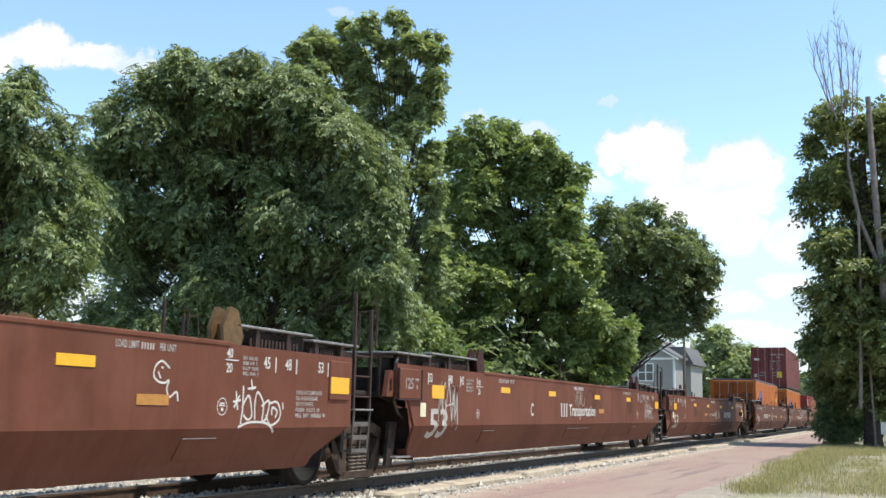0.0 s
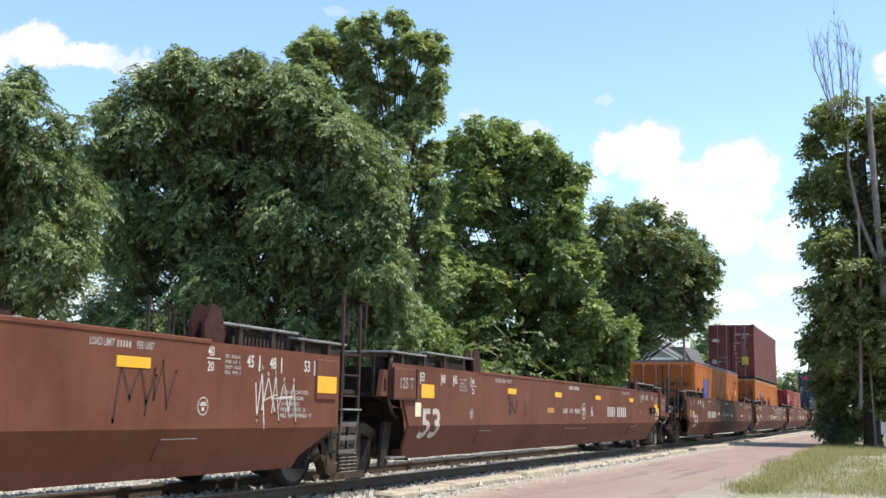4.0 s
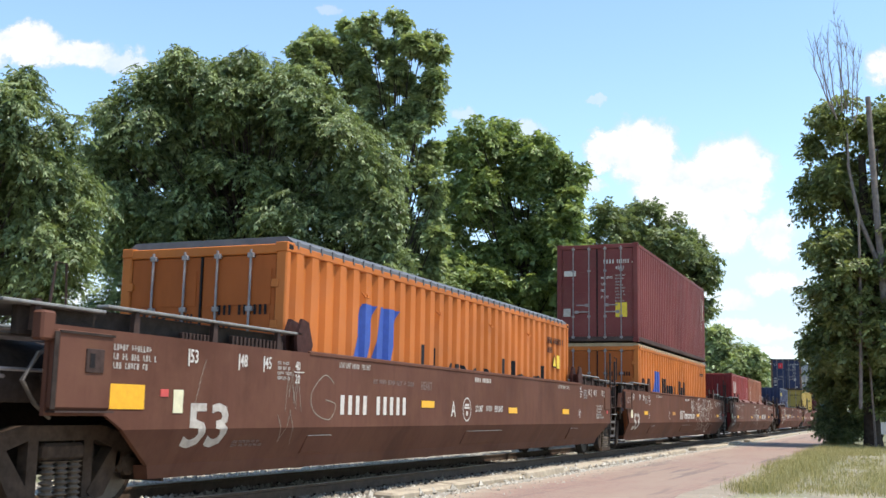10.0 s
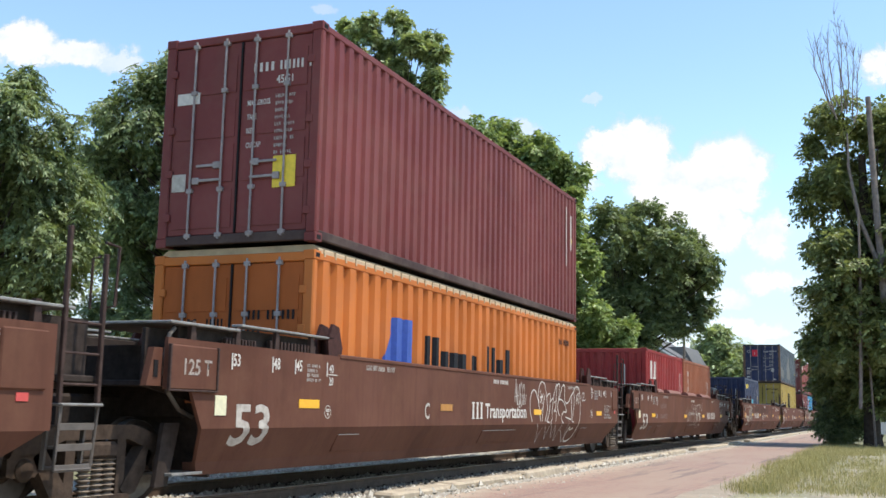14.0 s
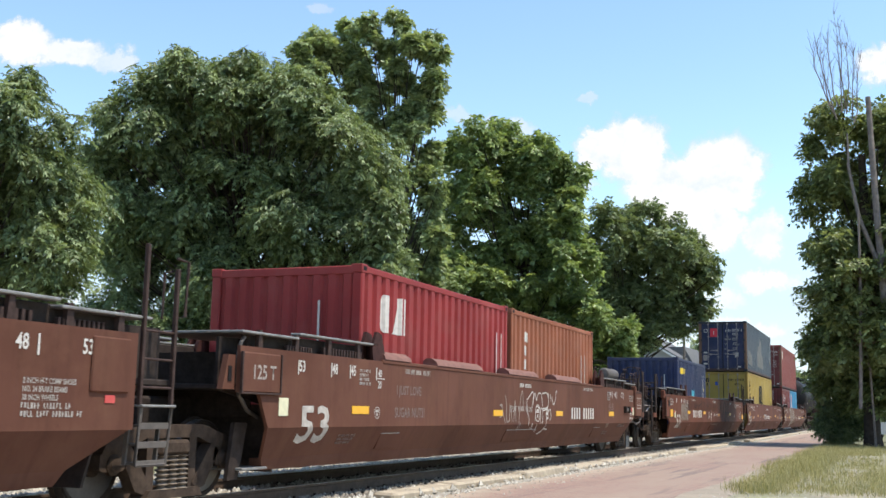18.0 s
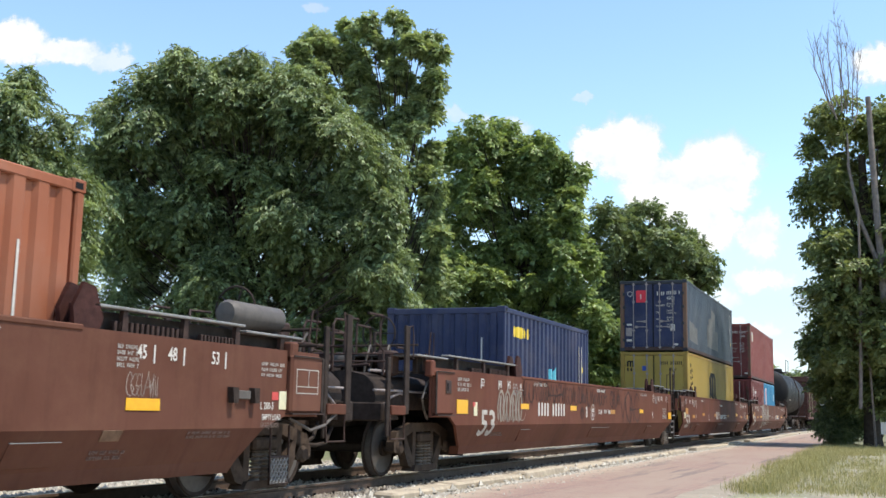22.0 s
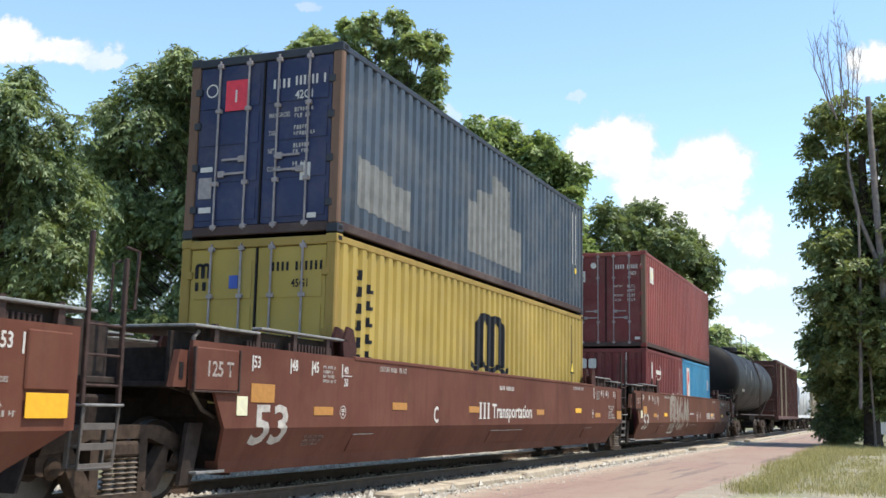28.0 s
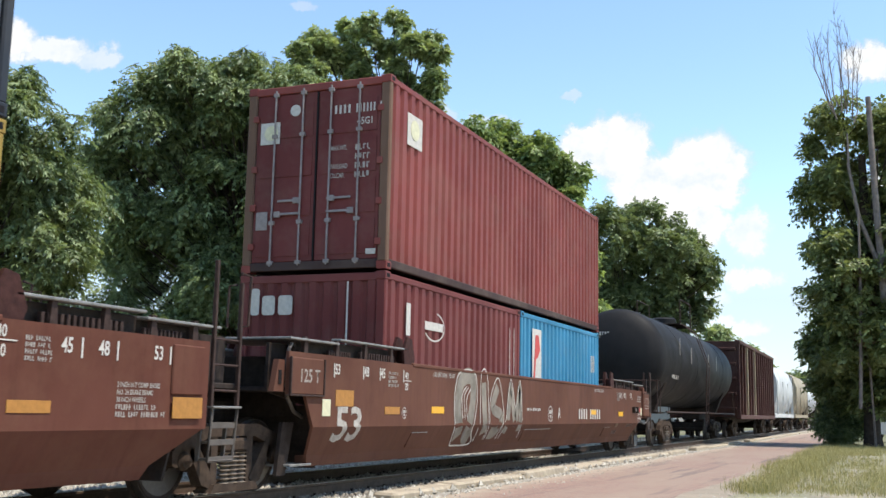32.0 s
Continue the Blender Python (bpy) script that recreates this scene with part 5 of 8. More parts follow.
    for z in (1.86, 2.06):
        part("cross_pipe", Shape().tube([(-1.3, sy * (9.9 + z * 0.2), z), (1.35, sy * (9.95 + z * 0.2), z + 0.02)], 0.02, 6), m_under, t)


def truck(label="two-axle cast steel freight truck dusty with rust"):
    """A freight truck: side frames, springs, bolster and two wheelsets."""
    t = thing("rail_truck", label, "rail truck", "trucks under the train")
    for sx in (1, -1):
        xa, xb = sorted((sx * 0.97, sx * 1.10))
        s = Shape()
        s.prism([(-1.06, 0.66), (-0.98, 0.80), (-0.5, 0.93), (0.5, 0.93), (0.98, 0.80), (1.06, 0.66), (0.80, 0.68), (0.42, 0.80), (-0.42, 0.80), (-0.80, 0.68)], xa, xb, "x")
        for q in (1, -1):
            s.prism([(q * 0.80, 0.66), (q * 0.66, 0.74), (q * 0.34, 0.34), (q * 0.42, 0.26), (q * 0.56, 0.30)], xa, xb, "x")
            s.prism([(q * 0.40, 0.30), (q * 0.28, 0.30), (q * 0.28, 0.84), (q * 0.40, 0.84)], xa + 0.01, xb - 0.01, "x")
            s.prism([(q * 1.08, 0.66), (q * 1.08, 0.52), (q * 1.02, 0.50), (q * 0.76, 0.50), (q * 0.70, 0.56), (q * 0.72, 0.70)], xa, xb, "x")
        s.prism([(-0.46, 0.21), (0.46, 0.21), (0.40, 0.30), (-0.40, 0.30)], xa - 0.03, xb + 0.05, "x")
        part("side_frame", s, m_truck, t)
        for q in (1, -1):
            s = Shape().lathe([(sx * 1.06, 0.10), (sx * 1.11, 0.10), (sx * 1.125, 0.08), (sx * 1.14, 0.07), (sx * 1.145, 0.02)], "x", (0, q * 0.89, 0.56), 14)
            part("bearing_cap", s, m_truck, t)
        for q in (-0.16, 0.0, 0.16):
            prof = []
            for k in range(29):
                prof.append((0.30 + 0.0116 * k, 0.056 + 0.018 * math.cos(k * math.pi / 2)))
            part("spring", Shape().lathe(prof, "z", (sx * 1.09, q, 0), 10), m_spring, t)
        part("bolster_end", Shape().box(min(sx * 0.9, sx * 1.14), max(sx * 0.9, sx * 1.14), -0.25, 0.25, 0.63, 0.78, 0.03), m_truck, t)
        for q in (-0.42, 0.42):
            part("brake_shoe", Shape().box(min(sx * 0.70, sx * 0.84), max(sx * 0.70, sx * 0.84), q - 0.04, q + 0.04, 0.42, 0.72, 0.02), m_under, t)
    part("bolster", Shape().box(-1.0, 1.0, -0.2, 0.2, 0.55, 0.86, 0.04), m_under, t)
    for q in (1, -1):
        w = part("wheelset", wheel_mesh, None, t, "", pose(0, q * 0.89, RAIL + 0.42))
        for sx in (1, -1):
            part("wheel_tread", tread_mesh[sx], None, w, "polished steel wheel tread")
    return t


ws = Shape().tube([(-1.05, 0, 0), (1.05, 0, 0)], 0.075, 12)
tread_mesh = {}
for sx in (1, -1):
    ws.lathe([(sx * 0.70, 0.08), (sx * 0.69, 0.16), (sx * 0.705, 0.20), (sx * 0.735, 0.33), (sx * 0.69, 0.36), (sx * 0.69, 0.435), (sx * 0.70, 0.448), (sx * 0.715, 0.44), (sx * 0.725, 0.424),
              (sx * 0.728, 0.30)], "x", (0, 0, 0), 32)
    ws.lathe([(sx * 0.72, 0.36), (sx * 0.825, 0.36), (sx * 0.835, 0.40), (sx * 0.825, 0.412), (sx * 0.73, 0.415)], "x", (0, 0, 0), 32)
    ws.lathe([(sx * 0.70, 0.12), (sx * 0.86, 0.12), (sx * 0.87, 0.09)], "x", (0, 0, 0), 20)
    for k in range(6):
        a = k * math.pi / 3
        ws.tube([(sx * 0.715, 0.25 * math.cos(a), 0.25 * math.sin(a)), (sx * 0.745, 0.25 * math.cos(a), 0.25 * math.sin(a))], 0.02, 6)
    tread_mesh[sx] = Shape().lathe([(sx * 0.735, 0.419), (sx * 0.82, 0.416)], "x", (0, 0, 0), 32).mesh("wheel_tread", m_tread)
wheel_mesh = ws.mesh("wheelset", m_wheel)


# ---------------------------------------------------------------- containers
def corrugated(length, z0, z1, period, x_out, x_in, sx):
    """An upright corrugated wall along y."""
    n = max(2, round(length / period))
    p = length / n
    line = []
    for i in range(n):
        y = -length / 2 + i * p
        line += [(y, x_in), (y + p * 0.26, x_in), (y + p * 0.40, x_out), (y + p * 0.84, x_out)]
    line.append((length / 2, x_in))
    s = Shape()
    k = len(line)
    s.add([(sx * x, y, z) for z in (z0, z1) for y, x in line],
          [((i, i + 1, k + i + 1, k + i) if sx > 0 else (i, k + i, k + i + 1, i + 1)) for i in range(k - 1)])
    return s


WAVES = []      # the wave of each container's side, in the order of building


def container(label, L, H, mat, doors=True, period=0.277, cover=None, end_mat=None, frame_mat=None, rods=True, base_mat=None, post_mat=None):
    W = 1.219
    n = max(2, round((L - 0.22) / period))
    WAVES.append((L - 0.22, n, W - 0.010, W - (0.052 if period < 0.3 else 0.075)))
    t = thing("shipping_container", label, "shipping container", "containers on the train")
    em, fm = end_mat or mat, frame_mat or mat
    for sx in (1, -1):
        part("side_panel", corrugated(L - 0.22, 0.14, H - 0.09, period, W - 0.010, W - (0.052 if period < 0.3 else 0.075), sx), mat, t)
        xa, xb = sorted((sx * (W - 0.07), sx * (W - 0.002)))
        part("top_rail", Shape().box(xa, xb, -L / 2 + 0.1, L / 2 - 0.1, H - 0.115, H - 0.02, 0.012), fm, t)
        part("bottom_rail", Shape().box(xa, xb, -L / 2 + 0.1, L / 2 - 0.1, 0.03, 0.155, 0.012), base_mat or fm, t)
        for sy in (1, -1):
            ya, yb = sorted((sy * (L / 2 - 0.11), sy * (L / 2 - 0.004)))
            xa, xb = sorted((sx * (W - 0.15), sx * W))
            part("corner_post", Shape().box(xa, xb, ya, yb, 0.11, H - 0.11, 0.018), (post_mat if sy < 0 else None) or fm, t)
            for z in (0, H - 0.118):
                xa2, xb2 = sorted((sx * (W - 0.162), sx * (W + 0.004)))
                ya2, yb2 = sorted((sy * (L / 2 - 0.178), sy * (L / 2)))
                c = part("corner_casting", Shape().box(xa2, xb2, ya2, yb2, z, z + 0.118, 0.008), fm, t)
                ym = (ya2 + yb2) / 2
                # black patch on the casting, painted for the shade inside its hole
                part("lock_hole", Shape().box(sx * (W + 0.005) - 0.002, sx * (W + 0.005) + 0.002, ym - 0.05, ym + 0.05, z + 0.03, z + 0.088, 0.001), m_gasket, c)
    for sy in (1, -1):
        ya, yb = sorted((sy * (L / 2 - 0.09), sy * (L / 2 - 0.006)))
        part("end_header", Shape().box(-W + 0.14, W - 0.14, ya, yb, H - 0.14, H - 0.02, 0.012), fm, t)
        part("end_sill", Shape().box(-W + 0.14, W - 0.14, ya, yb, 0.02, 0.15, 0.012), base_mat or fm, t)
    part("floor", Shape().box(-W + 0.06, W - 0.06, -L / 2 + 0.08, L / 2 - 0.08, 0.1, 0.14), m_under, t)
    if cover:
        s = Shape().prism([(-W + 0.01, H - 0.03), (W - 0.01, H - 0.03), (W - 0.01, H + 0.02), (W - 0.10, H + 0.085), (-W + 0.10, H + 0.085), (-W + 0.01, H + 0.02)], -L / 2 + 0.14, L / 2 - 0.14, "y")
        n = int(L / 0.30)
        for k in range(n):
            y = -L / 2 + 0.25 + k * (L - 0.5) / n
            for q in (W - 0.012, -W + 0.002):
                s.box(q, q + 0.02, y, y + 0.035, H - 0.06, H + 0.03)
        part("hard_top", s, cover, t, "ribbed removable roof cover")
    else:
        s = Shape()
        n = int(L / 0.21)
        q = (L - 0.22) / n
        for k in range(n):
            y = -L / 2 + 0.11 + k * q
            s.add([(-W + 0.06, y, H - 0.035), (W - 0.06, y, H - 0.035), (W - 0.06, y + q * 0.4, H - 0.035), (-W + 0.06, y + q * 0.4, H - 0.035),
                   (W - 0.06, y + q * 0.5, H - 0.016), (-W + 0.06, y + q * 0.5, H - 0.016), (W - 0.06, y + q * 0.9, H - 0.016), (-W + 0.06, y + q * 0.9, H - 0.016),
                   (W - 0.06, y + q, H - 0.035), (-W + 0.06, y + q, H - 0.035)],
                  [(0, 1, 2, 3), (3, 2, 4, 5), (5, 4, 6, 7), (7, 6, 8, 9)])
        part("roof_panel", s, mat, t)

    def end_wall(sy):
        w = 2 * W - 0.28
        n = 9
        p = w / n
        line = []
        for i in range(n):
            x = -w / 2 + i * p
            line += [(x, 0.05), (x + p * 0.26, 0.05), (x + p * 0.4, 0.012), (x + p * 0.84, 0.012)]
        line.append((w / 2, 0.05))
        k = len(line)
        s = Shape().add([(x, sy * (L / 2 - d), z) for z in (0.14, H - 0.13) for x, d in line], [((i, i + 1, k + i + 1, k + i) if sy < 0 else (i, k + i, k + i + 1, i + 1)) for i in range(k - 1)])
        part("end_wall", s, em, t)
    end_wall(1)
    if not doors:
        end_wall(-1)
        return t
    y0 = -L / 2
    for sx in (1, -1):
        xa, xb = sorted((sx * 0.012, sx * (W - 0.155)))
        s = Shape()
        s.box(xa, xb, y0 + 0.030, y0 + 0.075, 0.155, H - 0.145, 0.01)
        rows = 4
        for i in range(rows):
            za = 0.24 + i * (H - 0.46) / rows
            zb = za + (H - 0.46) / rows - 0.10
            s.prism([(xa + 0.06, za), (xb - 0.06, za), (xb - 0.06, zb), (xa + 0.06, zb)], y0 + 0.034, y0 + 0.018, "y")
        door = part("door_leaf", s, em, t)
        if rods:
            for x in (0.24, 0.72):
                r = Shape().tube([(sx * x, y0 - 0.005, 0.09), (sx * x, y0 - 0.005, H - 0.08)], 0.016, 8)
                for z in (0.14, 0.75, H - 0.8, H - 0.15):
                    r.box(sx * x - 0.045, sx * x + 0.045, y0 - 0.022, y0 + 0.032, z - 0.03, z + 0.03, 0.006)
                part("lock_rod", r, m_rod, door, "grey steel lock rod")
            for z in (0.86, 1.06):
                hd = Shape().box(min(sx * 0.22, sx * 0.62), max(sx * 0.22, sx * 0.62), y0 - 0.03, y0 - 0.012, z, z + 0.035, 0.005)
                hd.box(sx * (0.62 if z < 1 else 0.3) - 0.05, sx * (0.62 if z < 1 else 0.3) + 0.05, y0 - 0.035, y0 - 0.005, z - 0.03, z + 0.06, 0.005)
                part("handle", hd, m_rod, door, "steel locking handle")
        for z in (0.4, 1.0, 1.6, H - 0.5):
            part("hinge", Shape().box(min(sx * (W - 0.20), sx * (W - 0.10)), max(sx * (W - 0.20), sx * (W - 0.10)), y0 - 0.008, y0 + 0.03, z - 0.05, z + 0.05, 0.006), fm, door)
    part("door_seal", Shape().box(-0.014, 0.014, y0 + 0.012, y0 + 0.028, 0.16, H - 0.15), m_gasket, t, "black rubber door seal")
    return t


def set_at(ob, y, z):
    """Places a thing of the train: y along the train at the start, z over the street."""
    ob.matrix_basis = pose(0, y, z)
    return rides(ob, (y, z))


UNITS = [3.25, 22.75, 42.4, 66.0, 85.6, 105.4, 129.1, 148.82, 168.5]
near_end = well_car("drawbar", "pin", m_car, "brown steel well car end unit with weathered paint", dn=0.32)
far_end = well_car("pin", "drawbar", m_car, "dusty brown steel well car end unit with spray paint", df=-0.24)
long_end = well_car("pin", "drawbar", m_car, "dusty brown steel well car end unit with spray paint", df=0.15)
middle = well_car("pin", "pin", m_car, "brown steel well car middle unit with weathered paint")
cars = {0: near_end}
cars[1], cars[2], cars[5] = middle, far_end, long_end
for k, src in ((3, near_end), (4, middle), (6, near_end), (7, middle), (8, long_end)):
    cars[k] = copy_thing(src, pose(0, 0, 0))
brake_gear(cars[5], 1)
brake_gear(cars[6], -1)
for k, c in cars.items():
    set_at(c, UNITS[k], 0)
    for p in c.children_recursive:
        for slot in p.material_slots:
            if slot.material == m_car:
                slot.link = "OBJECT"
                slot.material = CAR_PAINT[k]

tr = truck()
TRUCKS = [13.0, 32.55, 52.0, 56.5, 75.8, 95.5, 115.0, 119.6, 138.95, 158.68, 178.1]
trucks = [tr] + [copy_thing(tr, pose(0, 0, 0)) for _ in TRUCKS[1:]]
for o, y in zip(trucks, TRUCKS):
    set_at(o, y, 0)

FLOOR = 0.50
boxes, WAVE = {}, {}


def load(key, c, y_near, L, z):
    boxes[key] = set_at(c, y_near + L / 2, z)
    WAVE[key] = WAVES[-1]
    return c


L40, L20 = 12.192, 6.058
load("o1", container("orange forty-foot container with a grey hard top", L40, 2.591, m_orange, period=0.37, cover=m_roofgrey, end_mat=m_orange_door), 59.9, L40, FLOOR)
load("o2", container("orange forty-foot container under a maroon one", L40, 2.591, m_orange, period=0.37, cover=m_rooftan, end_mat=m_orange_door), 79.40, L40, FLOOR)
load("maroon", container("maroon forty-foot container stacked on an orange one", L40, 2.896, m_maroon, base_mat=m_base), 79.40, L40, FLOOR + 2.70)
load("red", container("bright red twenty-foot container with a white mark", L20, 2.591, m_red, doors=False), 99.30, L20, FLOOR)
load("tan", container("faded red-brown twenty-foot container", L20, 2.591, m_rust_red, doors=False), 105.60, L20, FLOOR)
load("navy", container("dark blue twenty-foot container in a well car", L20, 2.591, m_navy, doors=False), 122.99, L20, FLOOR)
load("mustard", container("yellow forty-foot container with black marks", L40, 2.896, m_mustard, frame_mat=m_mustard_edge), 142.80, L40, FLOOR)
# navy on the doors: the shade of that end is put into the colour
load("slate", container("faded blue forty-foot container with shaded dark blue doors", L40, 2.591, m_slate, end_mat=m_navy, frame_mat=m_slate_dark, post_mat=m_rusty, base_mat=m_base), 142.80, L40, FLOOR + 2.915)
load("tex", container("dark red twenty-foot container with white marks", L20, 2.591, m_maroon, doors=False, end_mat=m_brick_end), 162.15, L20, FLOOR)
load("blue", container("sky blue twenty-foot container with a white mark", L20, 2.591, m_sky_blue, doors=False), 168.28, L20, FLOOR)
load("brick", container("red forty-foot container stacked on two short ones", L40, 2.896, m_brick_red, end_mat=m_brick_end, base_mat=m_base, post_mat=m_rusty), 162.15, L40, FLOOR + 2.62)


# ---------------------------------------------------------------- the cars behind the well cars
def tank_car(label, mat, L=15.6, r=1.5, zc=2.93):
    t = thing("tank_car", label, "rail car")
    h = L / 2
    prof = [(-h - 0.42, 0.05), (-h - 0.38, r * 0.35), (-h - 0.26, r * 0.68), (-h - 0.1, r * 0.9), (-h + 0.1, r * 0.985), (-h + 0.3, r), (h - 0.3, r), (h - 0.1, r * 0.985), (h + 0.1, r * 0.9),
            (h + 0.26, r * 0.68), (h + 0.38, r * 0.35), (h + 0.42, 0.05)]
    part("tank_shell", Shape().lathe(prof, "y", (0, 0, zc), 48), mat, t)
    for y in (-h * 0.62, -h * 0.2, h * 0.2, h * 0.62):
        part("weld_band", Shape().lathe([(y - 0.03, r + 0.004), (y, r + 0.010), (y + 0.03, r + 0.004)], "y", (0, 0, zc), 48), mat, t)
    for sy in (1, -1):
        a, b = sorted((sy * (h - 2.2), sy * (h + 0.9)))
        part("stub_sill", Shape().box(-0.35, 0.35, a, b, 0.95, 1.25, 0.03), m_under, t)
        part("saddle", Shape().prism([(-1.3, 2.2), (-0.9, 1.2), (0.9, 1.2), (1.3, 2.2), (0.9, 1.75), (0, 1.5), (-0.9, 1.75)], sy * (h - 1.3) - 0.2, sy * (h - 1.3) + 0.2, "y"), m_under, t)
        part("end_platform", Shape().box(-1.45, 1.45, min(sy * (h + 0.3), sy * (h + 0.9)), max(sy * (h + 0.3), sy * (h + 0.9)), 1.16, 1.22, 0.01), m_under, t)
        for sx in (1, -1):
            part("grab_iron", Shape().tube([(sx * 1.42, sy * (h + 0.4), 1.2), (sx * 1.42, sy * (h + 0.4), 2.15), (sx * 1.42, sy * (h + 0.85), 2.15), (sx * 1.42, sy * (h + 0.85), 1.2)], 0.018, 6), m_tube, t)
        part("cross_rail", Shape().tube([(-1.42, sy * (h + 0.6), 2.15), (1.42, sy * (h + 0.6), 2.15)], 0.02, 6), m_tube, t)
        part("coupler", Shape().box(-0.12, 0.12, min(sy * (h + 0.85), sy * (h + 1.35)), max(sy * (h + 0.85), sy * (h + 1.35)), 0.86, 1.08, 0.03), m_truck, t)
    for sx in (1, -1):
        part("side_rail", Shape().tube([(sx * 1.52, -h, 1.22), (sx * 1.52, h, 1.22)], 0.03, 6), m_tube, t)
        for y in (-0.28, 0.28):
            part("ladder_stile", Shape().tube([(sx * 1.55, y, 0.8), (sx * 1.62, y, 3.0), (sx * 1.2, y, 4.15), (sx * 0.7, y, 4.55)], 0.02, 6), m_tube, t)
        for k in range(8):
            z = 0.95 + 0.32 * k
            part("rung", Shape().tube([(sx * 1.58, -0.28, z), (sx * 1.58, 0.28, z)], 0.012, 5), m_tube, t)
    part("walkway", Shape().box(-0.8, 0.8, -1.1, 1.1, zc + r + 0.03, zc + r + 0.07, 0.01), m_under, t)
    for x in (-0.8, 0.8):
        for y in (-1.1, 1.1):
            part("rail_post", Shape().tube([(x, y, zc + r), (x, y, zc + r + 0.95)], 0.022, 6), m_tube, t)
        part("top_rail", Shape().tube([(x, -1.1, zc + r + 0.95), (x, 1.1, zc + r + 0.95)], 0.022, 6), m_tube, t)
    part("manway", Shape().lathe([(zc + r - 0.1, 0.45), (zc + r + 0.3, 0.45), (zc + r + 0.36, 0.38), (zc + r + 0.38, 0.05)], "z", (0, 0, 0), 18), mat, t)
    return t


tank = tank_car("black tank car streaked with pale dust", m_tankblack)
set_at(tank, 189.2, 0)
bars(tank, (-0.9, -8.13, 3.35), 0.9, 0.34, 2, m_white, FRONT, 31, cols=5)
for k, (y, z) in enumerate(((-5.2, 3.1), (-3.0, 2.9), (0.9, 2.9), (2.9, 2.9))):
    patch(tank, (1.5, y, z), 0.06, 0.55, m_grey_let, SIDE, "mark", "pale upright mark")
bars(tank, (1.42, -6.2, 2.25), 1.3, 0.4, 2, m_grey_let, SIDE, 33)


def ribbed_car(label, mat, L=15.8, H=4.55):
    t = thing("box_car", label, "rail car")
    h = L / 2
    for sx in (1, -1):
        part("side_wall", Shape().box(min(sx * 1.40, sx * 1.46), max(sx * 1.40, sx * 1.46), -h, h, 1.15, H, 0.01), mat, t)
        n = 15
        for k in range(n + 1):
            y = -h + 0.08 + k * (L - 0.16) / n
            part("side_post", Shape().box(min(sx * 1.455, sx * 1.60), max(sx * 1.455, sx * 1.60), y - 0.07, y + 0.07, 1.12, H - 0.05, 0.015), m_hoppertan if k in (3, 6) else mat, t)
        part("top_chord", Shape().box(min(sx * 1.38, sx * 1.62), max(sx * 1.38, sx * 1.62), -h, h, H - 0.1, H + 0.06, 0.02), mat, t)
        part("side_sill", Shape().box(min(sx * 1.38, sx * 1.62), max(sx * 1.38, sx * 1.62), -h, h, 1.0, 1.2, 0.02), mat, t)
    for sy in (1, -1):
        a, b = sorted((sy * (h - 0.06), sy * h))
        part("end_wall", Shape().box(-1.46, 1.46, a, b, 1.1, H, 0.01), mat, t)
        for k in range(5):
            z = 1.4 + 0.68 * k
            part("end_rib", Shape().box(-1.44, 1.44, min(sy * h, sy * (h + 0.09)), max(sy * h, sy * (h + 0.09)), z, z + 0.14, 0.02), mat, t)
        part("coupler", Shape().box(-0.12, 0.12, min(sy * h, sy * (h + 0.9)), max(sy * h, sy * (h + 0.9)), 0.86, 1.08, 0.03), m_truck, t)
    part("roof", Shape().box(-1.42, 1.42, -h, h, H - 0.3, H - 0.22, 0.02), mat, t)
    part("centre_sill", Shape().box(-0.4, 0.4, -h, h, 0.8, 1.1, 0.02), m_under, t)
    return t


box = ribbed_car("dark brown ribbed car with pale streaks", m_boxbrown)
set_at(box, 206.6, 0)


def hopper_car(label, mat, L=13.6):
    t = thing("hopper_car", label, "rail car", "covered hopper cars")
    h = L / 2
    half = [(0.55, 1.05), (1.30, 1.75), (1.50, 2.2), (1.56, 2.8), (1.50, 3.5), (1.25, 4.15), (0.85, 4.42), (0, 4.5)]
    outline = [(-x, z) for x, z in half] + [(x, z) for x, z in reversed(half[:-1])]
    part("hopper_body", Shape().prism(outline, -h + 0.9, h - 0.9, "y"), mat, t)
    for sx in (1, -1):
        part("side_sill", Shape().box(min(sx * 1.35, sx * 1.50), max(sx * 1.35, sx * 1.50), -h, h, 1.1, 1.35, 0.02), mat, t)
        for k in range(4):
            y = -h + 1.2 + k * (L - 2.4) / 3
            part("side_seam", Shape().box(min(sx * 1.50, sx * 1.57), max(sx * 1.50, sx * 1.57), y - 0.05, y + 0.05, 1.3, 3.4, 0.01), mat, t)
        for sy in (1, -1):
            part("end_post", Shape().box(min(sx * 1.30, sx * 1.42), max(sx * 1.30, sx * 1.42), sy * (h - 0.1) - 0.06, sy * (h - 0.1) + 0.06, 1.1, 4.0, 0.01), mat, t)
    for sy in (1, -1):
        part("end_platform", Shape().box(-1.45, 1.45, min(sy * (h - 1), sy * h), max(sy * (h - 1), sy * h), 1.05, 1.15, 0.01), m_under, t)
        part("coupler", Shape().box(-0.12, 0.12, min(sy * h, sy * (h + 0.85)), max(sy * h, sy * (h + 0.85)), 0.86, 1.08, 0.03), m_truck, t)
    for k in range(3):
        y = -h * 0.55 + k * h * 0.55
        part("outlet", Shape().prism([(-1.1, 1.3), (1.1, 1.3), (0.35, 0.55), (-0.35, 0.55)], y - 0.5, y + 0.5, "y"), m_under, t)
    part("roof_walk", Shape().box(-0.35, 0.35, -h + 0.6, h - 0.6, 4.55, 4.6, 0.01), m_galv, t)
    return t


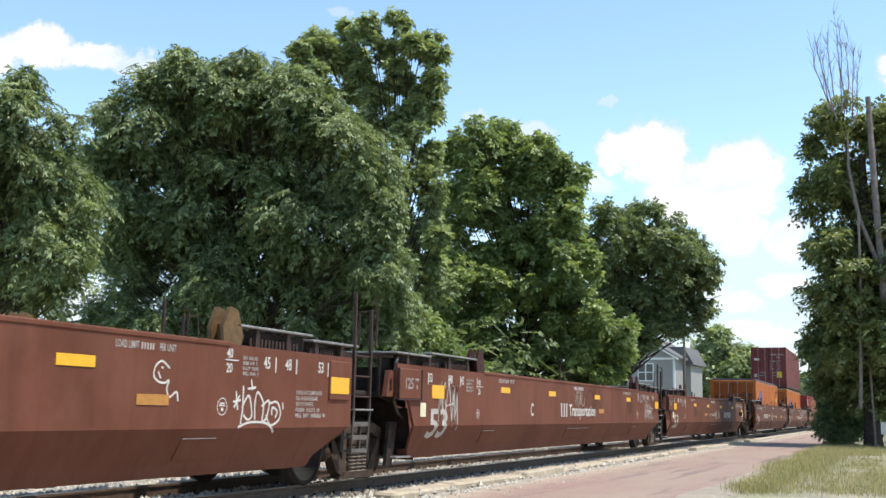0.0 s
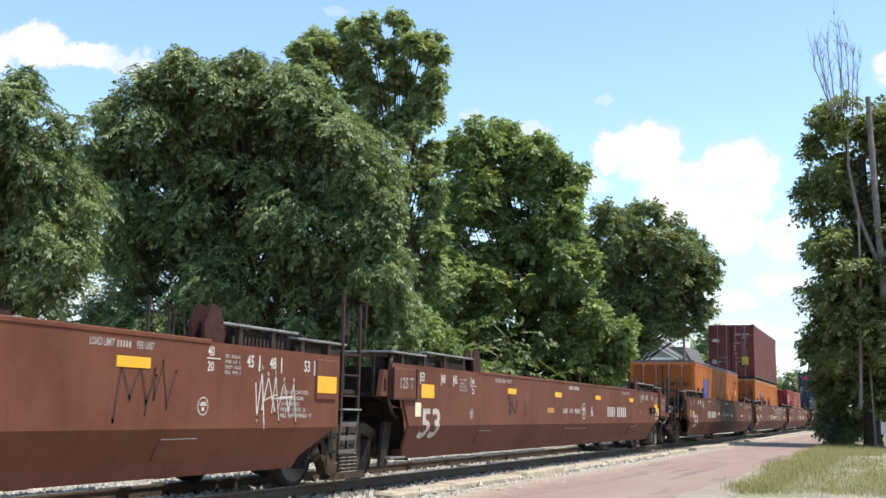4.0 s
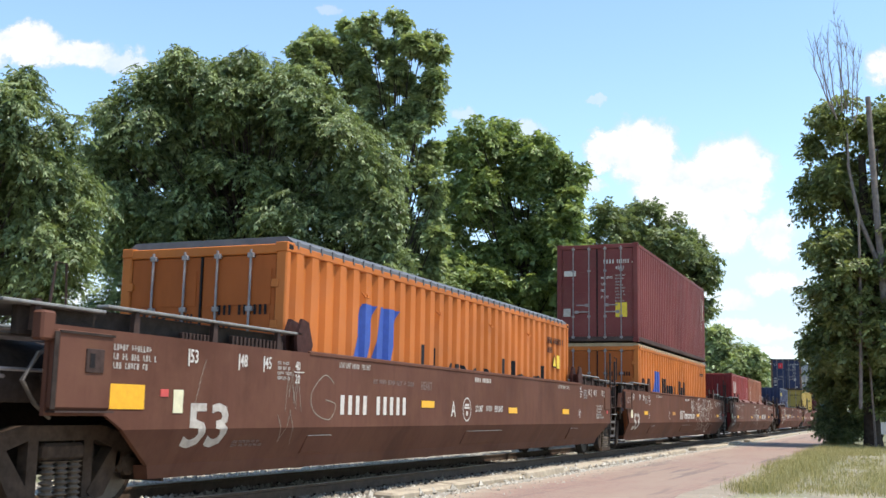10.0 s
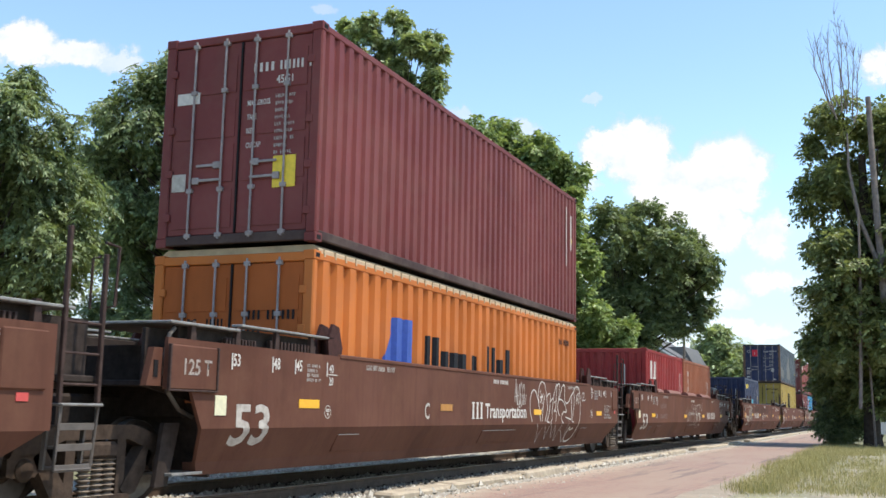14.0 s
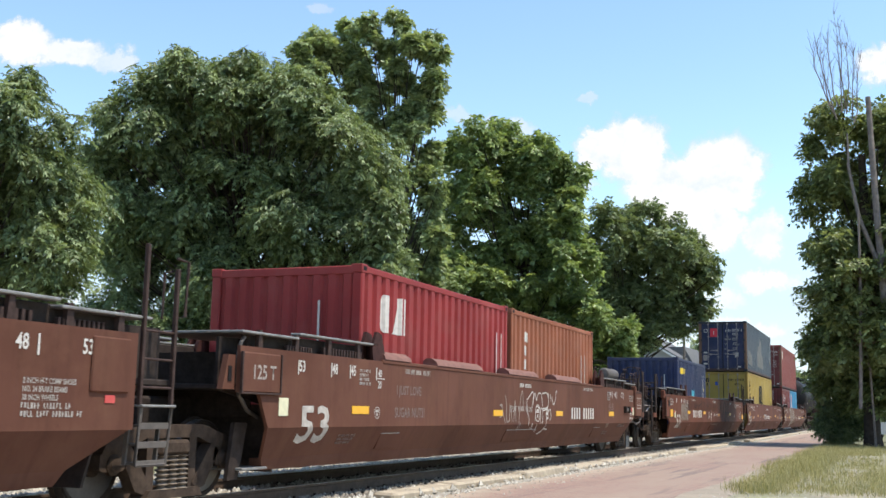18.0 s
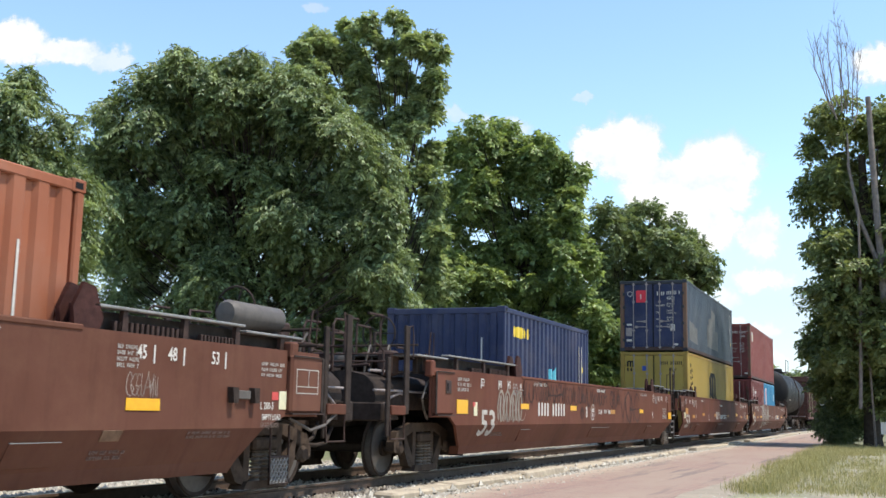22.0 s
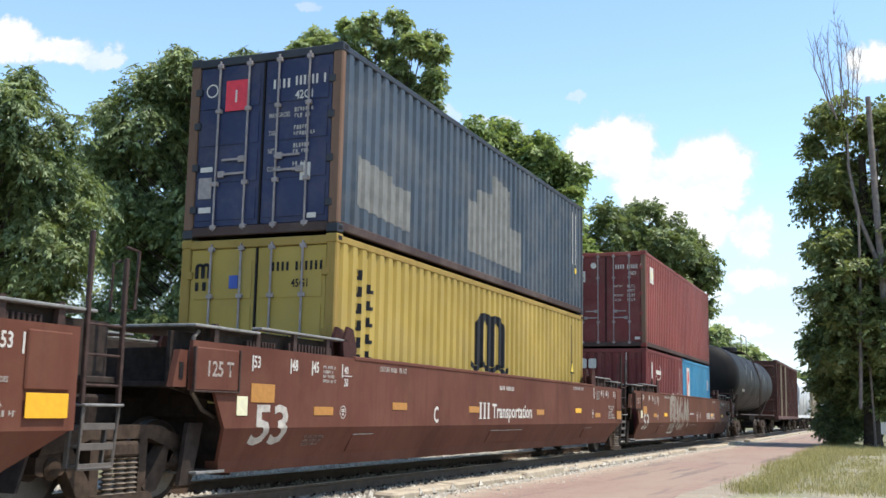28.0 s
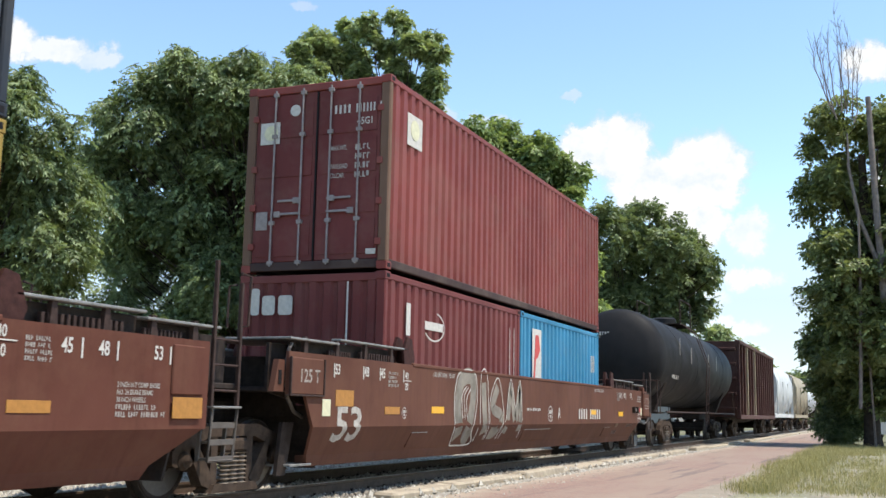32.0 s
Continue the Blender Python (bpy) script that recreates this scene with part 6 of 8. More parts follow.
hw = hopper_car("pale grey covered hopper car", m_hopperwhite)
set_at(hw, 222.9, 0)
ht = hopper_car("tan covered hopper car", m_hoppertan)
set_at(ht, 238.0, 0)
tank2 = tank_car("pale grey tank car at the train's far end", m_hopperwhite, 14.0, 1.4, 2.8)
set_at(tank2, 255.0, 0)
for y in (183.6, 194.8, 200.4, 212.8, 217.6, 228.2, 232.7, 243.3, 249.9, 260.1):
    set_at(copy_thing(tr, pose(0, 0, 0)), y, 0)
t5 = Shape().lathe([(9.18, 0.02), (9.2, 0.13), (9.25, 0.16), (10.28, 0.16), (10.33, 0.13), (10.35, 0.02)], "y", (0.75, 0, 2.19), 18)
part("air_tank", t5, m_hose, cars[5], "dark grey steel air tank")
for y0, y1 in ((-5.95, -5.1), (-4.15, -2.2), (-0.85, 0.9), (2.1, 4.0)):
    fl = Shape().prism([(1.30, 1.79), (1.545, 1.79), (1.53, 1.84), (1.44, 1.90), (1.36, 1.90), (1.30, 1.86)], y0, y1, "y")
    part("tarp_roll", fl, m_rolled, cars[5], "rolled brown cover on the top edge")


# ---------------------------------------------------------------- writing, marks and spray paint
FX = 1.527


def ribbon(points, w):
    """A flat painted stroke along 2D points."""
    s = Shape()
    P = [Vector((a, b, 0)) for a, b in points]
    V = []
    for i, p in enumerate(P):
        d = (P[min(i + 1, len(P) - 1)] - P[max(i - 1, 0)])
        n = Vector((-d.y, d.x, 0)).normalized() * w / 2
        V += [tuple(p - n), tuple(p + n)]
    s.add(V, [(2 * i, 2 * i + 2, 2 * i + 3, 2 * i + 1) for i in range(len(P) - 1)])
    return s


def spline(pts, k=6):
    out = []
    for i in range(len(pts) - 1):
        p0, p1, p2, p3 = pts[max(i - 1, 0)], pts[i], pts[i + 1], pts[min(i + 2, len(pts) - 1)]
        for j in range(k):
            u = j / k
            out.append(tuple(0.5 * (2 * b + (c - a) * u + (2 * a - 5 * b + 4 * c - d) * u * u + (3 * b - a - 3 * c + d) * u ** 3) for a, b, c, d in zip(p0, p1, p2, p3)))
    out.append(pts[-1])
    return out


def side_x(z):
    """How far out the car's side lies at a height."""
    if z >= KNEE:
        return XO
    if z >= LOW:
        return XL + (XO - XL) * (z - LOW) / (KNEE - LOW)
    return XF + (XL - XF) * (z - FOOT) / (LOW - FOOT)


def sprayed(parent, strokes, mat, label, lift=0.004):
    """Painted strokes laid on the bent side of a car; points are (along, height)."""
    s = Shape()
    for k, (pts, w) in enumerate(strokes):
        r = ribbon(spline(pts), w)
        s.add([(side_x(b) + lift + 0.0004 * k, a, b) for a, b, _ in r.v], r.f)
    return tagged(part("spray_paint", s, mat, parent, label), kind="stuff")


def scrawl(parent, y, z, w, h, mat, seed, letters=6, stroke=0.02, label="white spray-painted scrawl", lift=0.004):
    """A sprayed tag of spiky open strokes, hooks and rings; no words."""
    rnd = random.Random(seed)
    strokes = []
    cw = w / letters

    def put(k, pts, sharp=True):
        out, big = [], rnd.uniform(0.8, 2.1)
        for a, b_ in pts:
            q = (y + cw * (k + (a - 0.3) * big) + rnd.uniform(-0.12, 0.12) * cw, z + h * b_ + rnd.uniform(-0.06, 0.06) * h)
            out += [q, q] if sharp else [q]
        strokes.append((out, stroke * rnd.uniform(0.55, 1.0)))

    for k in range(letters):
        kind = rnd.randint(0, 4)
        if kind == 0:
            put(k, [(0.0, rnd.uniform(0.6, 0.9)), (0.3, rnd.uniform(0, 0.15)), (0.55, rnd.uniform(0.7, 1.0)), (0.8, rnd.uniform(-0.15, 0.1))])
        elif kind == 1:
            put(k, [(0.2, 1.0), (0.1, 0.45), (0.3, 0.05), (0.75, 0.1), (0.95, 0.5)], False)
        elif kind == 2:
            put(k, [(0.1, rnd.uniform(-0.1, 0.1)), (0.25, 0.9), (0.4, 0.3), (0.6, 1.0), (0.75, 0.2), (1.0, 0.8)])
        elif kind == 3:
            put(k, [(0.8, 0.8), (0.45, 1.0), (0.1, 0.6), (0.2, 0.15), (0.6, 0.0), (0.9, 0.35), (0.55, 0.5)], False)
        else:
            put(k, [(0.0, 0.15), (0.4, rnd.uniform(0.8, 1.1)), (0.9, rnd.uniform(0.0, 0.2))])
            put(k, [(0.05, 0.4), (1.1, 0.5)])
    return sprayed(parent, strokes, mat, label, lift)


def ring_mark(parent, y, z, r, mat=None, x=FX, squash=1.0):
    pts = [(r * squash * math.cos(2 * math.pi * k / 24), r * math.sin(2 * math.pi * k / 24)) for k in range(25)]
    s = ribbon(pts, r * 0.11)
    for k, (w, h) in enumerate(((0.5, 0.3), (0.62, 0.05), (0.2, -0.55))):
        s.box(-r * w * squash, r * w * squash, r * h, r * (h + (0.18 if k < 2 else 0.4)), -0.001, 0.001)
    return part("round_mark", s, mat or m_white, parent, "", Matrix.Translation((x + 0.002, y, z)) @ SIDE)


def code_bars(parent, y, z, w, h, groups, mat=None, x=FX, turn=SIDE, name="number_mark", fill=0.46):
    """Reporting marks and numbers as plain upright bars, one for each sign."""
    s = Shape()
    total = sum(groups) + 0.9 * (len(groups) - 1)
    p = w / total
    at = 0.0
    for g in groups:
        for _ in range(g):
            s.box(at, at + p * fill, 0, h, 0, 0.003)
            at += p
        at += 0.9 * p
    return tagged(part(name, s, mat or m_white, parent, "", Matrix.Translation((x, y, z) if turn is SIDE else (y, x, z)) @ turn), kind="stuff" if sum(groups) > 1 else "")


def company_bars(parent, y, z, mat=None):
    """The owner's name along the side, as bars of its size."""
    s = Shape()
    for k in range(3):
        s.box(0.19 * k, 0.19 * k + 0.07, 0, 0.27, 0, 0.003)
        s.box(0.19 * k - 0.03, 0.19 * k + 0.10, 0, 0.02, 0, 0.003)
        s.box(0.19 * k - 0.03, 0.19 * k + 0.10, 0.25, 0.27, 0, 0.003)
    letter("Transportation", parent, (FX + 0.003, y + 0.60, z + 0.02), 0.245, mat or m_white, squeeze=1.07)
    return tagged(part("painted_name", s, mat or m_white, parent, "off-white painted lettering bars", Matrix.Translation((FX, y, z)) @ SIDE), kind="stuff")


def reflector(c, y, z, old=False, w=0.47, h=0.10):
    return patch(c, (FX, y, z), w, h, m_yellow_old if old else m_yellow, SIDE, "reflector", "faded reflective strip" if old else "yellow reflective strip")


def gauge(c, y, z, words, flip=False):
    """A small loading mark: a tick and a number."""
    patch(c, (FX, y, z), 0.022, 0.17, m_white, SIDE, "tick_mark")
    letter(words, c, (FX + 0.003, y + (0.03 if not flip else -0.235), z + 0.04), 0.13, m_white, squeeze=0.78)


def lower_text(c, y, z, w, h, rows, seed, mat=None):
    """Faint stencilled rows on the sloping lower sheet."""
    o = bars(c, (side_x(z) + 0.005, y, z), w, h, rows, mat or m_faint, SIDE, seed, cols=11)
    o.rotation_mode = "XYZ"
    o.matrix_basis = Matrix.Translation((side_x(z) + 0.006, y, z)) @ Matrix.Rotation(math.atan2(XO - XL, KNEE - LOW), 4, "Y") @ SIDE
    return o


def common(c, near, far, hi=False, dn=0.0, df=0.0, dm=0.0, dq=0.0):
    zr = 1.45 if hi else 1.165
    L = m_white
    S = m_stencil
    if near == "pin":
        y53 = -8.35
        for y, wd in ((-8.36, "53"), (-7.57, "48"), (-7.08, "45")):
            gauge(c, y + dq, 1.50, wd)
        bars(c, (FX, -6.80 + dq, 1.42), 0.36, 0.22, 4, S, SIDE, 3)
        letter("40", c, (FX + 0.003, -6.27 + dq, 1.55), 0.10, L)
        patch(c, (FX, -6.30 + dq, 1.52), 0.24, 0.012, L, SIDE, "tick_mark")
        letter("20", c, (FX + 0.003, -6.27 + dq, 1.40), 0.10, L)
        patch(c, (FX, -6.33 + dq, 1.5), 0.02, 0.17, L, SIDE, "tick_mark")
        big53(c, -8.31 + dq)
        ring_mark(c, -6.27 + dq, 1.08, 0.075)
        patch(c, (FX, -8.62, 1.03), 0.20, 0.20, m_pale, SIDE, "paper_tag", "pale paper tag")
        letter("125 T", c, (1.552, -9.22, 1.42), 0.155, m_graf_pale, squeeze=0.95)
    else:
        for y, wd in ((-7.85, "53"), (-6.98, "48"), (-6.5, "45")):
            gauge(c, y + dn, 1.50, wd)
        bars(c, (FX, -6.2 + dn, 1.42), 0.30, 0.22, 4, S, SIDE, 3)
        letter("40", c, (FX + 0.003, -5.82 + dn, 1.55), 0.10, L)
        patch(c, (FX, -5.84 + dn, 1.52), 0.22, 0.012, L, SIDE, "tick_mark")
        letter("20", c, (FX + 0.003, -5.82 + dn, 1.40), 0.10, L)
        big53(c, -7.90 + dn * 0.9)
        d2 = -0.3 if dn < -0.4 else -0.06
        bars(c, (FX, -9.13 + d2, 1.42), 0.62, 0.24, 3, S, SIDE, 9)
        patch(c, (FX, -9.15 + d2, 1.08), 0.47, 0.22, m_yellow, SIDE, "reflector", "yellow reflective panel")
        patch(c, (FX, -8.45 + d2, 1.20), 0.12, 0.07, m_redtag, SIDE, "red_tag", "small faded red tag")
        patch(c, (FX, -8.25 + d2 - (0.15 if dn == -0.3 else 0), 1.05), 0.15, 0.22, m_pale, SIDE, "paper_tag", "pale paper tag")
        lower_text(c, -7.42, 0.70, 0.64, 0.09, 2, 71)
    if far == "pin":
        letter("40", c, (FX + 0.003, 5.94 + dm, 1.62), 0.10, L)
        patch(c, (FX, 5.92 + dm, 1.59), 0.24, 0.012, L, SIDE, "tick_mark")
        letter("20", c, (FX + 0.003, 5.94 + dm, 1.47), 0.10, L)
        bars(c, (FX, 6.25 + dm, 1.44), 0.36, 0.22, 4, S, SIDE, 4)
        for y, wd in ((6.88, "45"), (7.33, "48"), (8.08, "53")):
            gauge(c, y + dm * 0.8, 1.50, wd, True)
        for k, line in enumerate(("2 INCH H-T COMP SHOES", "NO. 24 BRAKE BEAMS", "38 INCH WHEELS")):
            letter(line, c, (FX + 0.003, 7.36, 1.275 - 0.066 * k), 0.047, S, squeeze=0.8, name="stencil_writing")
        bars(c, (FX, 7.36, 1.0), 0.70, 0.13, 2, S, SIDE, 5, fill=0.55)
        if c in (cars[6], cars[7]):
            patch(c, (1.551, 8.13, 1.0), 0.47, 0.20, m_yellow if c == cars[6] else m_yellow_old, SIDE, "reflector", "yellow reflective panel")
        elif hi:
            patch(c, (1.551, 8.13, 1.30), 0.47, 0.20, m_yellow, SIDE, "reflector", "yellow reflective panel")
        else:
            patch(c, (FX, 8.32, 1.13), 0.13, 0.07, m_redtag, SIDE, "red_tag", "small faded red tag")
        ring_mark(c, 5.9 + dm * 1.4, 1.12, 0.085)
    else:
        bars(c, (FX, 6.45, 1.44), 0.36, 0.22, 4, S, SIDE, 4)
        for y, wd in ((6.95, "45"), (7.4, "48"), (8.1, "53")):
            gauge(c, y, 1.50, wd, True)
        if df < 0:
            patch(c, (FX, 8.32, 1.21), 0.46, 0.21, m_yellow, SIDE, "reflector", "yellow reflective panel")
        else:
            patch(c, (FX, 9.03, 1.2), 0.13, 0.09, m_redtag, SIDE, "red_tag", "small red tag")
            patch(c, (FX, 6.6, 1.07), 0.48, 0.11, m_yellow, SIDE, "reflector", "yellow reflective strip")
        k = 8.4 if df < 0 else 8.8
        patch(c, (FX, k + 0.38, 1.10), 0.18, 0.20, m_pale, SIDE, "paper_tag", "pale paper tag")
        letter("L 200-5", c, (FX + 0.003, k, 1.10), 0.08, L)
        letter("EMPTY LOAD", c, (FX + 0.003, k + 0.04, 0.985), 0.065, L, squeeze=0.72)
        letter("5/8 ADJ BLOCK", c, (FX + 0.003, k + 0.02, 0.905), 0.055, m_faint, squeeze=0.72)
        bars(c, (FX, k, 1.44), 0.55, 0.18, 3, S, SIDE, 9, fill=0.42)
        s = Shape()
        for b in ((0, 0.5, 0, 0.012), (0, 0.5, 0.268, 0.28), (0, 0.012, 0, 0.28), (0.488, 0.5, 0, 0.28), (0.27, 0.28, 0.08, 0.28), (0, 0.5, 0.075, 0.085)):
            s.box(b[0], b[1], b[2], b[3], 0, 0.003)
        part("table_outline", s, m_grey_let, c, "thin pale painted box outline", Matrix.Translation((1.602, 9.27 + df, 1.28)) @ SIDE)
        # a small hand-brake bracket and faint notices on the lower sheet
        y = 7.70 if df < 0 else 8.2
        for q in (0.0, 0.40):
            part("bracket_leg", Shape().prism([(y + q, 1.16), (y + q + 0.08, 1.16), (y + q + 0.08, 1.32), (y + q - 0.03, 1.32)], FX, FX + 0.07, "x"), m_under, c)
        part("bracket_box", Shape().box(FX, FX + 0.05, y + 0.12, y + 0.34, 1.20, 1.29, 0.008), m_hose, c, "worn grey bracket box")
        q = 0.0 if df < 0 else 0.48
        lower_text(c, 7.08 + q, 0.80, 0.78, 0.09, 2, 72)
        lower_text(c, 5.81 + q, 0.63, 0.62, 0.11, 2, 73)
        o = patch(c, (1.5, 5.85 + q, 0.80), 0.26, 0.11, m_faint_tan, SIDE, "faded_label", "faded tan label")
        o.matrix_basis = Matrix.Translation((side_x(0.80) + 0.004, 5.85 + q, 0.80)) @ Matrix.Rotation(math.atan2(XO - XL, KNEE - LOW), 4, "Y") @ SIDE
        if df < 0:
            patch(c, (FX, 6.32, 1.13), 0.24, 0.08, m_faint_tan, SIDE, "faded_label", "faded tan label", 0.003)
    # load limit line at the top edge
    for y in (-5.27, 4.22):
        letter("LOAD LIMIT", c, (FX + 0.003, y, 1.625), 0.07, S, squeeze=0.62)
        code_bars(c, y + 0.36, 1.625, 0.2, 0.06, (5,), m_grey_let)
        letter("PER UNIT", c, (FX + 0.003, y + 0.62, 1.625), 0.07, S, squeeze=0.62)
    return zr


def limit_line(c, y):
    letter("LD LIMIT", c, (FX + 0.003, y, 1.12), 0.105, m_white, squeeze=0.62)
    code_bars(c, y + 0.52, 1.13, 0.3, 0.09, (5,), m_grey_let)
    letter("PER UNIT", c, (FX + 0.003, y + 0.92, 1.12), 0.105, m_white, squeeze=0.7)


def big53(c, y):
    """The large 53 lies partly over the bend of the side."""
    bm = bmesh.new()
    bm.from_mesh(text_mesh("53", m_grey_let, 1.28, 0.03))
    cut = (KNEE - 0.73) / 0.43
    bmesh.ops.bisect_plane(bm, geom=bm.verts[:] + bm.edges[:] + bm.faces[:], plane_co=(0, cut, 0), plane_no=(0, 1, 0))
    me = bpy.data.meshes.new("lettering")
    bm.to_mesh(me)
    bm.free()
    me.materials.append(m_grey_let)
    for v in me.vertices:
        a, b = v.co.x * 0.43, v.co.y * 0.43
        z = 0.73 + b
        v.co = (side_x(z) + 0.005, y + 0.02 + a, z)
    part("lettering", me, None, c, "large off-white painted number 53")


for k, c in cars.items():
    common(c, "drawbar" if k in (0, 3, 6) else "pin", "drawbar" if k in (2, 5, 8) else "pin", hi=k < 3, dn={3: -0.5, 6: -0.3}.get(k, 0.0), df=-0.24 if k == 2 else 0.15, dm=0.2 if k == 4 else 0.0, dq={2: -0.11, 5: 0.13}.get(k, 0.0))

# first car
c = cars[0]
for p in c.children:
    if p.name.startswith("container_guide") and sum(v.co.y for v in p.data.vertices) > 0:
        p.data = p.data.copy()
        p.data.materials[0] = m_ochre
reflector(c, 3.51, 1.43)
reflector(c, 4.55, 1.12, True)
reflector(c, 0.6, 1.43)
sprayed(c, [([(5.01, 1.47), (4.89, 1.53), (4.8, 1.48), (4.78, 1.39), (4.85, 1.34), (4.95, 1.33), (5.0, 1.36)], 0.02),
            ([(4.89, 1.48), (4.91, 1.46)], 0.02),
            ([(4.84, 1.43), (4.88, 1.37)], 0.02),
            ([(5.01, 1.36), (4.98, 1.27), (5.03, 1.2), (5.13, 1.25), (5.16, 1.16)], 0.02)], m_white, "white chalk doodle")
sprayed(c, [([(6.14, 1.28), (6.18, 1.09)], 0.024),
            ([(6.09, 1.17), (6.23, 1.19)], 0.024),
            ([(6.11, 1.11), (6.21, 1.24)], 0.024),
            ([(6.27, 1.34), (6.27, 1.09), (6.24, 0.94)], 0.024),
            ([(6.26, 1.12), (6.38, 1.24), (6.45, 1.04), (6.37, 0.99), (6.29, 1.04)], 0.024),
            ([(6.41, 1.41), (6.45, 1.3)], 0.024),
            ([(6.35, 1.31), (6.51, 1.33)], 0.024),
            ([(6.51, 0.99), (6.5, 1.16), (6.55, 1.28), (6.67, 1.16), (6.65, 0.98)], 0.024),
            ([(6.63, 1.13), (6.78, 1.19), (6.74, 1.01), (6.63, 0.96)], 0.024)], m_white, "white spray-painted tag")
sprayed(c, [([(6.78, 1.16), (6.95, 1.18), (7.03, 1.07), (6.99, 0.98), (6.83, 0.93), (6.73, 1.04)], 0.024),
            ([(6.85, 1.04), (6.86, 1.12), (6.96, 1.08), (6.92, 1.01)], 0.024),
            ([(6.2, 0.91), (6.41, 0.96), (6.74, 0.95), (6.93, 0.85)], 0.024),
            ([(7.07, 1.18), (7.08, 1.1)], 0.024)], m_white, "white spray-painted tag")
c = cars[1]
for y in (-5.13, -2.27, 1.34, 4.58):
    reflector(c, y, 1.45)
reflector(c, -8.2, 1.30, h=0.2)
reflector(c, 1.73, 1.13, True)
letter("C", c, (FX + 0.003, -3.45, 1.06), 0.24, m_white)
company_bars(c, -1.40, 1.05)
code_bars(c, -0.4, 1.62, 0.78, 0.07, (4, 6))
scrawl(c, -0.26, 1.28, 0.7, 0.34, m_grey_let, 43, 4, 0.016, label="faint grey scrawl")
scrawl(c, 0.8, 1.06, 1.2, 0.6, m_graf_dark, 44, 2, 0.04, label="dark sprayed scrawl")
scrawl(c, -7.9, 0.95, 0.8, 0.62, m_grey_let, 45, 5, 0.028)
scrawl(c, 6.9, 1.0, 0.8, 0.5, m_white, 46, 5, 0.02)
scrawl(c, 4.7, 1.05, 0.8, 0.45, m_graf_dark, 47, 2, 0.03, label="dark sprayed scrawl")
c = cars[2]
for y in (-4.59, -1.67, 1.60, 5.11):
    reflector(c, y, 1.44)
reflector(c, -8.41, 1.30, h=0.2)
limit_line(c, -1.09)
ring_mark(c, 0.56, 1.17, 0.17, squash=0.95)
letter("A", c, (FX + 0.003, 1.18, 1.06), 0.24, m_white)
code_bars(c, 2.75, 1.05, 2.04, 0.24, (4, 5))
code_bars(c, -0.6, 1.62, 0.78, 0.07, (4, 6))
sprayed(c, [([(-4.55, 1.42), (-4.45, 1.25), (-4.5, 1.08)], 0.11), ([(-4.4, 1.3), (-4.2, 1.12), (-4.05, 1.32)], 0.06), ([(-3.7, 1.3), (-3.5, 1.2), (-3.55, 1.0), (-3.85, 0.98)], 0.012), ([(-3.72, 1.12), (-3.64, 1.22), (-3.58, 1.1), (-3.68, 1.06)], 0.02)], m_graf_dark, "dark smudged spray paint")
reflector(c, -2.2, 1.12, True)
c = cars[3]
code_bars(c, -5.2, 1.05, 2.04, 0.24, (4, 5))
reflector(c, -2.72, 1.16)
letter("A", c, (FX + 0.003, -1.57, 1.04), 0.24, m_white)
ring_mark(c, -0.9, 1.15, 0.18, squash=0.95)
limit_line(c, -0.52)
reflector(c, 1.14, 1.10)
reflector(c, 4.56, 1.10)
code_bars(c, -0.55, 1.6, 0.78, 0.07, (4, 6))
scrawl(c, -6.5, 0.72, 0.30, 0.42, m_graf_grey, 49, 1, 0.014, label="faint grey scrawl")
scrawl(c, -6.45, 1.12, 0.32, 0.42, m_graf_grey, 52, 2, 0.014, label="faint grey scrawl")
scrawl(c, -5.75, 1.0, 0.4, 0.5, m_graf_grey, 50, 1, 0.014, label="thin pale scratch marks")
sprayed(c, [([(-8.05, 1.58), (-8.12, 1.4), (-8.2, 1.15)], 0.008)], m_graf_grey, "thin pale scratch marks")
letter("HEART", c, (FX + 0.003, -2.75, 1.42), 0.12, m_faint, squeeze=0.8, name="chalk_writing", label="faint grey chalk writing")
bars(c, (FX, -4.3, 1.44), 1.4, 0.09, 1, m_faint, SIDE, 51)
c = cars[4]
reflector(c, -6.96, 1.12)
reflector(c, -2.75, 1.12, True)
letter("C", c, (FX + 0.003, -3.35, 1.0), 0.24, m_grey_let)
company_bars(c, -1.40, 1.0, m_white)
reflector(c, 1.87, 1.08)
reflector(c, 6.61, 1.08)
code_bars(c, -0.4, 1.6, 0.78, 0.07, (4, 6))
scrawl(c, 0.78, 1.25, 0.62, 0.4, m_white, 53, 6, 0.02)
sprayed(c, [([(1.78, 0.95), (1.69, 1.05), (1.64, 1.16), (1.64, 1.34), (1.71, 1.48), (1.85, 1.55), (1.99, 1.51), (2.09, 1.4), (2.19, 1.24), (2.3, 0.95)], 0.026),
            ([(2.39, 0.95), (2.43, 1.12), (2.5, 1.35), (2.56, 1.47)], 0.026),
            ([(2.26, 1.17), (2.37, 1.17), (2.47, 1.25)], 0.026),
            ([(2.18, 1.29), (2.14, 1.48), (2.19, 1.62), (2.32, 1.71), (2.46, 1.71), (2.58, 1.64), (2.66, 1.5), (2.74, 1.25), (2.71, 1.13), (2.59, 0.96)], 0.026),
            ([(2.28, 1.56), (2.39, 1.29)], 0.026),
            ([(2.24, 1.42), (2.44, 1.42)], 0.026),
            ([(2.26, 1.31), (2.46, 1.49)], 0.026)], m_white, "large white spray-painted outline letters")
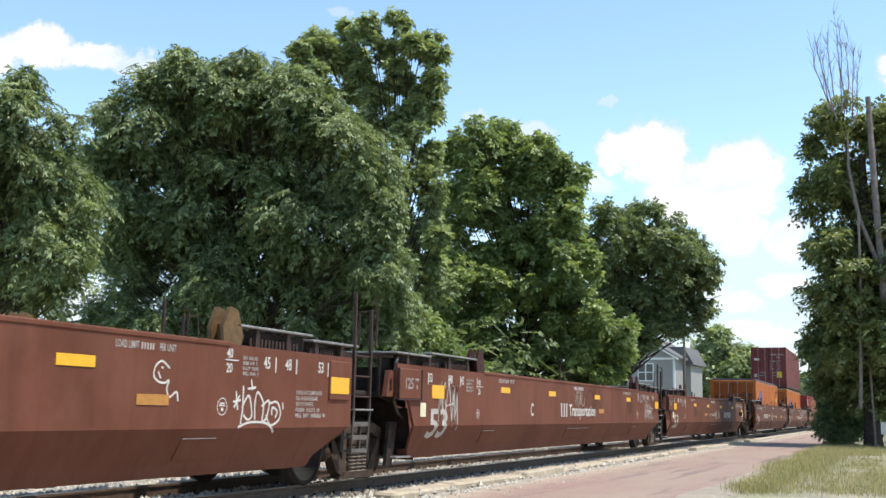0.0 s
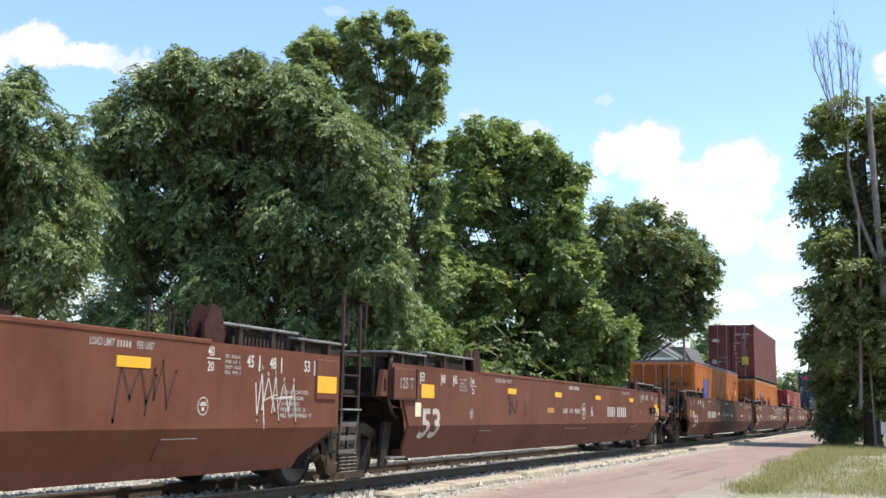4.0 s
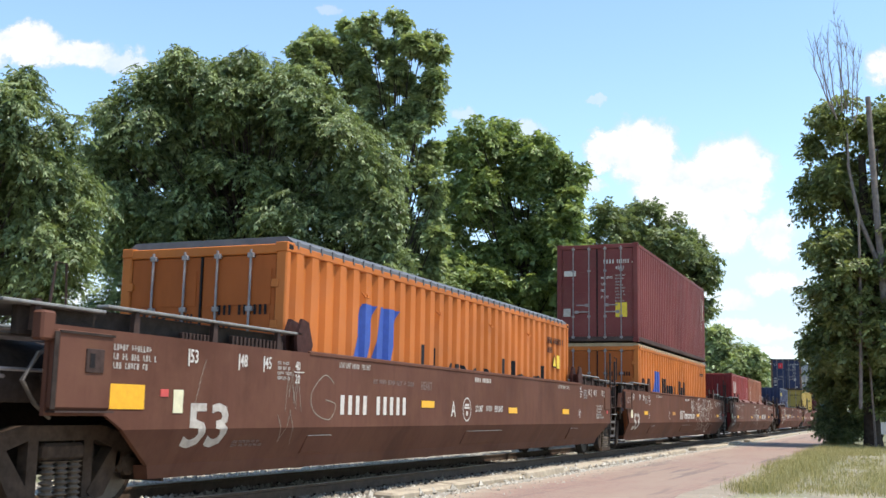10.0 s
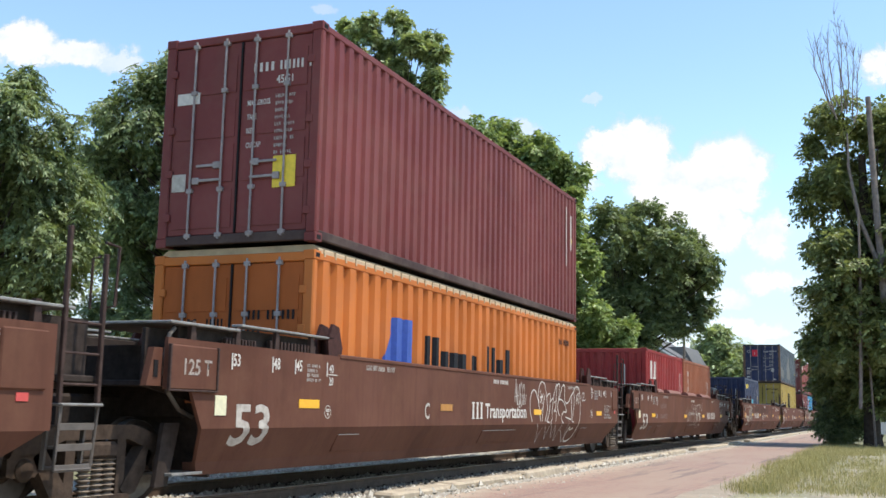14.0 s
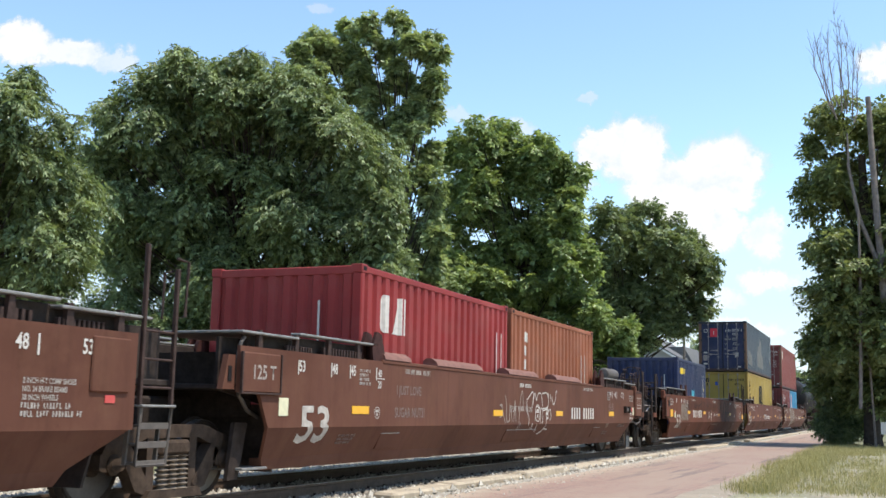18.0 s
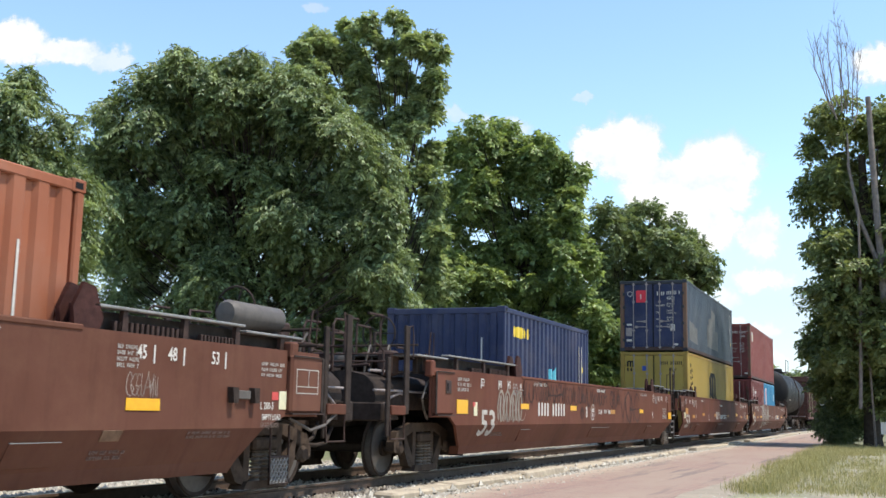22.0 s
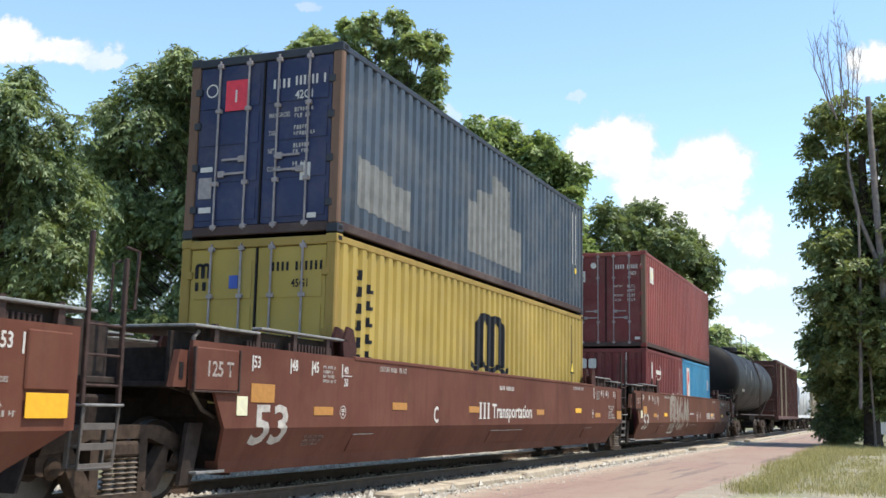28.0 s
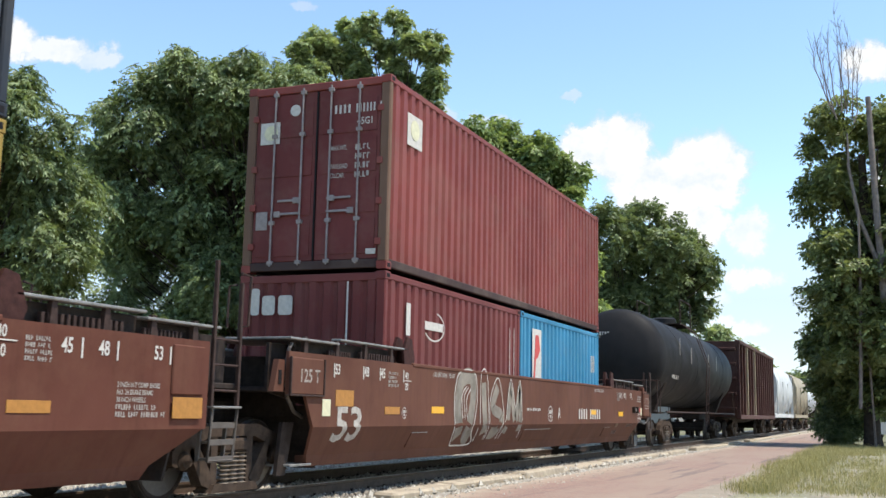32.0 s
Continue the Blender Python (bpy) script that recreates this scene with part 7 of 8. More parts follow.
sprayed(c, [([(2.7, 1.43), (2.79, 1.48), (2.91, 1.5), (2.94, 1.41), (2.9, 1.21), (2.87, 1.13), (2.8, 1.03), (2.71, 0.96), (2.89, 0.93)], 0.026),
            ([(2.93, 1.34), (3.13, 1.41), (3.1, 1.26), (3.07, 1.11), (3.06, 0.98)], 0.026),
            ([(2.98, 0.94), (3.06, 1.0)], 0.026),
            ([(3.13, 1.39), (3.24, 1.56), (3.33, 1.67), (3.38, 1.69), (3.37, 1.54), (3.31, 1.27), (3.27, 1.19), (3.19, 1.15), (3.35, 1.15), (3.34, 0.95)], 0.026),
            ([(3.18, 1.32), (3.36, 1.37)], 0.026),
            ([(3.39, 1.67), (3.56, 1.71), (3.55, 1.52), (3.48, 1.33), (3.43, 1.22), (3.5, 1.14), (3.58, 1.07)], 0.026)], m_white, "large white spray-painted outline letters")
sprayed(c, [([(3.56, 1.41), (3.69, 1.55), (3.79, 1.67), (3.94, 1.7), (3.97, 1.57), (3.97, 1.43), (4.07, 1.33), (4.24, 1.35), (4.39, 1.44), (4.49, 1.5), (4.49, 1.3), (4.47, 1.01), (4.22, 1.02), (4.04, 1.04)], 0.026),
            ([(3.52, 1.38), (3.7, 1.4), (3.9, 1.34), (4.05, 1.23), (4.09, 1.15), (3.87, 1.14), (3.75, 1.06), (3.76, 0.96), (3.89, 0.92)], 0.026),
            ([(4.49, 1.5), (4.68, 1.57), (4.68, 1.3), (4.54, 0.98), (4.67, 0.94)], 0.026)], m_white, "large white spray-painted outline letters")
sprayed(c, [([(4.65, 1.57), (4.8, 1.67), (4.97, 1.69), (5.13, 1.59), (5.2, 1.32), (5.18, 1.07), (5.08, 0.85), (5.02, 0.67), (4.85, 0.55), (4.54, 0.53), (4.43, 0.61), (4.42, 0.74), (4.47, 0.84), (4.57, 0.77), (4.78, 0.81)], 0.026)], m_white, "large white sprayed loop")
sprayed(c, [([(2.08, 0.9), (2.21, 0.84), (2.41, 0.64), (2.5, 0.55), (2.49, 0.67), (2.53, 0.82)], 0.016),
            ([(2.67, 0.86), (2.81, 0.78), (3.0, 0.59), (2.99, 0.72), (2.98, 0.93), (3.15, 0.82), (3.43, 0.63), (3.33, 0.89)], 0.016),
            ([(3.37, 0.87), (3.54, 0.73), (3.72, 0.55), (3.73, 0.7), (3.82, 0.87)], 0.016),
            ([(3.78, 0.77), (3.94, 0.75), (4.16, 0.63), (4.34, 0.52), (4.34, 0.66), (4.29, 0.83), (4.3, 1.01)], 0.016)], m_grey_let, "thin pale sprayed points")
sprayed(c, [([(4.86, 1.31), (4.93, 1.54), (5.04, 1.31)], 0.02),
            ([(4.89, 1.41), (5.01, 1.41)], 0.02),
            ([(4.97, 1.54), (5.14, 1.56)], 0.02),
            ([(5.06, 1.55), (5.07, 1.33)], 0.02),
            ([(5.32, 1.57), (5.36, 1.4)], 0.02),
            ([(5.38, 1.57), (5.52, 1.56), (5.42, 1.41), (5.59, 1.42)], 0.02),
            ([(5.61, 1.45), (5.64, 1.42)], 0.02)], m_white, "small white sprayed signs")
c = cars[5]
reflector(c, -6.86, 1.06)
reflector(c, -1.62, 1.05)
reflector(c, 2.13, 1.06)
letter("I JUST LOVE", c, (FX + 0.003, -5.55, 1.33), 0.13, m_faint, squeeze=0.9, name="chalk_writing", label="faint grey chalk writing")
letter("SUGAR NUTS!", c, (FX + 0.003, -5.6, 1.02), 0.14, m_faint, squeeze=0.85, name="chalk_writing", label="faint grey chalk writing")
sprayed(c, [([(-1.3, 1.23), (-1.17, 1.24), (-1.21, 1.07), (-1.28, 1.02)], 0.024),
            ([(-1.22, 1.23), (-1.0, 0.92)], 0.024),
            ([(-1.02, 1.41), (-0.95, 1.27), (-0.93, 0.97), (-0.78, 0.97)], 0.024),
            ([(-0.78, 0.97), (-0.75, 1.25), (-0.63, 0.94)], 0.024),
            ([(-0.54, 0.94), (-0.48, 1.33), (-0.42, 0.94)], 0.024),
            ([(-0.26, 0.92), (-0.22, 1.14), (-0.14, 1.42), (-0.05, 1.5), (0.01, 1.18)], 0.024),
            ([(-0.31, 0.78), (-0.16, 0.92), (-0.19, 0.64)], 0.024)], m_graf_pale, "faint pale grey sprayed strokes")
sprayed(c, [([(0.22, 1.35), (0.59, 1.51), (0.56, 1.25), (0.69, 1.49), (0.81, 1.36), (0.91, 1.48), (1.11, 1.47), (1.2, 1.24)], 0.022),
            ([(0.22, 1.35), (0.23, 1.15), (0.34, 1.02), (0.33, 0.86)], 0.022),
            ([(1.18, 1.49), (1.51, 1.5), (1.57, 1.25), (1.21, 1.2)], 0.022),
            ([(0.49, 0.73), (0.56, 0.91), (0.64, 0.73)], 0.022),
            ([(0.73, 0.97), (0.78, 1.23), (1.01, 1.2)], 0.022),
            ([(1.07, 0.91), (1.07, 1.18), (1.21, 1.16), (1.19, 0.91)], 0.022),
            ([(1.21, 1.16), (1.49, 1.18), (1.42, 1.09), (1.7, 1.19), (1.75, 1.05), (1.68, 0.97)], 0.022),
            ([(1.46, 1.05), (1.4, 0.81), (1.09, 0.7)], 0.022),
            ([(1.4, 0.81), (1.65, 0.79)], 0.022),
            ([(0.84, 0.91), (0.89, 0.74)], 0.022),
            ([(1.55, 1.52), (1.6, 1.39)], 0.022),
            ([(1.68, 1.49), (1.76, 1.35)], 0.022),
            ([(1.81, 1.45), (1.91, 1.29), (2.04, 1.36), (2.08, 1.5)], 0.022),
            ([(2.07, 1.52), (2.16, 1.57)], 0.022)], m_white, "white sprayed outline shapes")
letter("LD LIMIT", c, (FX + 0.003, -0.73, 1.13), 0.105, m_stencil, squeeze=0.62)
letter("PER UNIT", c, (FX + 0.003, 0.14, 1.13), 0.105, m_stencil, squeeze=0.7)
code_bars(c, -0.28, 1.14, 0.34, 0.09, (5,), m_grey_let)
ring_mark(c, 0.89, 1.11, 0.16, squash=0.9)
letter("B", c, (FX + 0.003, 1.45, 1.0), 0.22, m_white)
code_bars(c, 3.28, 1.0, 1.95, 0.24, (4, 5))
code_bars(c, -0.2, 1.58, 0.7, 0.07, (4, 6))
lower_text(c, -7.1, 0.68, 0.5, 0.15, 3, 14)
scrawl(c, 6.62, 1.2, 0.45, 0.2, m_graf_pale, 83, 7, 0.008, label="small pale scrawl")
c = cars[6]
code_bars(c, -4.97, 1.06, 1.92, 0.25, (4, 5))
reflector(c, -6.04, 1.18)
reflector(c, -2.71, 1.18)
letter("B", c, (FX + 0.003, -1.45, 1.04), 0.24, m_white)
ring_mark(c, -0.84, 1.15, 0.17, squash=0.95)
limit_line(c, -0.32)
reflector(c, 0.85, 1.12, True)
reflector(c, 4.15, 1.16)
code_bars(c, -0.45, 1.62, 0.78, 0.07, (4, 6))
for k, (y, w) in enumerate(((-5.9, 0.8), (-4.9, 0.6), (-4.3, 0.7), (-3.6, 0.6), (-3.0, 0.9), (-2.1, 0.6), (-1.5, 1.0), (-0.4, 0.9), (0.9, 0.9))):
    scrawl(c, y, 1.30 + 0.05 * (k % 2), w, 0.36, m_graf_dark, 60 + k, 4, 0.045, label="dark smudged sprayed scrawl")
sprayed(c, [([(-1.75 + 0.16 * math.cos(q * 0.7) * (1 - q / 30), 1.12 + 0.14 * math.sin(q * 0.7) * (1 - q / 30)) for q in range(24)], 0.03)], m_graf_dark, "dark sprayed spiral")
scrawl(c, 2.2, 0.95, 1.9, 0.7, m_graf_dark, 69, 4, 0.06, label="broad dark sprayed strokes")
for k in range(4):
    y = -7.25 + 0.33 * k
    sprayed(c, [([(y, 0.98), (y - 0.05, 1.2), (y + 0.03, 1.42), (y + 0.14, 1.48), (y + 0.24, 1.40), (y + 0.26, 1.2), (y + 0.20, 0.97)], 0.05),
                ([(y + 0.10, 1.40), (y + 0.08, 1.15), (y + 0.12, 0.95)], 0.07)], m_graf_grey, "pale grey-green sprayed letter", 0.004 + 0.001 * k)
scrawl(c, -7.25, 0.95, 1.4, 0.5, m_graf_pale, 71, 6, 0.012, label="thin pale sprayed outline", lift=0.009)
c = cars[7]
reflector(c, -8.36, 1.17, True, h=0.2)
reflector(c, -7.0, 1.04, True)
reflector(c, -4.84, 1.12, True)
reflector(c, -1.95, 1.10, True)
reflector(c, 1.65, 1.08, True)
reflector(c, 4.42, 1.13)
reflector(c, 6.1, 1.04, True)
letter("C", c, (FX + 0.003, -3.4, 0.95), 0.24, m_white)
company_bars(c, -1.45, 1.0)
code_bars(c, -0.47, 1.5, 0.78, 0.07, (4, 6))
lower_text(c, -7.1, 0.68, 0.5, 0.15, 3, 14)
c = cars[8]
reflector(c, -8.29, 1.15, True, h=0.2)
reflector(c, -6.9, 1.06, True)
reflector(c, -5.3, 1.08)
reflector(c, 3.9, 1.1)
sprayed(c, [([(-4.05, 0.70), (-4.25, 1.15), (-4.10, 1.60), (-3.65, 1.66), (-3.60, 1.30), (-3.75, 0.80), (-3.50, 0.70)], 0.26),
            ([(-3.10, 1.60), (-3.05, 1.15), (-2.95, 0.75)], 0.22), ([(-2.40, 1.55), (-2.65, 1.2), (-2.2, 1.05), (-2.35, 0.78), (-2.65, 0.76)], 0.2),
            ([(-1.9, 0.75), (-1.7, 1.55), (-1.45, 0.95), (-1.2, 1.58), (-1.15, 0.78)], 0.2)], m_graf_grey, "large silver-grey spray-painted letters")
sprayed(c, [([(-4.20, 0.58), (-4.42, 1.15), (-4.25, 1.70), (-3.55, 1.74), (-3.42, 1.30), (-3.55, 0.85), (-3.35, 0.6), (-4.20, 0.58)], 0.025),
            ([(-4.05, 1.0), (-4.1, 1.35), (-3.9, 1.52)], 0.02), ([(-3.95, 1.0), (-4.0, 1.35), (-3.82, 1.5)], 0.02), ([(-3.85, 1.0), (-3.9, 1.3), (-3.72, 1.48)], 0.02),
            ([(-3.25, 0.62), (-3.25, 1.70), (-2.95, 1.70), (-2.82, 0.65)], 0.022), ([(-2.75, 0.65), (-2.8, 1.3), (-2.4, 1.70), (-2.1, 1.1), (-2.2, 0.65)], 0.022),
            ([(-2.05, 0.65), (-1.75, 1.70), (-1.45, 1.2), (-1.2, 1.70), (-1.02, 0.65)], 0.022)], m_white, "white outline of the sprayed letters", 0.010)
letter("A", c, (FX + 0.003, 1.28, 1.02), 0.22, m_white)
ring_mark(c, 0.75, 1.1, 0.15)
code_bars(c, 2.88, 1.0, 1.95, 0.22, (4, 5))
bars(c, (FX, -0.75, 1.14), 1.1, 0.075, 1, m_white, SIDE, 13)

# container marks
CX = 1.214


def on(key, station):
    """Place along a container from a place along the train."""
    return station - dict((o, p) for o, p in MOVING)[boxes[key]][0]


def quad(parent, pts, mat, name, label="", x=CX, turn=SIDE, at=(0, 0)):
    s = Shape().prism([(a, b) for a, b in pts], 0, 0.004, "z")
    return part(name, s, mat, parent, label, Matrix.Translation((x, at[0], at[1]) if turn is SIDE else (at[0], x, at[1])) @ turn)


def warning(parent, y, z):
    """A yellow triangular sticker with a dark rim."""
    rim = quad(parent, [(0, 0), (0.30, 0), (0.15, 0.28)], m_blackpaint, "warning_sign", "yellow triangular warning sign with a dark rim", at=(y, z))
    part("sign_face", Shape().prism([(0.04, 0.025), (0.26, 0.025), (0.15, 0.235)], 0.005, 0.007, "z"), m_gold, rim)


def wave_x(key, y):
    """How far out a container's corrugated side lies."""
    length, n, out, inn = WAVE[key]
    p = length / n
    u = ((y + length / 2) / p) % 1.0
    for a, b_, va, vb in ((0, 0.26, inn, inn), (0.26, 0.40, inn, out), (0.40, 0.84, out, out), (0.84, 1.0, out, inn)):
        if a <= u <= b_:
            return va + (vb - va) * (u - a) / (b_ - a)
    return inn


def spans(poly, y):
    """Where an upright line at y runs inside an outline."""
    cuts = []
    for (a, b_), (c_, d) in zip(poly, poly[1:] + poly[:1]):
        if (a <= y < c_) or (c_ <= y < a):
            cuts.append(b_ + (d - b_) * (y - a) / (c_ - a))
    cuts.sort()
    return list(zip(cuts[::2], cuts[1::2]))


def draped(key, station, z, polys, mat, name="logo_shape", label="", step=0.022, lift=0.005):
    """Paint on a corrugated side: outlines in (along, up), laid over the waves."""
    y0 = on(key, station)
    s = Shape()
    lo, hi = min(a for p in polys for a, b_ in p), max(a for p in polys for a, b_ in p)
    length, n, _, _ = WAVE[key]
    p = length / n
    marks = {lo + (hi - lo) * i / max(1, int((hi - lo) / step)) for i in range(max(1, int((hi - lo) / step)) + 1)}
    for i in range(n + 1):
        marks |= {q for q in (-length / 2 + (i + u) * p - y0 for u in (0, 0.26, 0.40, 0.84)) if lo < q < hi}
    marks |= {a for q in polys for a, b_ in q}

    def runs(y):
        merged = []
        for a, b_ in sorted(r for q in polys for r in spans(q, y)):
            if merged and a <= merged[-1][1] + 1e-6:
                merged[-1][1] = max(merged[-1][1], b_)
            else:
                merged.append([a, b_])
        return merged
    marks = sorted(marks)
    for ya, yb in zip(marks, marks[1:]):
        if yb - ya < 1e-5:
            continue
        ra, rb_ = runs(ya + 1e-6), runs(yb - 1e-6)
        if len(ra) != len(rb_):
            ra = rb_ = runs((ya + yb) / 2)
        xa, xb = wave_x(key, y0 + ya) + lift, wave_x(key, y0 + yb) + lift
        for (a, b_), (c_, d) in zip(ra, rb_):
            s.add([(xa, y0 + ya, z + a), (xb, y0 + yb, z + c_), (xb, y0 + yb, z + d), (xa, y0 + ya, z + b_)], [(0, 1, 2, 3)])
    return tagged(part(name, s, mat, boxes[key], label), kind="stuff")


def rect(a, b_, c_, d):
    return [(a, c_), (b_, c_), (b_, d), (a, d)]


def arch_bars(w, h, th):
    """Three upright bars under two round arches, as outlines."""
    g = (w - th) / 2
    polys = [rect(k * g, k * g + th, 0, h * 0.78) for k in range(3)]
    for k in range(2):
        cx = k * g + th / 2 + g / 2
        outer = [(cx - (g / 2 + th / 2) * math.cos(math.pi * i / 10), h * 0.74 + h * 0.26 * math.sin(math.pi * i / 10)) for i in range(11)]
        inner = [(cx + (g / 2 - th / 2) * math.cos(math.pi * i / 10), h * 0.74 + h * 0.12 * math.sin(math.pi * i / 10)) for i in range(11)]
        polys.append(outer + inner)
    return polys


b = boxes["o1"]
draped("o1", 61.55, 0.9, [[(0, 0), (0.45, 1.15), (0.85, 1.15), (0.40, 0)]], m_blue_logo, "logo_shape", "blue slanted logo shape")
draped("o1", 61.55, 0.9, [[(0.72, 0), (0.95, 1.15), (1.60, 1.15), (1.15, 0)]], m_blue_logo, "logo_shape", "blue slanted logo shape")
for y, w, top, arched in [(63.95, 0.16, 1.62, 0), (64.46, 0.15, 1.6, 0), (65.05, 0.23, 1.4, 1), (65.38, 0.14, 1.39, 0), (65.54, 0.34, 1.39, 1), (66.08, 0.49, 1.37, 1), (66.66, 0.36, 1.38, 1), (67.05, 0.13, 1.37, 0), (67.66, 0.14, 1.6, 0), (68.3, 0.13, 1.59, 0), (68.61, 0.4, 1.36, 1), (69.48, 0.24, 1.36, 1), (69.75, 0.32, 1.37, 1), (70.07, 0.21, 1.58, 0)]:
    low = 0.95
    shape = [(w / 2 - w / 2 * math.cos(math.pi * q / 8), (top - low) * (0.55 + 0.45 * math.sin(math.pi * q / 8))) for q in range(9)] if arched else [(0, top - low), (w, top - low)]
    draped("o1", y, low, [[(0, 0)] + shape + [(w, 0)]], m_blackpaint, "letter_block", "black lettering block")
for y in (62.0, 64.6, 67.0, 69.2):
    part("lashing_ring", Shape().tube([(CX - 0.02, on("o1", y) - 0.06, 2.2), (CX + 0.03, on("o1", y) - 0.05, 2.13), (CX + 0.03, on("o1", y) + 0.05, 2.13), (CX - 0.02, on("o1", y) + 0.06, 2.2)], 0.012, 6), m_orange, b)
warning(b, on("o1", 70.86), 1.58)
patch(b, (CX, on("o1", 71.18), 1.57), 0.2, 0.28, m_gold, SIDE, "warning_sign", "yellow rectangular warning sign")
code_bars(b, on("o1", 70.5), 2.08, 1.2, 0.13, (4, 6, 1), m_blackpaint, CX)
code_bars(b, on("o1", 70.5), 1.88, 0.4, 0.12, (4,), m_blackpaint, CX)
b = boxes["o2"]
draped("o2", 81.5, 1.0, [[(0.1, 0), (0.0, 0.35), (0.35, 0.95), (0.95, 0.95), (1.05, 0.0), (0.7, 0.0), (0.6, 0.4), (0.4, 0.0)]], m_blue_logo, "logo_shape", "blue logo shape")
for y, h, w in ((83.0, 0.62, 0.14), (83.35, 0.62, 0.14), (83.6, 0.42, 0.3), (84.0, 0.42, 0.3), (84.45, 0.42, 0.3), (84.95, 0.42, 0.3), (85.4, 0.1, 0.2), (85.7, 0.62, 0.14), (86.0, 0.62, 0.12), (86.3, 0.42, 0.3), (86.75, 0.62, 0.3)):
    draped("o2", y, 1.15, [rect(0, w, 0, h)], m_blackpaint, "letter_bar", "black lettering bar")
code_bars(b, on("o2", 90.2), 2.1, 0.8, 0.12, (4, 6), m_blackpaint, CX)
for key in ("o1", "o2"):
    b = boxes[key]
    y0 = -L40 / 2
    for x, w in ((-0.95, 0.5), (-0.35, 0.28)):
        code_bars(b, x, 1.62, w, 0.12, (5,), m_blackpaint, y0 + 0.012, FRONT, "letter_bar")
    code_bars(b, 0.2, 1.72, 0.8, 0.12, (4, 6), m_blackpaint, y0 + 0.012, FRONT)
    code_bars(b, 0.2, 1.5, 0.3, 0.1, (4,), m_blackpaint, y0 + 0.012, FRONT)
b = boxes["maroon"]
y0 = -L40 / 2
patch(b, (-1.0, y0 + 0.014, 1.95), 0.36, 0.16, m_white, FRONT, "paper_label", "white label")
patch(b, (0.55, y0 + 0.014, 0.72), 0.34, 0.42, m_gold, FRONT, "placard", "yellow placard")
patch(b, (-1.02, y0 + 0.014, 0.75), 0.22, 0.24, m_grey_let, FRONT, "plate", "grey metal plate")
code_bars(b, 0.2, 2.3, 0.35, 0.12, (4,), m_white, y0 + 0.014, FRONT)
code_bars(b, 0.6, 2.3, 0.5, 0.12, (6, 1), m_white, y0 + 0.014, FRONT)
letter("45G1", b, (0.55, y0 + 0.012, 2.12), 0.11, m_white, FRONT)
for k, line in enumerate(("MAX.GROSS", "TARE", "NET", "CU.CAP")):
    letter(line, b, (0.12, y0 + 0.012, 1.85 - 0.19 * k), 0.075, m_white, FRONT, 0.62, name="stencil_writing")
bars(b, (0.55, y0 + 0.014, 1.15), 0.32, 0.85, 9, m_stencil, FRONT, 25, fill=0.3, cols=4)
code_bars(b, on("maroon", 90.75), 1.2, 0.08, 1.35, (1,), m_white, CX)
patch(b, (CX, on("maroon", 91.1), 1.6), 0.07, 0.8, m_white, SIDE, "letter_bar")
patch(b, (CX, on("maroon", 91.1), 1.75), 0.09, 0.12, m_gold, SIDE, "warning_sign")
b = boxes["red"]
draped("red", 100.0, 1.70, [[(0.06, 0), (0.24, 0), (0.29, 0.08), (0.29, 0.46), (0.24, 0.54), (0.05, 0.54), (0.0, 0.46), (0.0, 0.08)]], m_white, "logo_shape", "white rounded logo block")
draped("red", 100.0, 1.70, [[(0.34, 0), (0.66, 0), (0.66, 0.54), (0.52, 0.54)]], m_white, "logo_shape", "white slanted logo block")
draped("red", 100.0, 1.70, [rect(0.71, 0.85, 0, 0.54)], m_white, "logo_shape", "white logo bar")
for y in (104.75, 105.0):
    code_bars(b, on("red", y), 0.75, 0.07, 1.3, (1,), m_white, CX)
code_bars(b, 0.55, 0.6, 0.07, 1.5, (1,), m_white, -L20 / 2 + 0.005, FRONT)
patch(b, (CX, on("red", 105.05), 1.2), 0.1, 0.14, m_gold, SIDE, "warning_sign")
b = boxes["tan"]
for k in range(5):
    draped("tan", 106.4, 2.0 - 0.27 * k, [rect(0, (0.24, 0.22, 0.10, 0.24, 0.22)[k], 0, 0.19)], m_white, "logo_shape", "white block mark")
for y in (110.6, 110.9):
    code_bars(b, on("tan", y), 0.75, 0.06, 1.2, (1,), m_white, CX)
b = boxes["navy"]
for k, w in enumerate((0.17, 0.18, 0.18, 0.17, 0.19)):
    blob = [(w / 2 + (w / 2) * abs(math.cos(a)) ** 0.6 * (1 if math.cos(a) > 0 else -1), 0.11 + 0.11 * abs(math.sin(a)) ** 0.6 * (1 if math.sin(a) > 0 else -1)) for a in [2 * math.pi * q / 20 for q in range(20)]]
    draped("navy", 123.52 + 0.205 * k, 2.04, [blob], m_gold, "logo_shape", "yellow rounded logo block")
draped("navy", 125.75, 1.12, [[(0, 0), (0.18, 0.42), (0.32, 0.42), (0.3, 0)]], m_teal, "logo_shape", "teal logo shape")
draped("navy", 125.75, 1.12, [[(0.36, 0), (0.4, 0.3), (0.6, 0.48), (0.66, 0)]], m_teal, "logo_shape", "teal logo shape")
for y in (128.2, 128.42):
    code_bars(b, on("navy", y), 1.0, 0.06, 1.15, (1,), m_white, CX)
patch(b, (CX, on("navy", 128.45), 1.55), 0.08, 0.13, m_gold, SIDE, "warning_sign")
code_bars(b, 0.75, 0.6, 0.06, 1.4, (1,), m_white, -L20 / 2 + 0.005, FRONT)
b = boxes["mustard"]
y0 = -L40 / 2


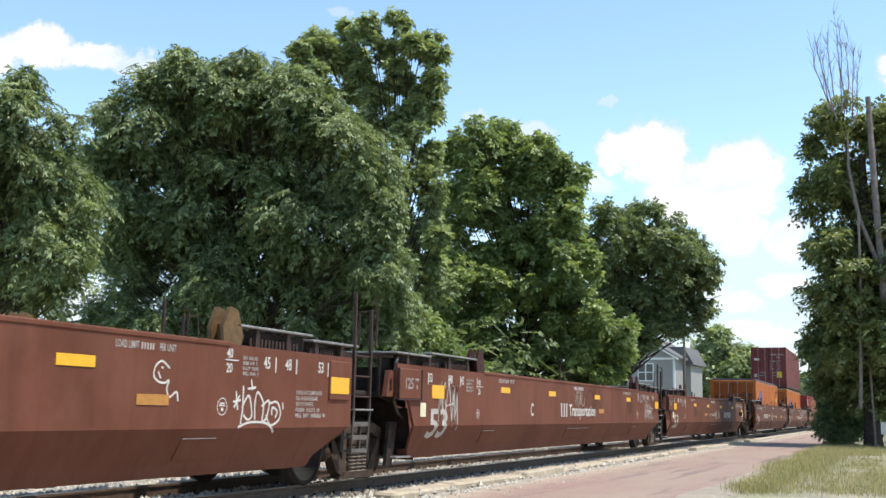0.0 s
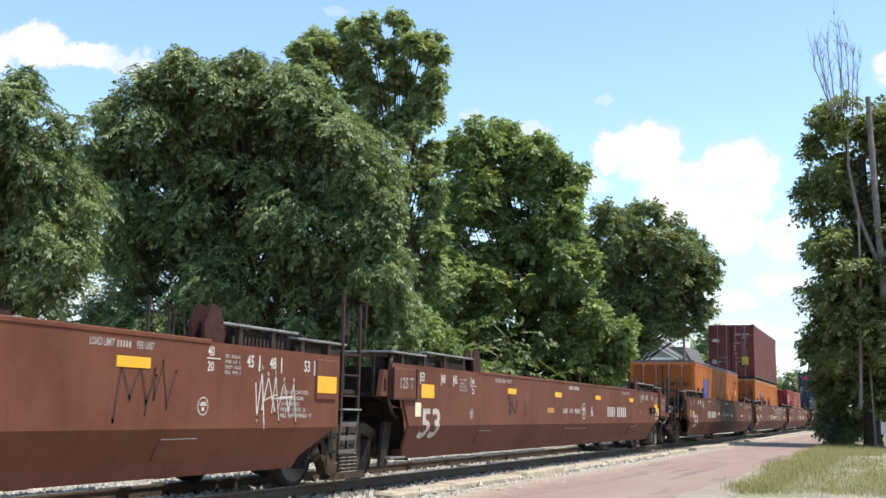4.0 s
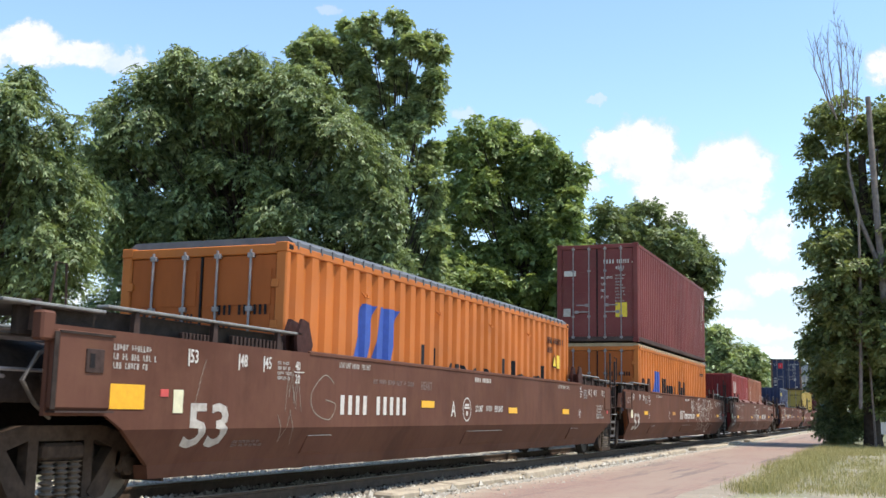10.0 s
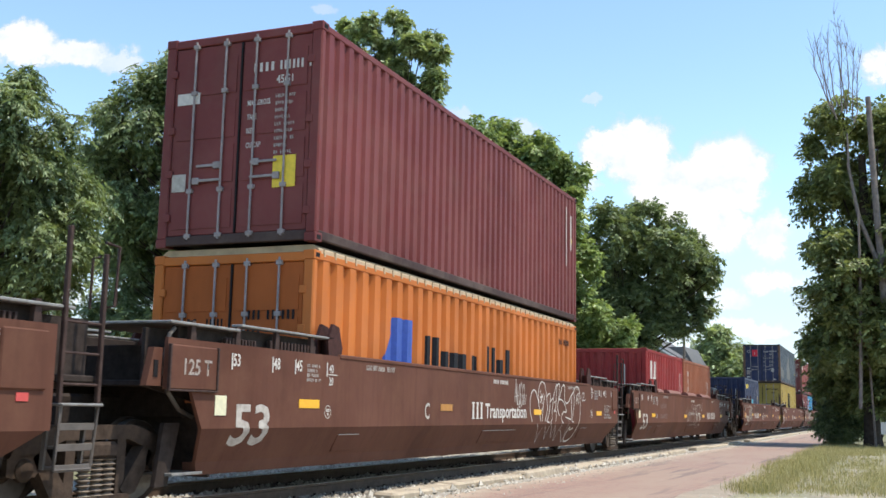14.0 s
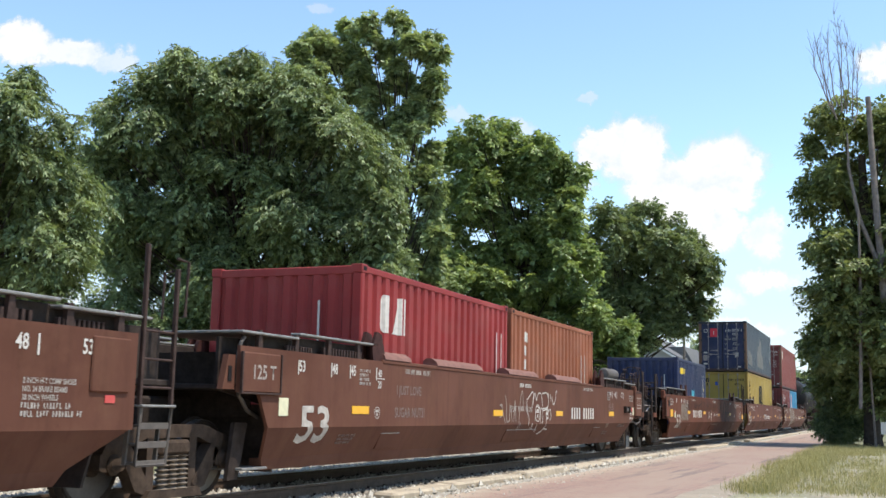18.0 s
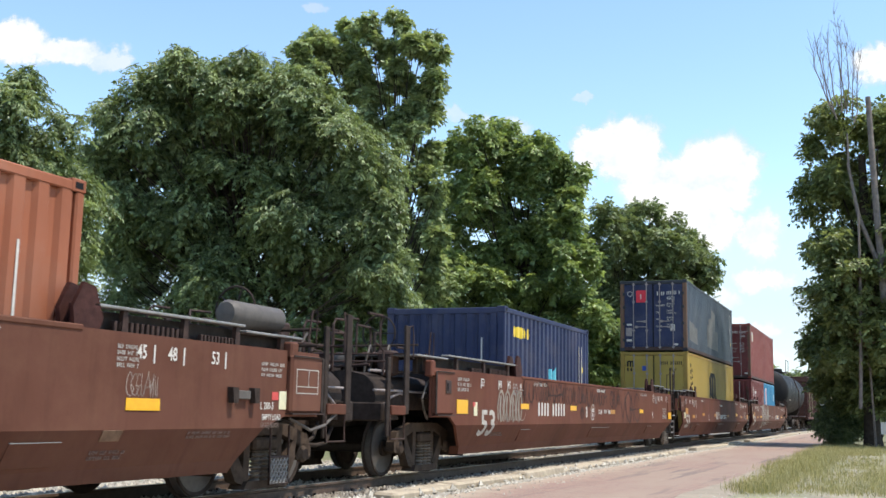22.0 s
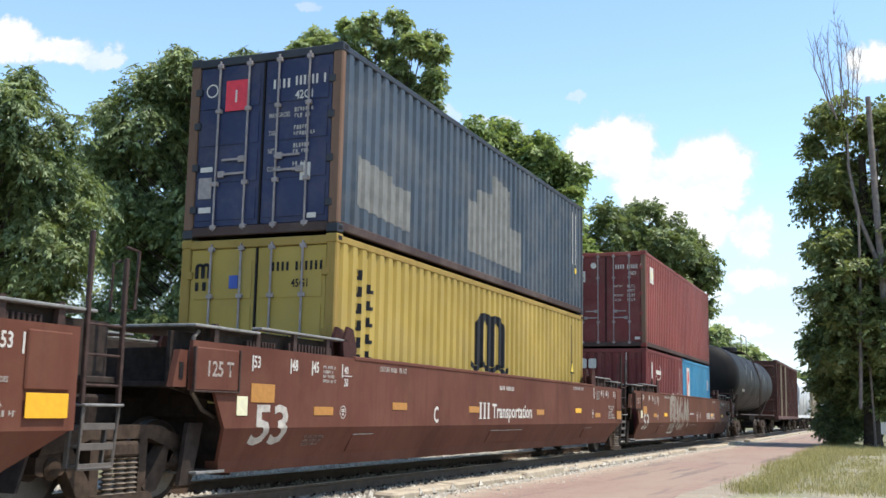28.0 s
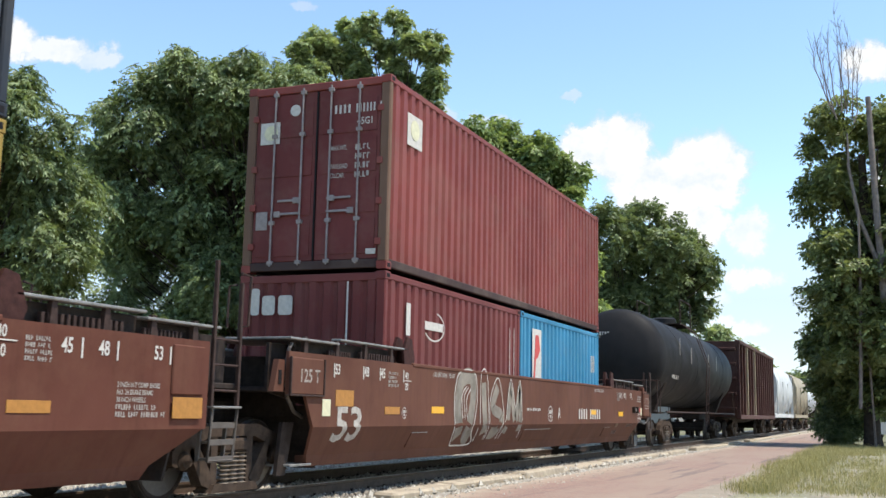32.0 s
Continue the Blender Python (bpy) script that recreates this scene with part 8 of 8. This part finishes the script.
def arch(parent, y, z, w, h, th, mat, turn=SIDE, x=CX, name="logo_shape", label="black arched logo shape"):
    """Three upright bars under two round arches."""
    s = Shape()
    g = (w - th) / 2
    for k in range(3):
        s.box(k * g, k * g + th, 0, h * 0.8, 0, 0.004)
    for k in range(2):
        pts = [(k * g + th / 2 + g / 2 - g / 2 * math.cos(a), h * 0.78 + h * 0.16 * math.sin(a)) for a in [math.pi * i / 10 for i in range(11)]]
        r = ribbon(pts, th * 0.8)
        s.add([(p, q, 0.004) for p, q, _ in r.v], r.f)
    part(name, s, mat, parent, label, Matrix.Translation((x, y, z) if turn is SIDE else (y, x, z)) @ turn)


draped("mustard", 148.0, 1.42, arch_bars(1.48, 0.94, 0.34), m_blackpaint, "logo_shape", "black arched logo shape")
draped("mustard", 147.75, 1.28, [[(0, 0.10), (0.25, 0.02), (0.6, 0.12), (1.0, 0.0), (1.4, 0.10), (1.8, -0.02), (1.95, 0.06), (1.95, 0.16), (1.8, 0.08), (1.4, 0.20), (1.0, 0.10), (0.6, 0.22), (0.25, 0.12), (0, 0.20)]], m_blackpaint, "logo_shape", "black wavy logo line")
for k in range(7):
    draped("mustard", 143.42, 2.36 - 0.23 * k, [rect(0, 0.16, 0, 0.05), rect(0, 0.05, 0, 0.14), rect(0.11, 0.16, 0, 0.14)], m_blackpaint, "letter_bar", "black lettering bar")
    draped("mustard", 143.80, 2.2 - 0.23 * k, [rect(0, 0.13, 0, 0.05), rect(0, 0.05, 0, 0.13)], m_blackpaint, "letter_bar", "black lettering bar")
arch(b, -0.98, 2.35, 0.26, 0.2, 0.06, m_blackpaint, FRONT, y0 + 0.012)
code_bars(b, -0.97, 2.18, 0.24, 0.12, (2,), m_blackpaint, y0 + 0.013, FRONT, "letter_bar")
patch(b, (-0.42, y0 + 0.014, 2.2), 0.14, 0.18, m_blue_logo, FRONT, "sticker", "blue sticker")
code_bars(b, 0.25, 2.42, 0.8, 0.12, (4, 6), m_blackpaint, y0 + 0.013, FRONT)
letter("45G1", b, (0.55, y0 + 0.012, 2.2), 0.11, m_blackpaint, FRONT)
bars(b, (-1.0, y0 + 0.014, 1.25), 0.4, 0.14, 1, m_blackpaint, FRONT, 22, cols=3)
letter("M.G.W", b, (0.2, y0 + 0.012, 1.45), 0.12, m_blackpaint, FRONT)
letter("TARE", b, (0.2, y0 + 0.012, 1.22), 0.12, m_blackpaint, FRONT)
code_bars(b, on("mustard", 154.0), 1.3, 0.07, 1.3, (1,), m_blackpaint, CX)
warning(b, on("mustard", 153.93), 1.52)
b = boxes["slate"]
draped("slate", 143.35, 0.35, [[(0, 0.1), (1.75, 0), (1.75, 0.62), (1.1, 0.62), (1.1, 0.72), (0, 0.8)]], m_fadedpatch, "faded_patch", "pale faded paint patch")
draped("slate", 147.5, 0.45, [[(0, 0), (2.9, -0.05), (2.9, 0.75), (2.2, 0.75), (2.2, 1.45), (1.2, 1.6), (1.2, 1.2), (0.5, 1.15), (0.5, 0.9), (0, 0.9)]], m_fadedpatch, "faded_patch", "pale faded paint patch")
y0 = -L40 / 2
patch(b, (-0.62, y0 + 0.012, 1.78), 0.36, 0.44, m_pinkred, FRONT, "placard", "red placard")
patch(b, (-0.46, y0 + 0.006, 1.9), 0.03, 0.18, m_white, FRONT, "placard_mark")
ring = ribbon([(0.09 * math.cos(a), 0.09 * math.sin(a)) for a in [math.radians(q) for q in range(0, 361, 24)]], 0.02)
part("round_mark", ring, m_white, b, "", Matrix.Translation((-0.85, y0 + 0.010, 2.1)) @ FRONT)
code_bars(b, 0.15, 2.03, 0.3, 0.13, (4,), m_white, y0 + 0.012, FRONT)
code_bars(b, 0.5, 2.05, 0.5, 0.13, (6, 1), m_white, y0 + 0.012, FRONT)
letter("42G1", b, (0.5, y0 + 0.010, 1.86), 0.12, m_white, FRONT)
for k, line in enumerate(("MAX.GROSS", "TARE", "NET", "CU.CAP")):
    letter(line, b, (0.10, y0 + 0.012, 1.62 - 0.25 * k), 0.07, m_grey_let, FRONT, 0.62, name="stencil_writing")
    bars(b, (0.50, y0 + 0.014, 1.58 - 0.25 * k), 0.34, 0.17, 2, m_grey_let, FRONT, 40 + k, fill=0.5)
patch(b, (0.62, y0 + 0.012, 0.72), 0.16, 0.24, m_white, FRONT, "paper_label", "white label")
patch(b, (-0.98, y0 + 0.012, 0.93), 0.2, 0.07, m_white, FRONT, "paper_label", "white label")
patch(b, (-1.0, y0 + 0.012, 0.55), 0.22, 0.3, m_rod, FRONT, "plate", "dull metal plate")
patch(b, (-0.98, y0 + 0.012, 0.35), 0.2, 0.08, m_white, FRONT, "paper_label", "white label")
patch(b, (0.75, y0 + 0.012, 0.2), 0.14, 0.07, m_white, FRONT, "paper_label", "white label")
for y in (154.1, 154.35):
    code_bars(b, on("slate", y), 1.1, 0.06, 1.2, (1,), m_white, CX)
patch(b, (CX, on("slate", 154.3), 0.9), 0.12, 0.12, m_gold, SIDE, "warning_sign")
b = boxes["brick"]
y0 = -L40 / 2
patch(b, (CX, on("brick", 162.78), 1.98), 0.55, 0.5, m_white, SIDE, "paper_label", "white square label with a pale disc")
for x0, w, key in ((-0.98, 0.34, "f"),):
    patch(b, (x0, y0 + 0.012, 1.98), w, 0.34, m_white, FRONT, "paper_label", "white square label with a pale disc")
disc = Shape().lathe([(0, 0.12), (0.004, 0.12)], "z", (0, 0, 0), 20)
part("pale_disc", disc, m_pale, b, "", Matrix.Translation((-0.79, y0 + 0.005, 2.15)) @ FRONT)
disc = Shape().lathe([(0, 0.16), (0.004, 0.16)], "z", (0, 0, 0), 20)
part("pale_disc", disc, m_pale, b, "", Matrix.Translation((CX + 0.008, on("brick", 163.05), 2.25)) @ SIDE)
disc = Shape().lathe([(0, 0.09), (0.004, 0.09)], "z", (0, 0, 0), 20)
part("white_disc", disc, m_white, b, "", Matrix.Translation((-0.38, y0 + 0.012, 2.48)) @ FRONT)
code_bars(b, 0.3, 2.36, 0.3, 0.13, (4,), m_white, y0 + 0.012, FRONT)
code_bars(b, 0.66, 2.36, 0.45, 0.13, (6, 1), m_white, y0 + 0.012, FRONT)
letter("45G1", b, (0.68, y0 + 0.010, 2.17), 0.11, m_white, FRONT)
for k, line in enumerate(("MAX.WT.", "", "PAYLOAD", "CU.CAP.")):
    if line:
        letter(line, b, (0.25, y0 + 0.012, 1.80 - 0.14 * k), 0.075, m_grey_let, FRONT, 0.62, name="stencil_writing")
bars(b, (0.66, y0 + 0.014, 1.35), 0.32, 0.55, 4, m_grey_let, FRONT, 24, fill=0.45)
patch(b, (-1.0, y0 + 0.012, 0.65), 0.2, 0.28, m_rod, FRONT, "plate", "dull metal plate")
patch(b, (0.88, y0 + 0.012, 0.22), 0.16, 0.08, m_white, FRONT, "paper_label", "white label")
b = boxes["tex"]
for x, w, h in ((-1.02, 0.15, 0.40), (-0.82, 0.22, 0.29), (-0.54, 0.24, 0.29)):
    s = Shape().prism([(0.03, 0), (w - 0.03, 0), (w, 0.03), (w, h - 0.03), (w - 0.03, h), (0.03, h), (0, h - 0.03), (0, 0.03)], 0, 0.004, "z")
    part("logo_shape", s, m_white, b, "white painted logo block", Matrix.Translation((x, -L20 / 2 + 0.006, 1.98)) @ FRONT)
code_bars(b, 0.6, 1.2, 0.06, 1.25, (1,), m_white, -L20 / 2 + 0.006, FRONT)
part("logo_shape", Shape().box(0.05, 0.2, 0, 0.48, 0, 0.004), m_white, b, "white painted logo block", Matrix.Translation((CX, on("tex", 162.85), 1.72)) @ SIDE)
part("logo_shape", Shape().box(0, 0.72, 0, 0.13, 0, 0.004), m_white, b, "white painted logo bar", Matrix.Translation((CX, on("tex", 163.6), 1.86)) @ SIDE)
r = ribbon([(0.4 * math.cos(a), 0.22 * math.sin(a)) for a in [math.radians(q) for q in range(-150, 80, 15)]], 0.025)
part("logo_shape", r, m_white, b, "white arc", Matrix.Translation((CX, on("tex", 163.98), 1.92)) @ SIDE)
for y in (167.6, 167.85):
    code_bars(b, on("tex", y), 1.3, 0.05, 0.9, (1,), m_white, CX)
b = boxes["blue"]
patch(b, (CX, on("blue", 169.0), 0.95), 0.6, 1.35, m_white, SIDE, "white_panel", "white panel with a dark red mark")
quad(b, [(0.05, 0.2), (0.2, 1.2), (0.4, 1.2), (0.5, 0.9), (0.35, 0.75), (0.22, 0.7), (0.15, 0.2)], m_redtag, "logo_shape", "dark red logo shape", x=CX + 0.007, at=(on("blue", 169.0), 0.98))
code_bars(b, on("blue", 173.6), 1.6, 0.35, 0.4, (4,), m_white, CX)


# ---------------------------------------------------------------- beside and behind the line
def house():
    t = thing("house", "grey-sided house with a gabled shingle roof", "house", m=pose(-19.7, 128.0, 0, 0, 0, -4))
    w, d, h, rise = 4.2, 12.0, 8.0, 2.6
    part("wall", Shape().box(-w, w, 0, 0.2, -0.1, h, 0.01), m_siding, t)
    part("wall", Shape().box(w - 0.2, w, 0.2, d, -0.1, h, 0.01), m_siding, t)
    part("wall", Shape().box(-w, -w + 0.2, 0.2, d, -0.1, h, 0.01), m_siding, t)
    part("wall", Shape().box(-w, w, d - 0.2, d, -0.1, h, 0.01), m_siding, t)
    part("gable", Shape().prism([(-w, h), (w, h), (0, h + rise - 0.1)], 0.0, 0.2, "y"), m_siding, t)
    for k in range(26):
        z = 0.4 + 0.3 * k
        part("siding_board", Shape().prism([(-0.035, z), (-0.005, z + 0.29), (0, z + 0.29), (0, z)], -w + 0.02, w - 0.22, "x"), m_siding, t)
    for sx in (1, -1):
        part("roof", Shape().prism([(0, h + rise), (sx * (w + 0.6), h - 0.2), (sx * (w + 0.6), h), (0, h + rise + 0.2)], -0.5, d + 0.5, "y"), m_shingle, t)
        part("barge_board", Shape().prism([(0, h + rise - 0.2), (sx * (w + 0.6), h - 0.4), (sx * (w + 0.6), h - 0.16), (0, h + rise + 0.04)], -0.54, -0.46, "y"), m_trim, t)
    part("wing", Shape().box(w, w + 0.8, d * 0.4, d * 0.9, -0.1, 7.3, 0.02), m_siding, t)
    part("wing_roof", Shape().prism([(w - 3.0, 9.5), (w + 0.1, 9.5), (w + 1.2, 7.5), (w + 1.2, 7.3), (w - 3.0, 7.3)], d * 0.35, d * 0.95, "y"), m_shingle, t)
    part("band", Shape().box(-w - 0.02, w + 0.02, -0.06, -0.036, h - 0.30, h - 0.05), m_trim, t)
    part("corner_trim", Shape().box(w - 0.2, w + 0.03, -0.05, 0.2, -0.1, h - 0.31), m_trim, t)
    for x, ww in ((-2.3, 1.1), (-0.3, 2.0)):
        win = part("window", Shape().box(x, x + ww, -0.07, -0.03, 5.1, 7.3, 0.01), m_trim, t)
        n = 1 if ww < 1.5 else 2
        for k in range(n):
            a = x + 0.14 + k * (ww - 0.14) / n
            b_ = a + (ww - 0.14) / n - 0.16
            for z0, z1 in ((5.24, 6.14), (6.24, 7.16)):
                part("pane", Shape().box(a, b_, -0.09, -0.07, z0, z1), m_glass, win)
    return t


house()


def utility_pole(x, y, h, label, arm=True):
    t = thing("utility_pole", label, "utility pole", m=pose(x, y, 0))
    part("pole", Shape().tube([(0, 0, -0.1), (0, 0, h * 0.5), (0.05, 0, h)], 0.15, 10, radii=[0.17, 0.15, 0.11]), m_polewood, t)
    if arm:
        lamp = part("lamp_arm", Shape().tube([(0, 0, h * 0.72), (-0.6, -0.2, h * 0.76), (-1.4, -0.4, h * 0.765)], 0.04, 6), m_galv, t)
        part("lamp_head", Shape().box(-1.9, -1.35, -0.55, -0.3, h * 0.755, h * 0.775, 0.03), m_galv, lamp)
    return t


utility_pole(-11.3, 110.0, 13.0, "tall wooden utility pole with a street lamp arm")

# the dead pole trunk and bare branches in the roadside trees
snag = thing("dead_tree", "bare grey dead tree trunk with thin leafless branches", "tree", m=pose(7.72, 44.0, 0))
part("trunk", Shape().tube([(0.35, 0, -0.1), (0.25, 0, 3), (0.07, 0, 6.4), (-0.07, 0, 10), (-0.18, 0, 13.8)], 0.2, 12, radii=[0.18, 0.16, 0.14, 0.12, 0.10]), m_deadwood, snag)
rb = random.Random(5)
stems = [((-1.59, 13.52), (-2.36, 16.42)), ((-1.51, 13.28), (-2.11, 16.73)), ((-1.39, 12.92), (-1.89, 15.88)), ((-1.33, 13.5), (-1.61, 16.62)), ((-1.17, 13.25), (-1.28, 17.3)), ((-1.08, 13.47), (-1.12, 16.94)), ((-0.96, 13.23), (-0.86, 16.48)), ((-0.8, 12.98), (-0.64, 16.07)), ((-0.68, 12.74), (-0.41, 15.52))]
for (x0, z0), (tx, tz) in stems:
    s = Shape()
    p = [(x0 + (tx - x0) * u ** 0.8 + rb.uniform(-0.06, 0.06), rb.uniform(-0.3, 0.3), z0 + (tz - z0) * u) for u in (0, 0.2, 0.4, 0.6, 0.8, 1)]
    s.tube(p, 0.03, 6, radii=[0.032, 0.026, 0.020, 0.015, 0.010, 0.004])
    for _ in range(22):
        i = rb.randint(1, 4)
        q = Vector(p[i]).lerp(Vector(p[i + 1]), rb.random())
        dv = Vector((rb.uniform(-0.30, 0.30), rb.uniform(-0.2, 0.2), rb.uniform(0.3, 0.8)))
        s.tube([q, q + dv * 0.5 + Vector((rb.uniform(-0.05, 0.05), 0, 0)), q + dv], 0.008, 4, radii=[0.008, 0.006, 0.003])
    part("branch", s, m_deadwood, snag)
part("leaning_branch", Shape().tube([(-0.1, 0, 7.2), (-0.7, -0.1, 9.0), (-1.0, 0, 11.0), (-1.0, 0.1, 12.4)], 0.07, 8, radii=[0.09, 0.075, 0.055, 0.03]), m_deadwood, snag)
part("leaning_branch", Shape().tube([(-0.9, -0.3, 1.5), (-0.75, -0.3, 5.5), (-0.7, -0.3, 9.2)], 0.06, 8, radii=[0.07, 0.06, 0.04]), m_deadwood, snag)
dry = thing("dry_vine", "brown withered vine hanging in the roadside trees", "vine", m=pose(6.4, 44.6, 0))
leaves("withered_leaves", [(0.2, 0, 6.7, 0.55), (0.5, 0.1, 5.8, 0.5), (0.8, 0, 4.6, 0.5), (0.1, 0.2, 7.3, 0.35)], 3400, 0.16, m_leaf_dry, dry, 77, 0.9, 0.4, 0.6, False)
part("stem", Shape().tube([(0.9, 0.2, -0.05), (0.8, 0.1, 3.0), (0.3, 0, 6.0), (0.1, 0, 7.4)], 0.04, 6, radii=[0.05, 0.045, 0.035, 0.015]), m_deadwood, dry)
tree("shrub", "dark shrub under the roadside trees", [(5.45, 47.0, 1.0, 0.45), (5.75, 47.3, 0.6, 0.5), (6.15, 46.8, 0.7, 0.5), (6.6, 47.4, 0.9, 0.45), (5.5, 48.4, 1.6, 0.4)], (6.0, 47.2), 0.5, 0.04, 14000, 0.13, m_leaf_linden, 79, 0.3, 0.3)


def far_row(name, label, n, x0, x1, y0, y1, h0, h1, seed, count, size, mat):
    rnd = random.Random(seed)
    lobes = []
    for _ in range(n):
        x, y, r = rnd.uniform(x0, x1), rnd.uniform(y0, y1), rnd.uniform(2.2, 4.2)
        z = rnd.uniform(h0, h1)
        lobes += [(x, y, z, r), (x + rnd.uniform(-2, 2), y, max(1.5, z - r), r * 1.15), (x, y + 1, max(1.0, z - 2 * r), r * 1.1)]
    holder = thing(name, label, "woods", kind="stuff")
    me = leaves("crown", lobes, count, size, mat, holder, seed, 0.3, 1.2, 0.6, False)
    holder_mesh = me.data
    bpy.data.objects.remove(me)
    bpy.data.objects.remove(holder)
    return tagged(new(name, holder_mesh), label=label, category="woods", kind="stuff")


far_row("far_woods", "distant green trees along the line", 16, -30, 2, 230, 330, 5, 9.5, 91, 30000, 0.85, m_leaf_linden)
far_row("far_woods", "distant green trees beyond the street", 12, 3, 40, 150, 240, 5, 10, 92, 24000, 0.7, m_leaf_oak)
far_row("far_woods", "distant trees behind the houses", 16, -120, -30, 120, 200, 4, 8, 93, 22000, 0.85, m_leaf_linden)
far_row("undergrowth", "green undergrowth behind the track", 14, -17, -10, 26, 58, 0.8, 2.0, 94, 26000, 0.3, m_leaf_linden)


def shed(name, label, x, y, w, d, h, wall, roof):
    t = thing(name, label, "building", m=pose(x, y, 0))
    part("wall", Shape().box(-w, w, 0, d, -0.1, h, 0.02), wall, t)
    part("roof", Shape().prism([(-w - 0.3, h - 0.05), (w + 0.3, h - 0.05), (w + 0.3, h + 0.15), (0, h + 0.7), (-w - 0.3, h + 0.15)], -0.3, d + 0.3, "y"), roof, t)
    for k in range(4):
        part("window", Shape().box(-w * 0.8 + k * w * 0.45, -w * 0.8 + k * w * 0.45 + 0.9, -0.03, 0.0, h * 0.45, h * 0.75), m_glass, t)
    return t


shed("shed", "pale grey flat-roofed building behind the trees", -28.0, 44.0, 7.0, 8.0, 5.0, m_siding, m_galv)
shed("garage", "white building beyond the roadside trees", 9.0, 120.0, 3.2, 6.0, 5.4, m_trim, m_shingle)


def parked_car(x, y, turn):
    t = thing("parked_car", "white car parked under the roadside trees", "car", m=pose(x, y, -0.02, 0, 0, turn))
    body = [(-2.1, 0.35), (-2.15, 0.7), (-1.95, 0.88), (-1.0, 0.95), (-0.35, 1.4), (0.9, 1.42), (1.6, 1.0), (2.1, 0.92), (2.15, 0.4)]
    part("body", Shape().prism([(a, b_) for a, b_ in body], -0.82, 0.82, "x"), m_carwhite, t)
    part("window", Shape().prism([(-0.85, 0.98), (-0.32, 1.34), (0.85, 1.36), (1.35, 1.02)], -0.835, -0.82, "x"), m_glass, t)
    part("window", Shape().prism([(-0.85, 0.98), (-0.32, 1.34), (0.85, 1.36), (1.35, 1.02)], 0.82, 0.835, "x"), m_glass, t)
    part("windscreen", Shape().add([(-0.7, -1.0, 0.97), (0.7, -1.0, 0.97), (0.62, -0.38, 1.38), (-0.62, -0.38, 1.38)], [(0, 1, 2, 3)]), m_glass, t).location = (0, -0.02, 0.01)
    for sx in (1, -1):
        for q in (-1.3, 1.35):
            w = part("wheel", Shape().lathe([(sx * 0.62, 0.3), (sx * 0.64, 0.33), (sx * 0.82, 0.33), (sx * 0.85, 0.3), (sx * 0.85, 0.2)], "x", (0, q, 0.33), 20), m_rubber, t)
            part("rim", Shape().lathe([(sx * 0.845, 0.2), (sx * 0.855, 0.19), (sx * 0.83, 0.03)], "x", (0, q, 0.33), 16), m_galv, w)
    return t


parked_car(8.3, 60.0, 75)


# ---------------------------------------------------------------- what moves
def gone(t):
    k = min(int(t), 31)
    a, b = GONE[k], GONE[k + 1]
    return a + (b - a) * (t - k)


def motions():
    for ob, (y, z) in MOVING:
        walk(ob, [(t, pose(0, y - GONE[t], z)) for t in range(33)])
        for w in ob.children:
            if w.name.startswith("wheelset"):
                p = w.matrix_basis.translation.copy()
                walk(w, [(i / 10, Matrix.Translation(p) @ Matrix.Rotation(gone(i / 10) / 0.42, 4, "X")) for i in range(321)])
    far = CAM_POSE @ Matrix.Translation((0, 0, -CLOUD_FAR))
    walk(clouds, [(t, far @ Matrix.Translation((-0.65 * CLOUD_UNIT * t / 32, 0.1 * CLOUD_UNIT * t / 32, 0))) for t in (0, 8, 16, 24, 32)])


motions()
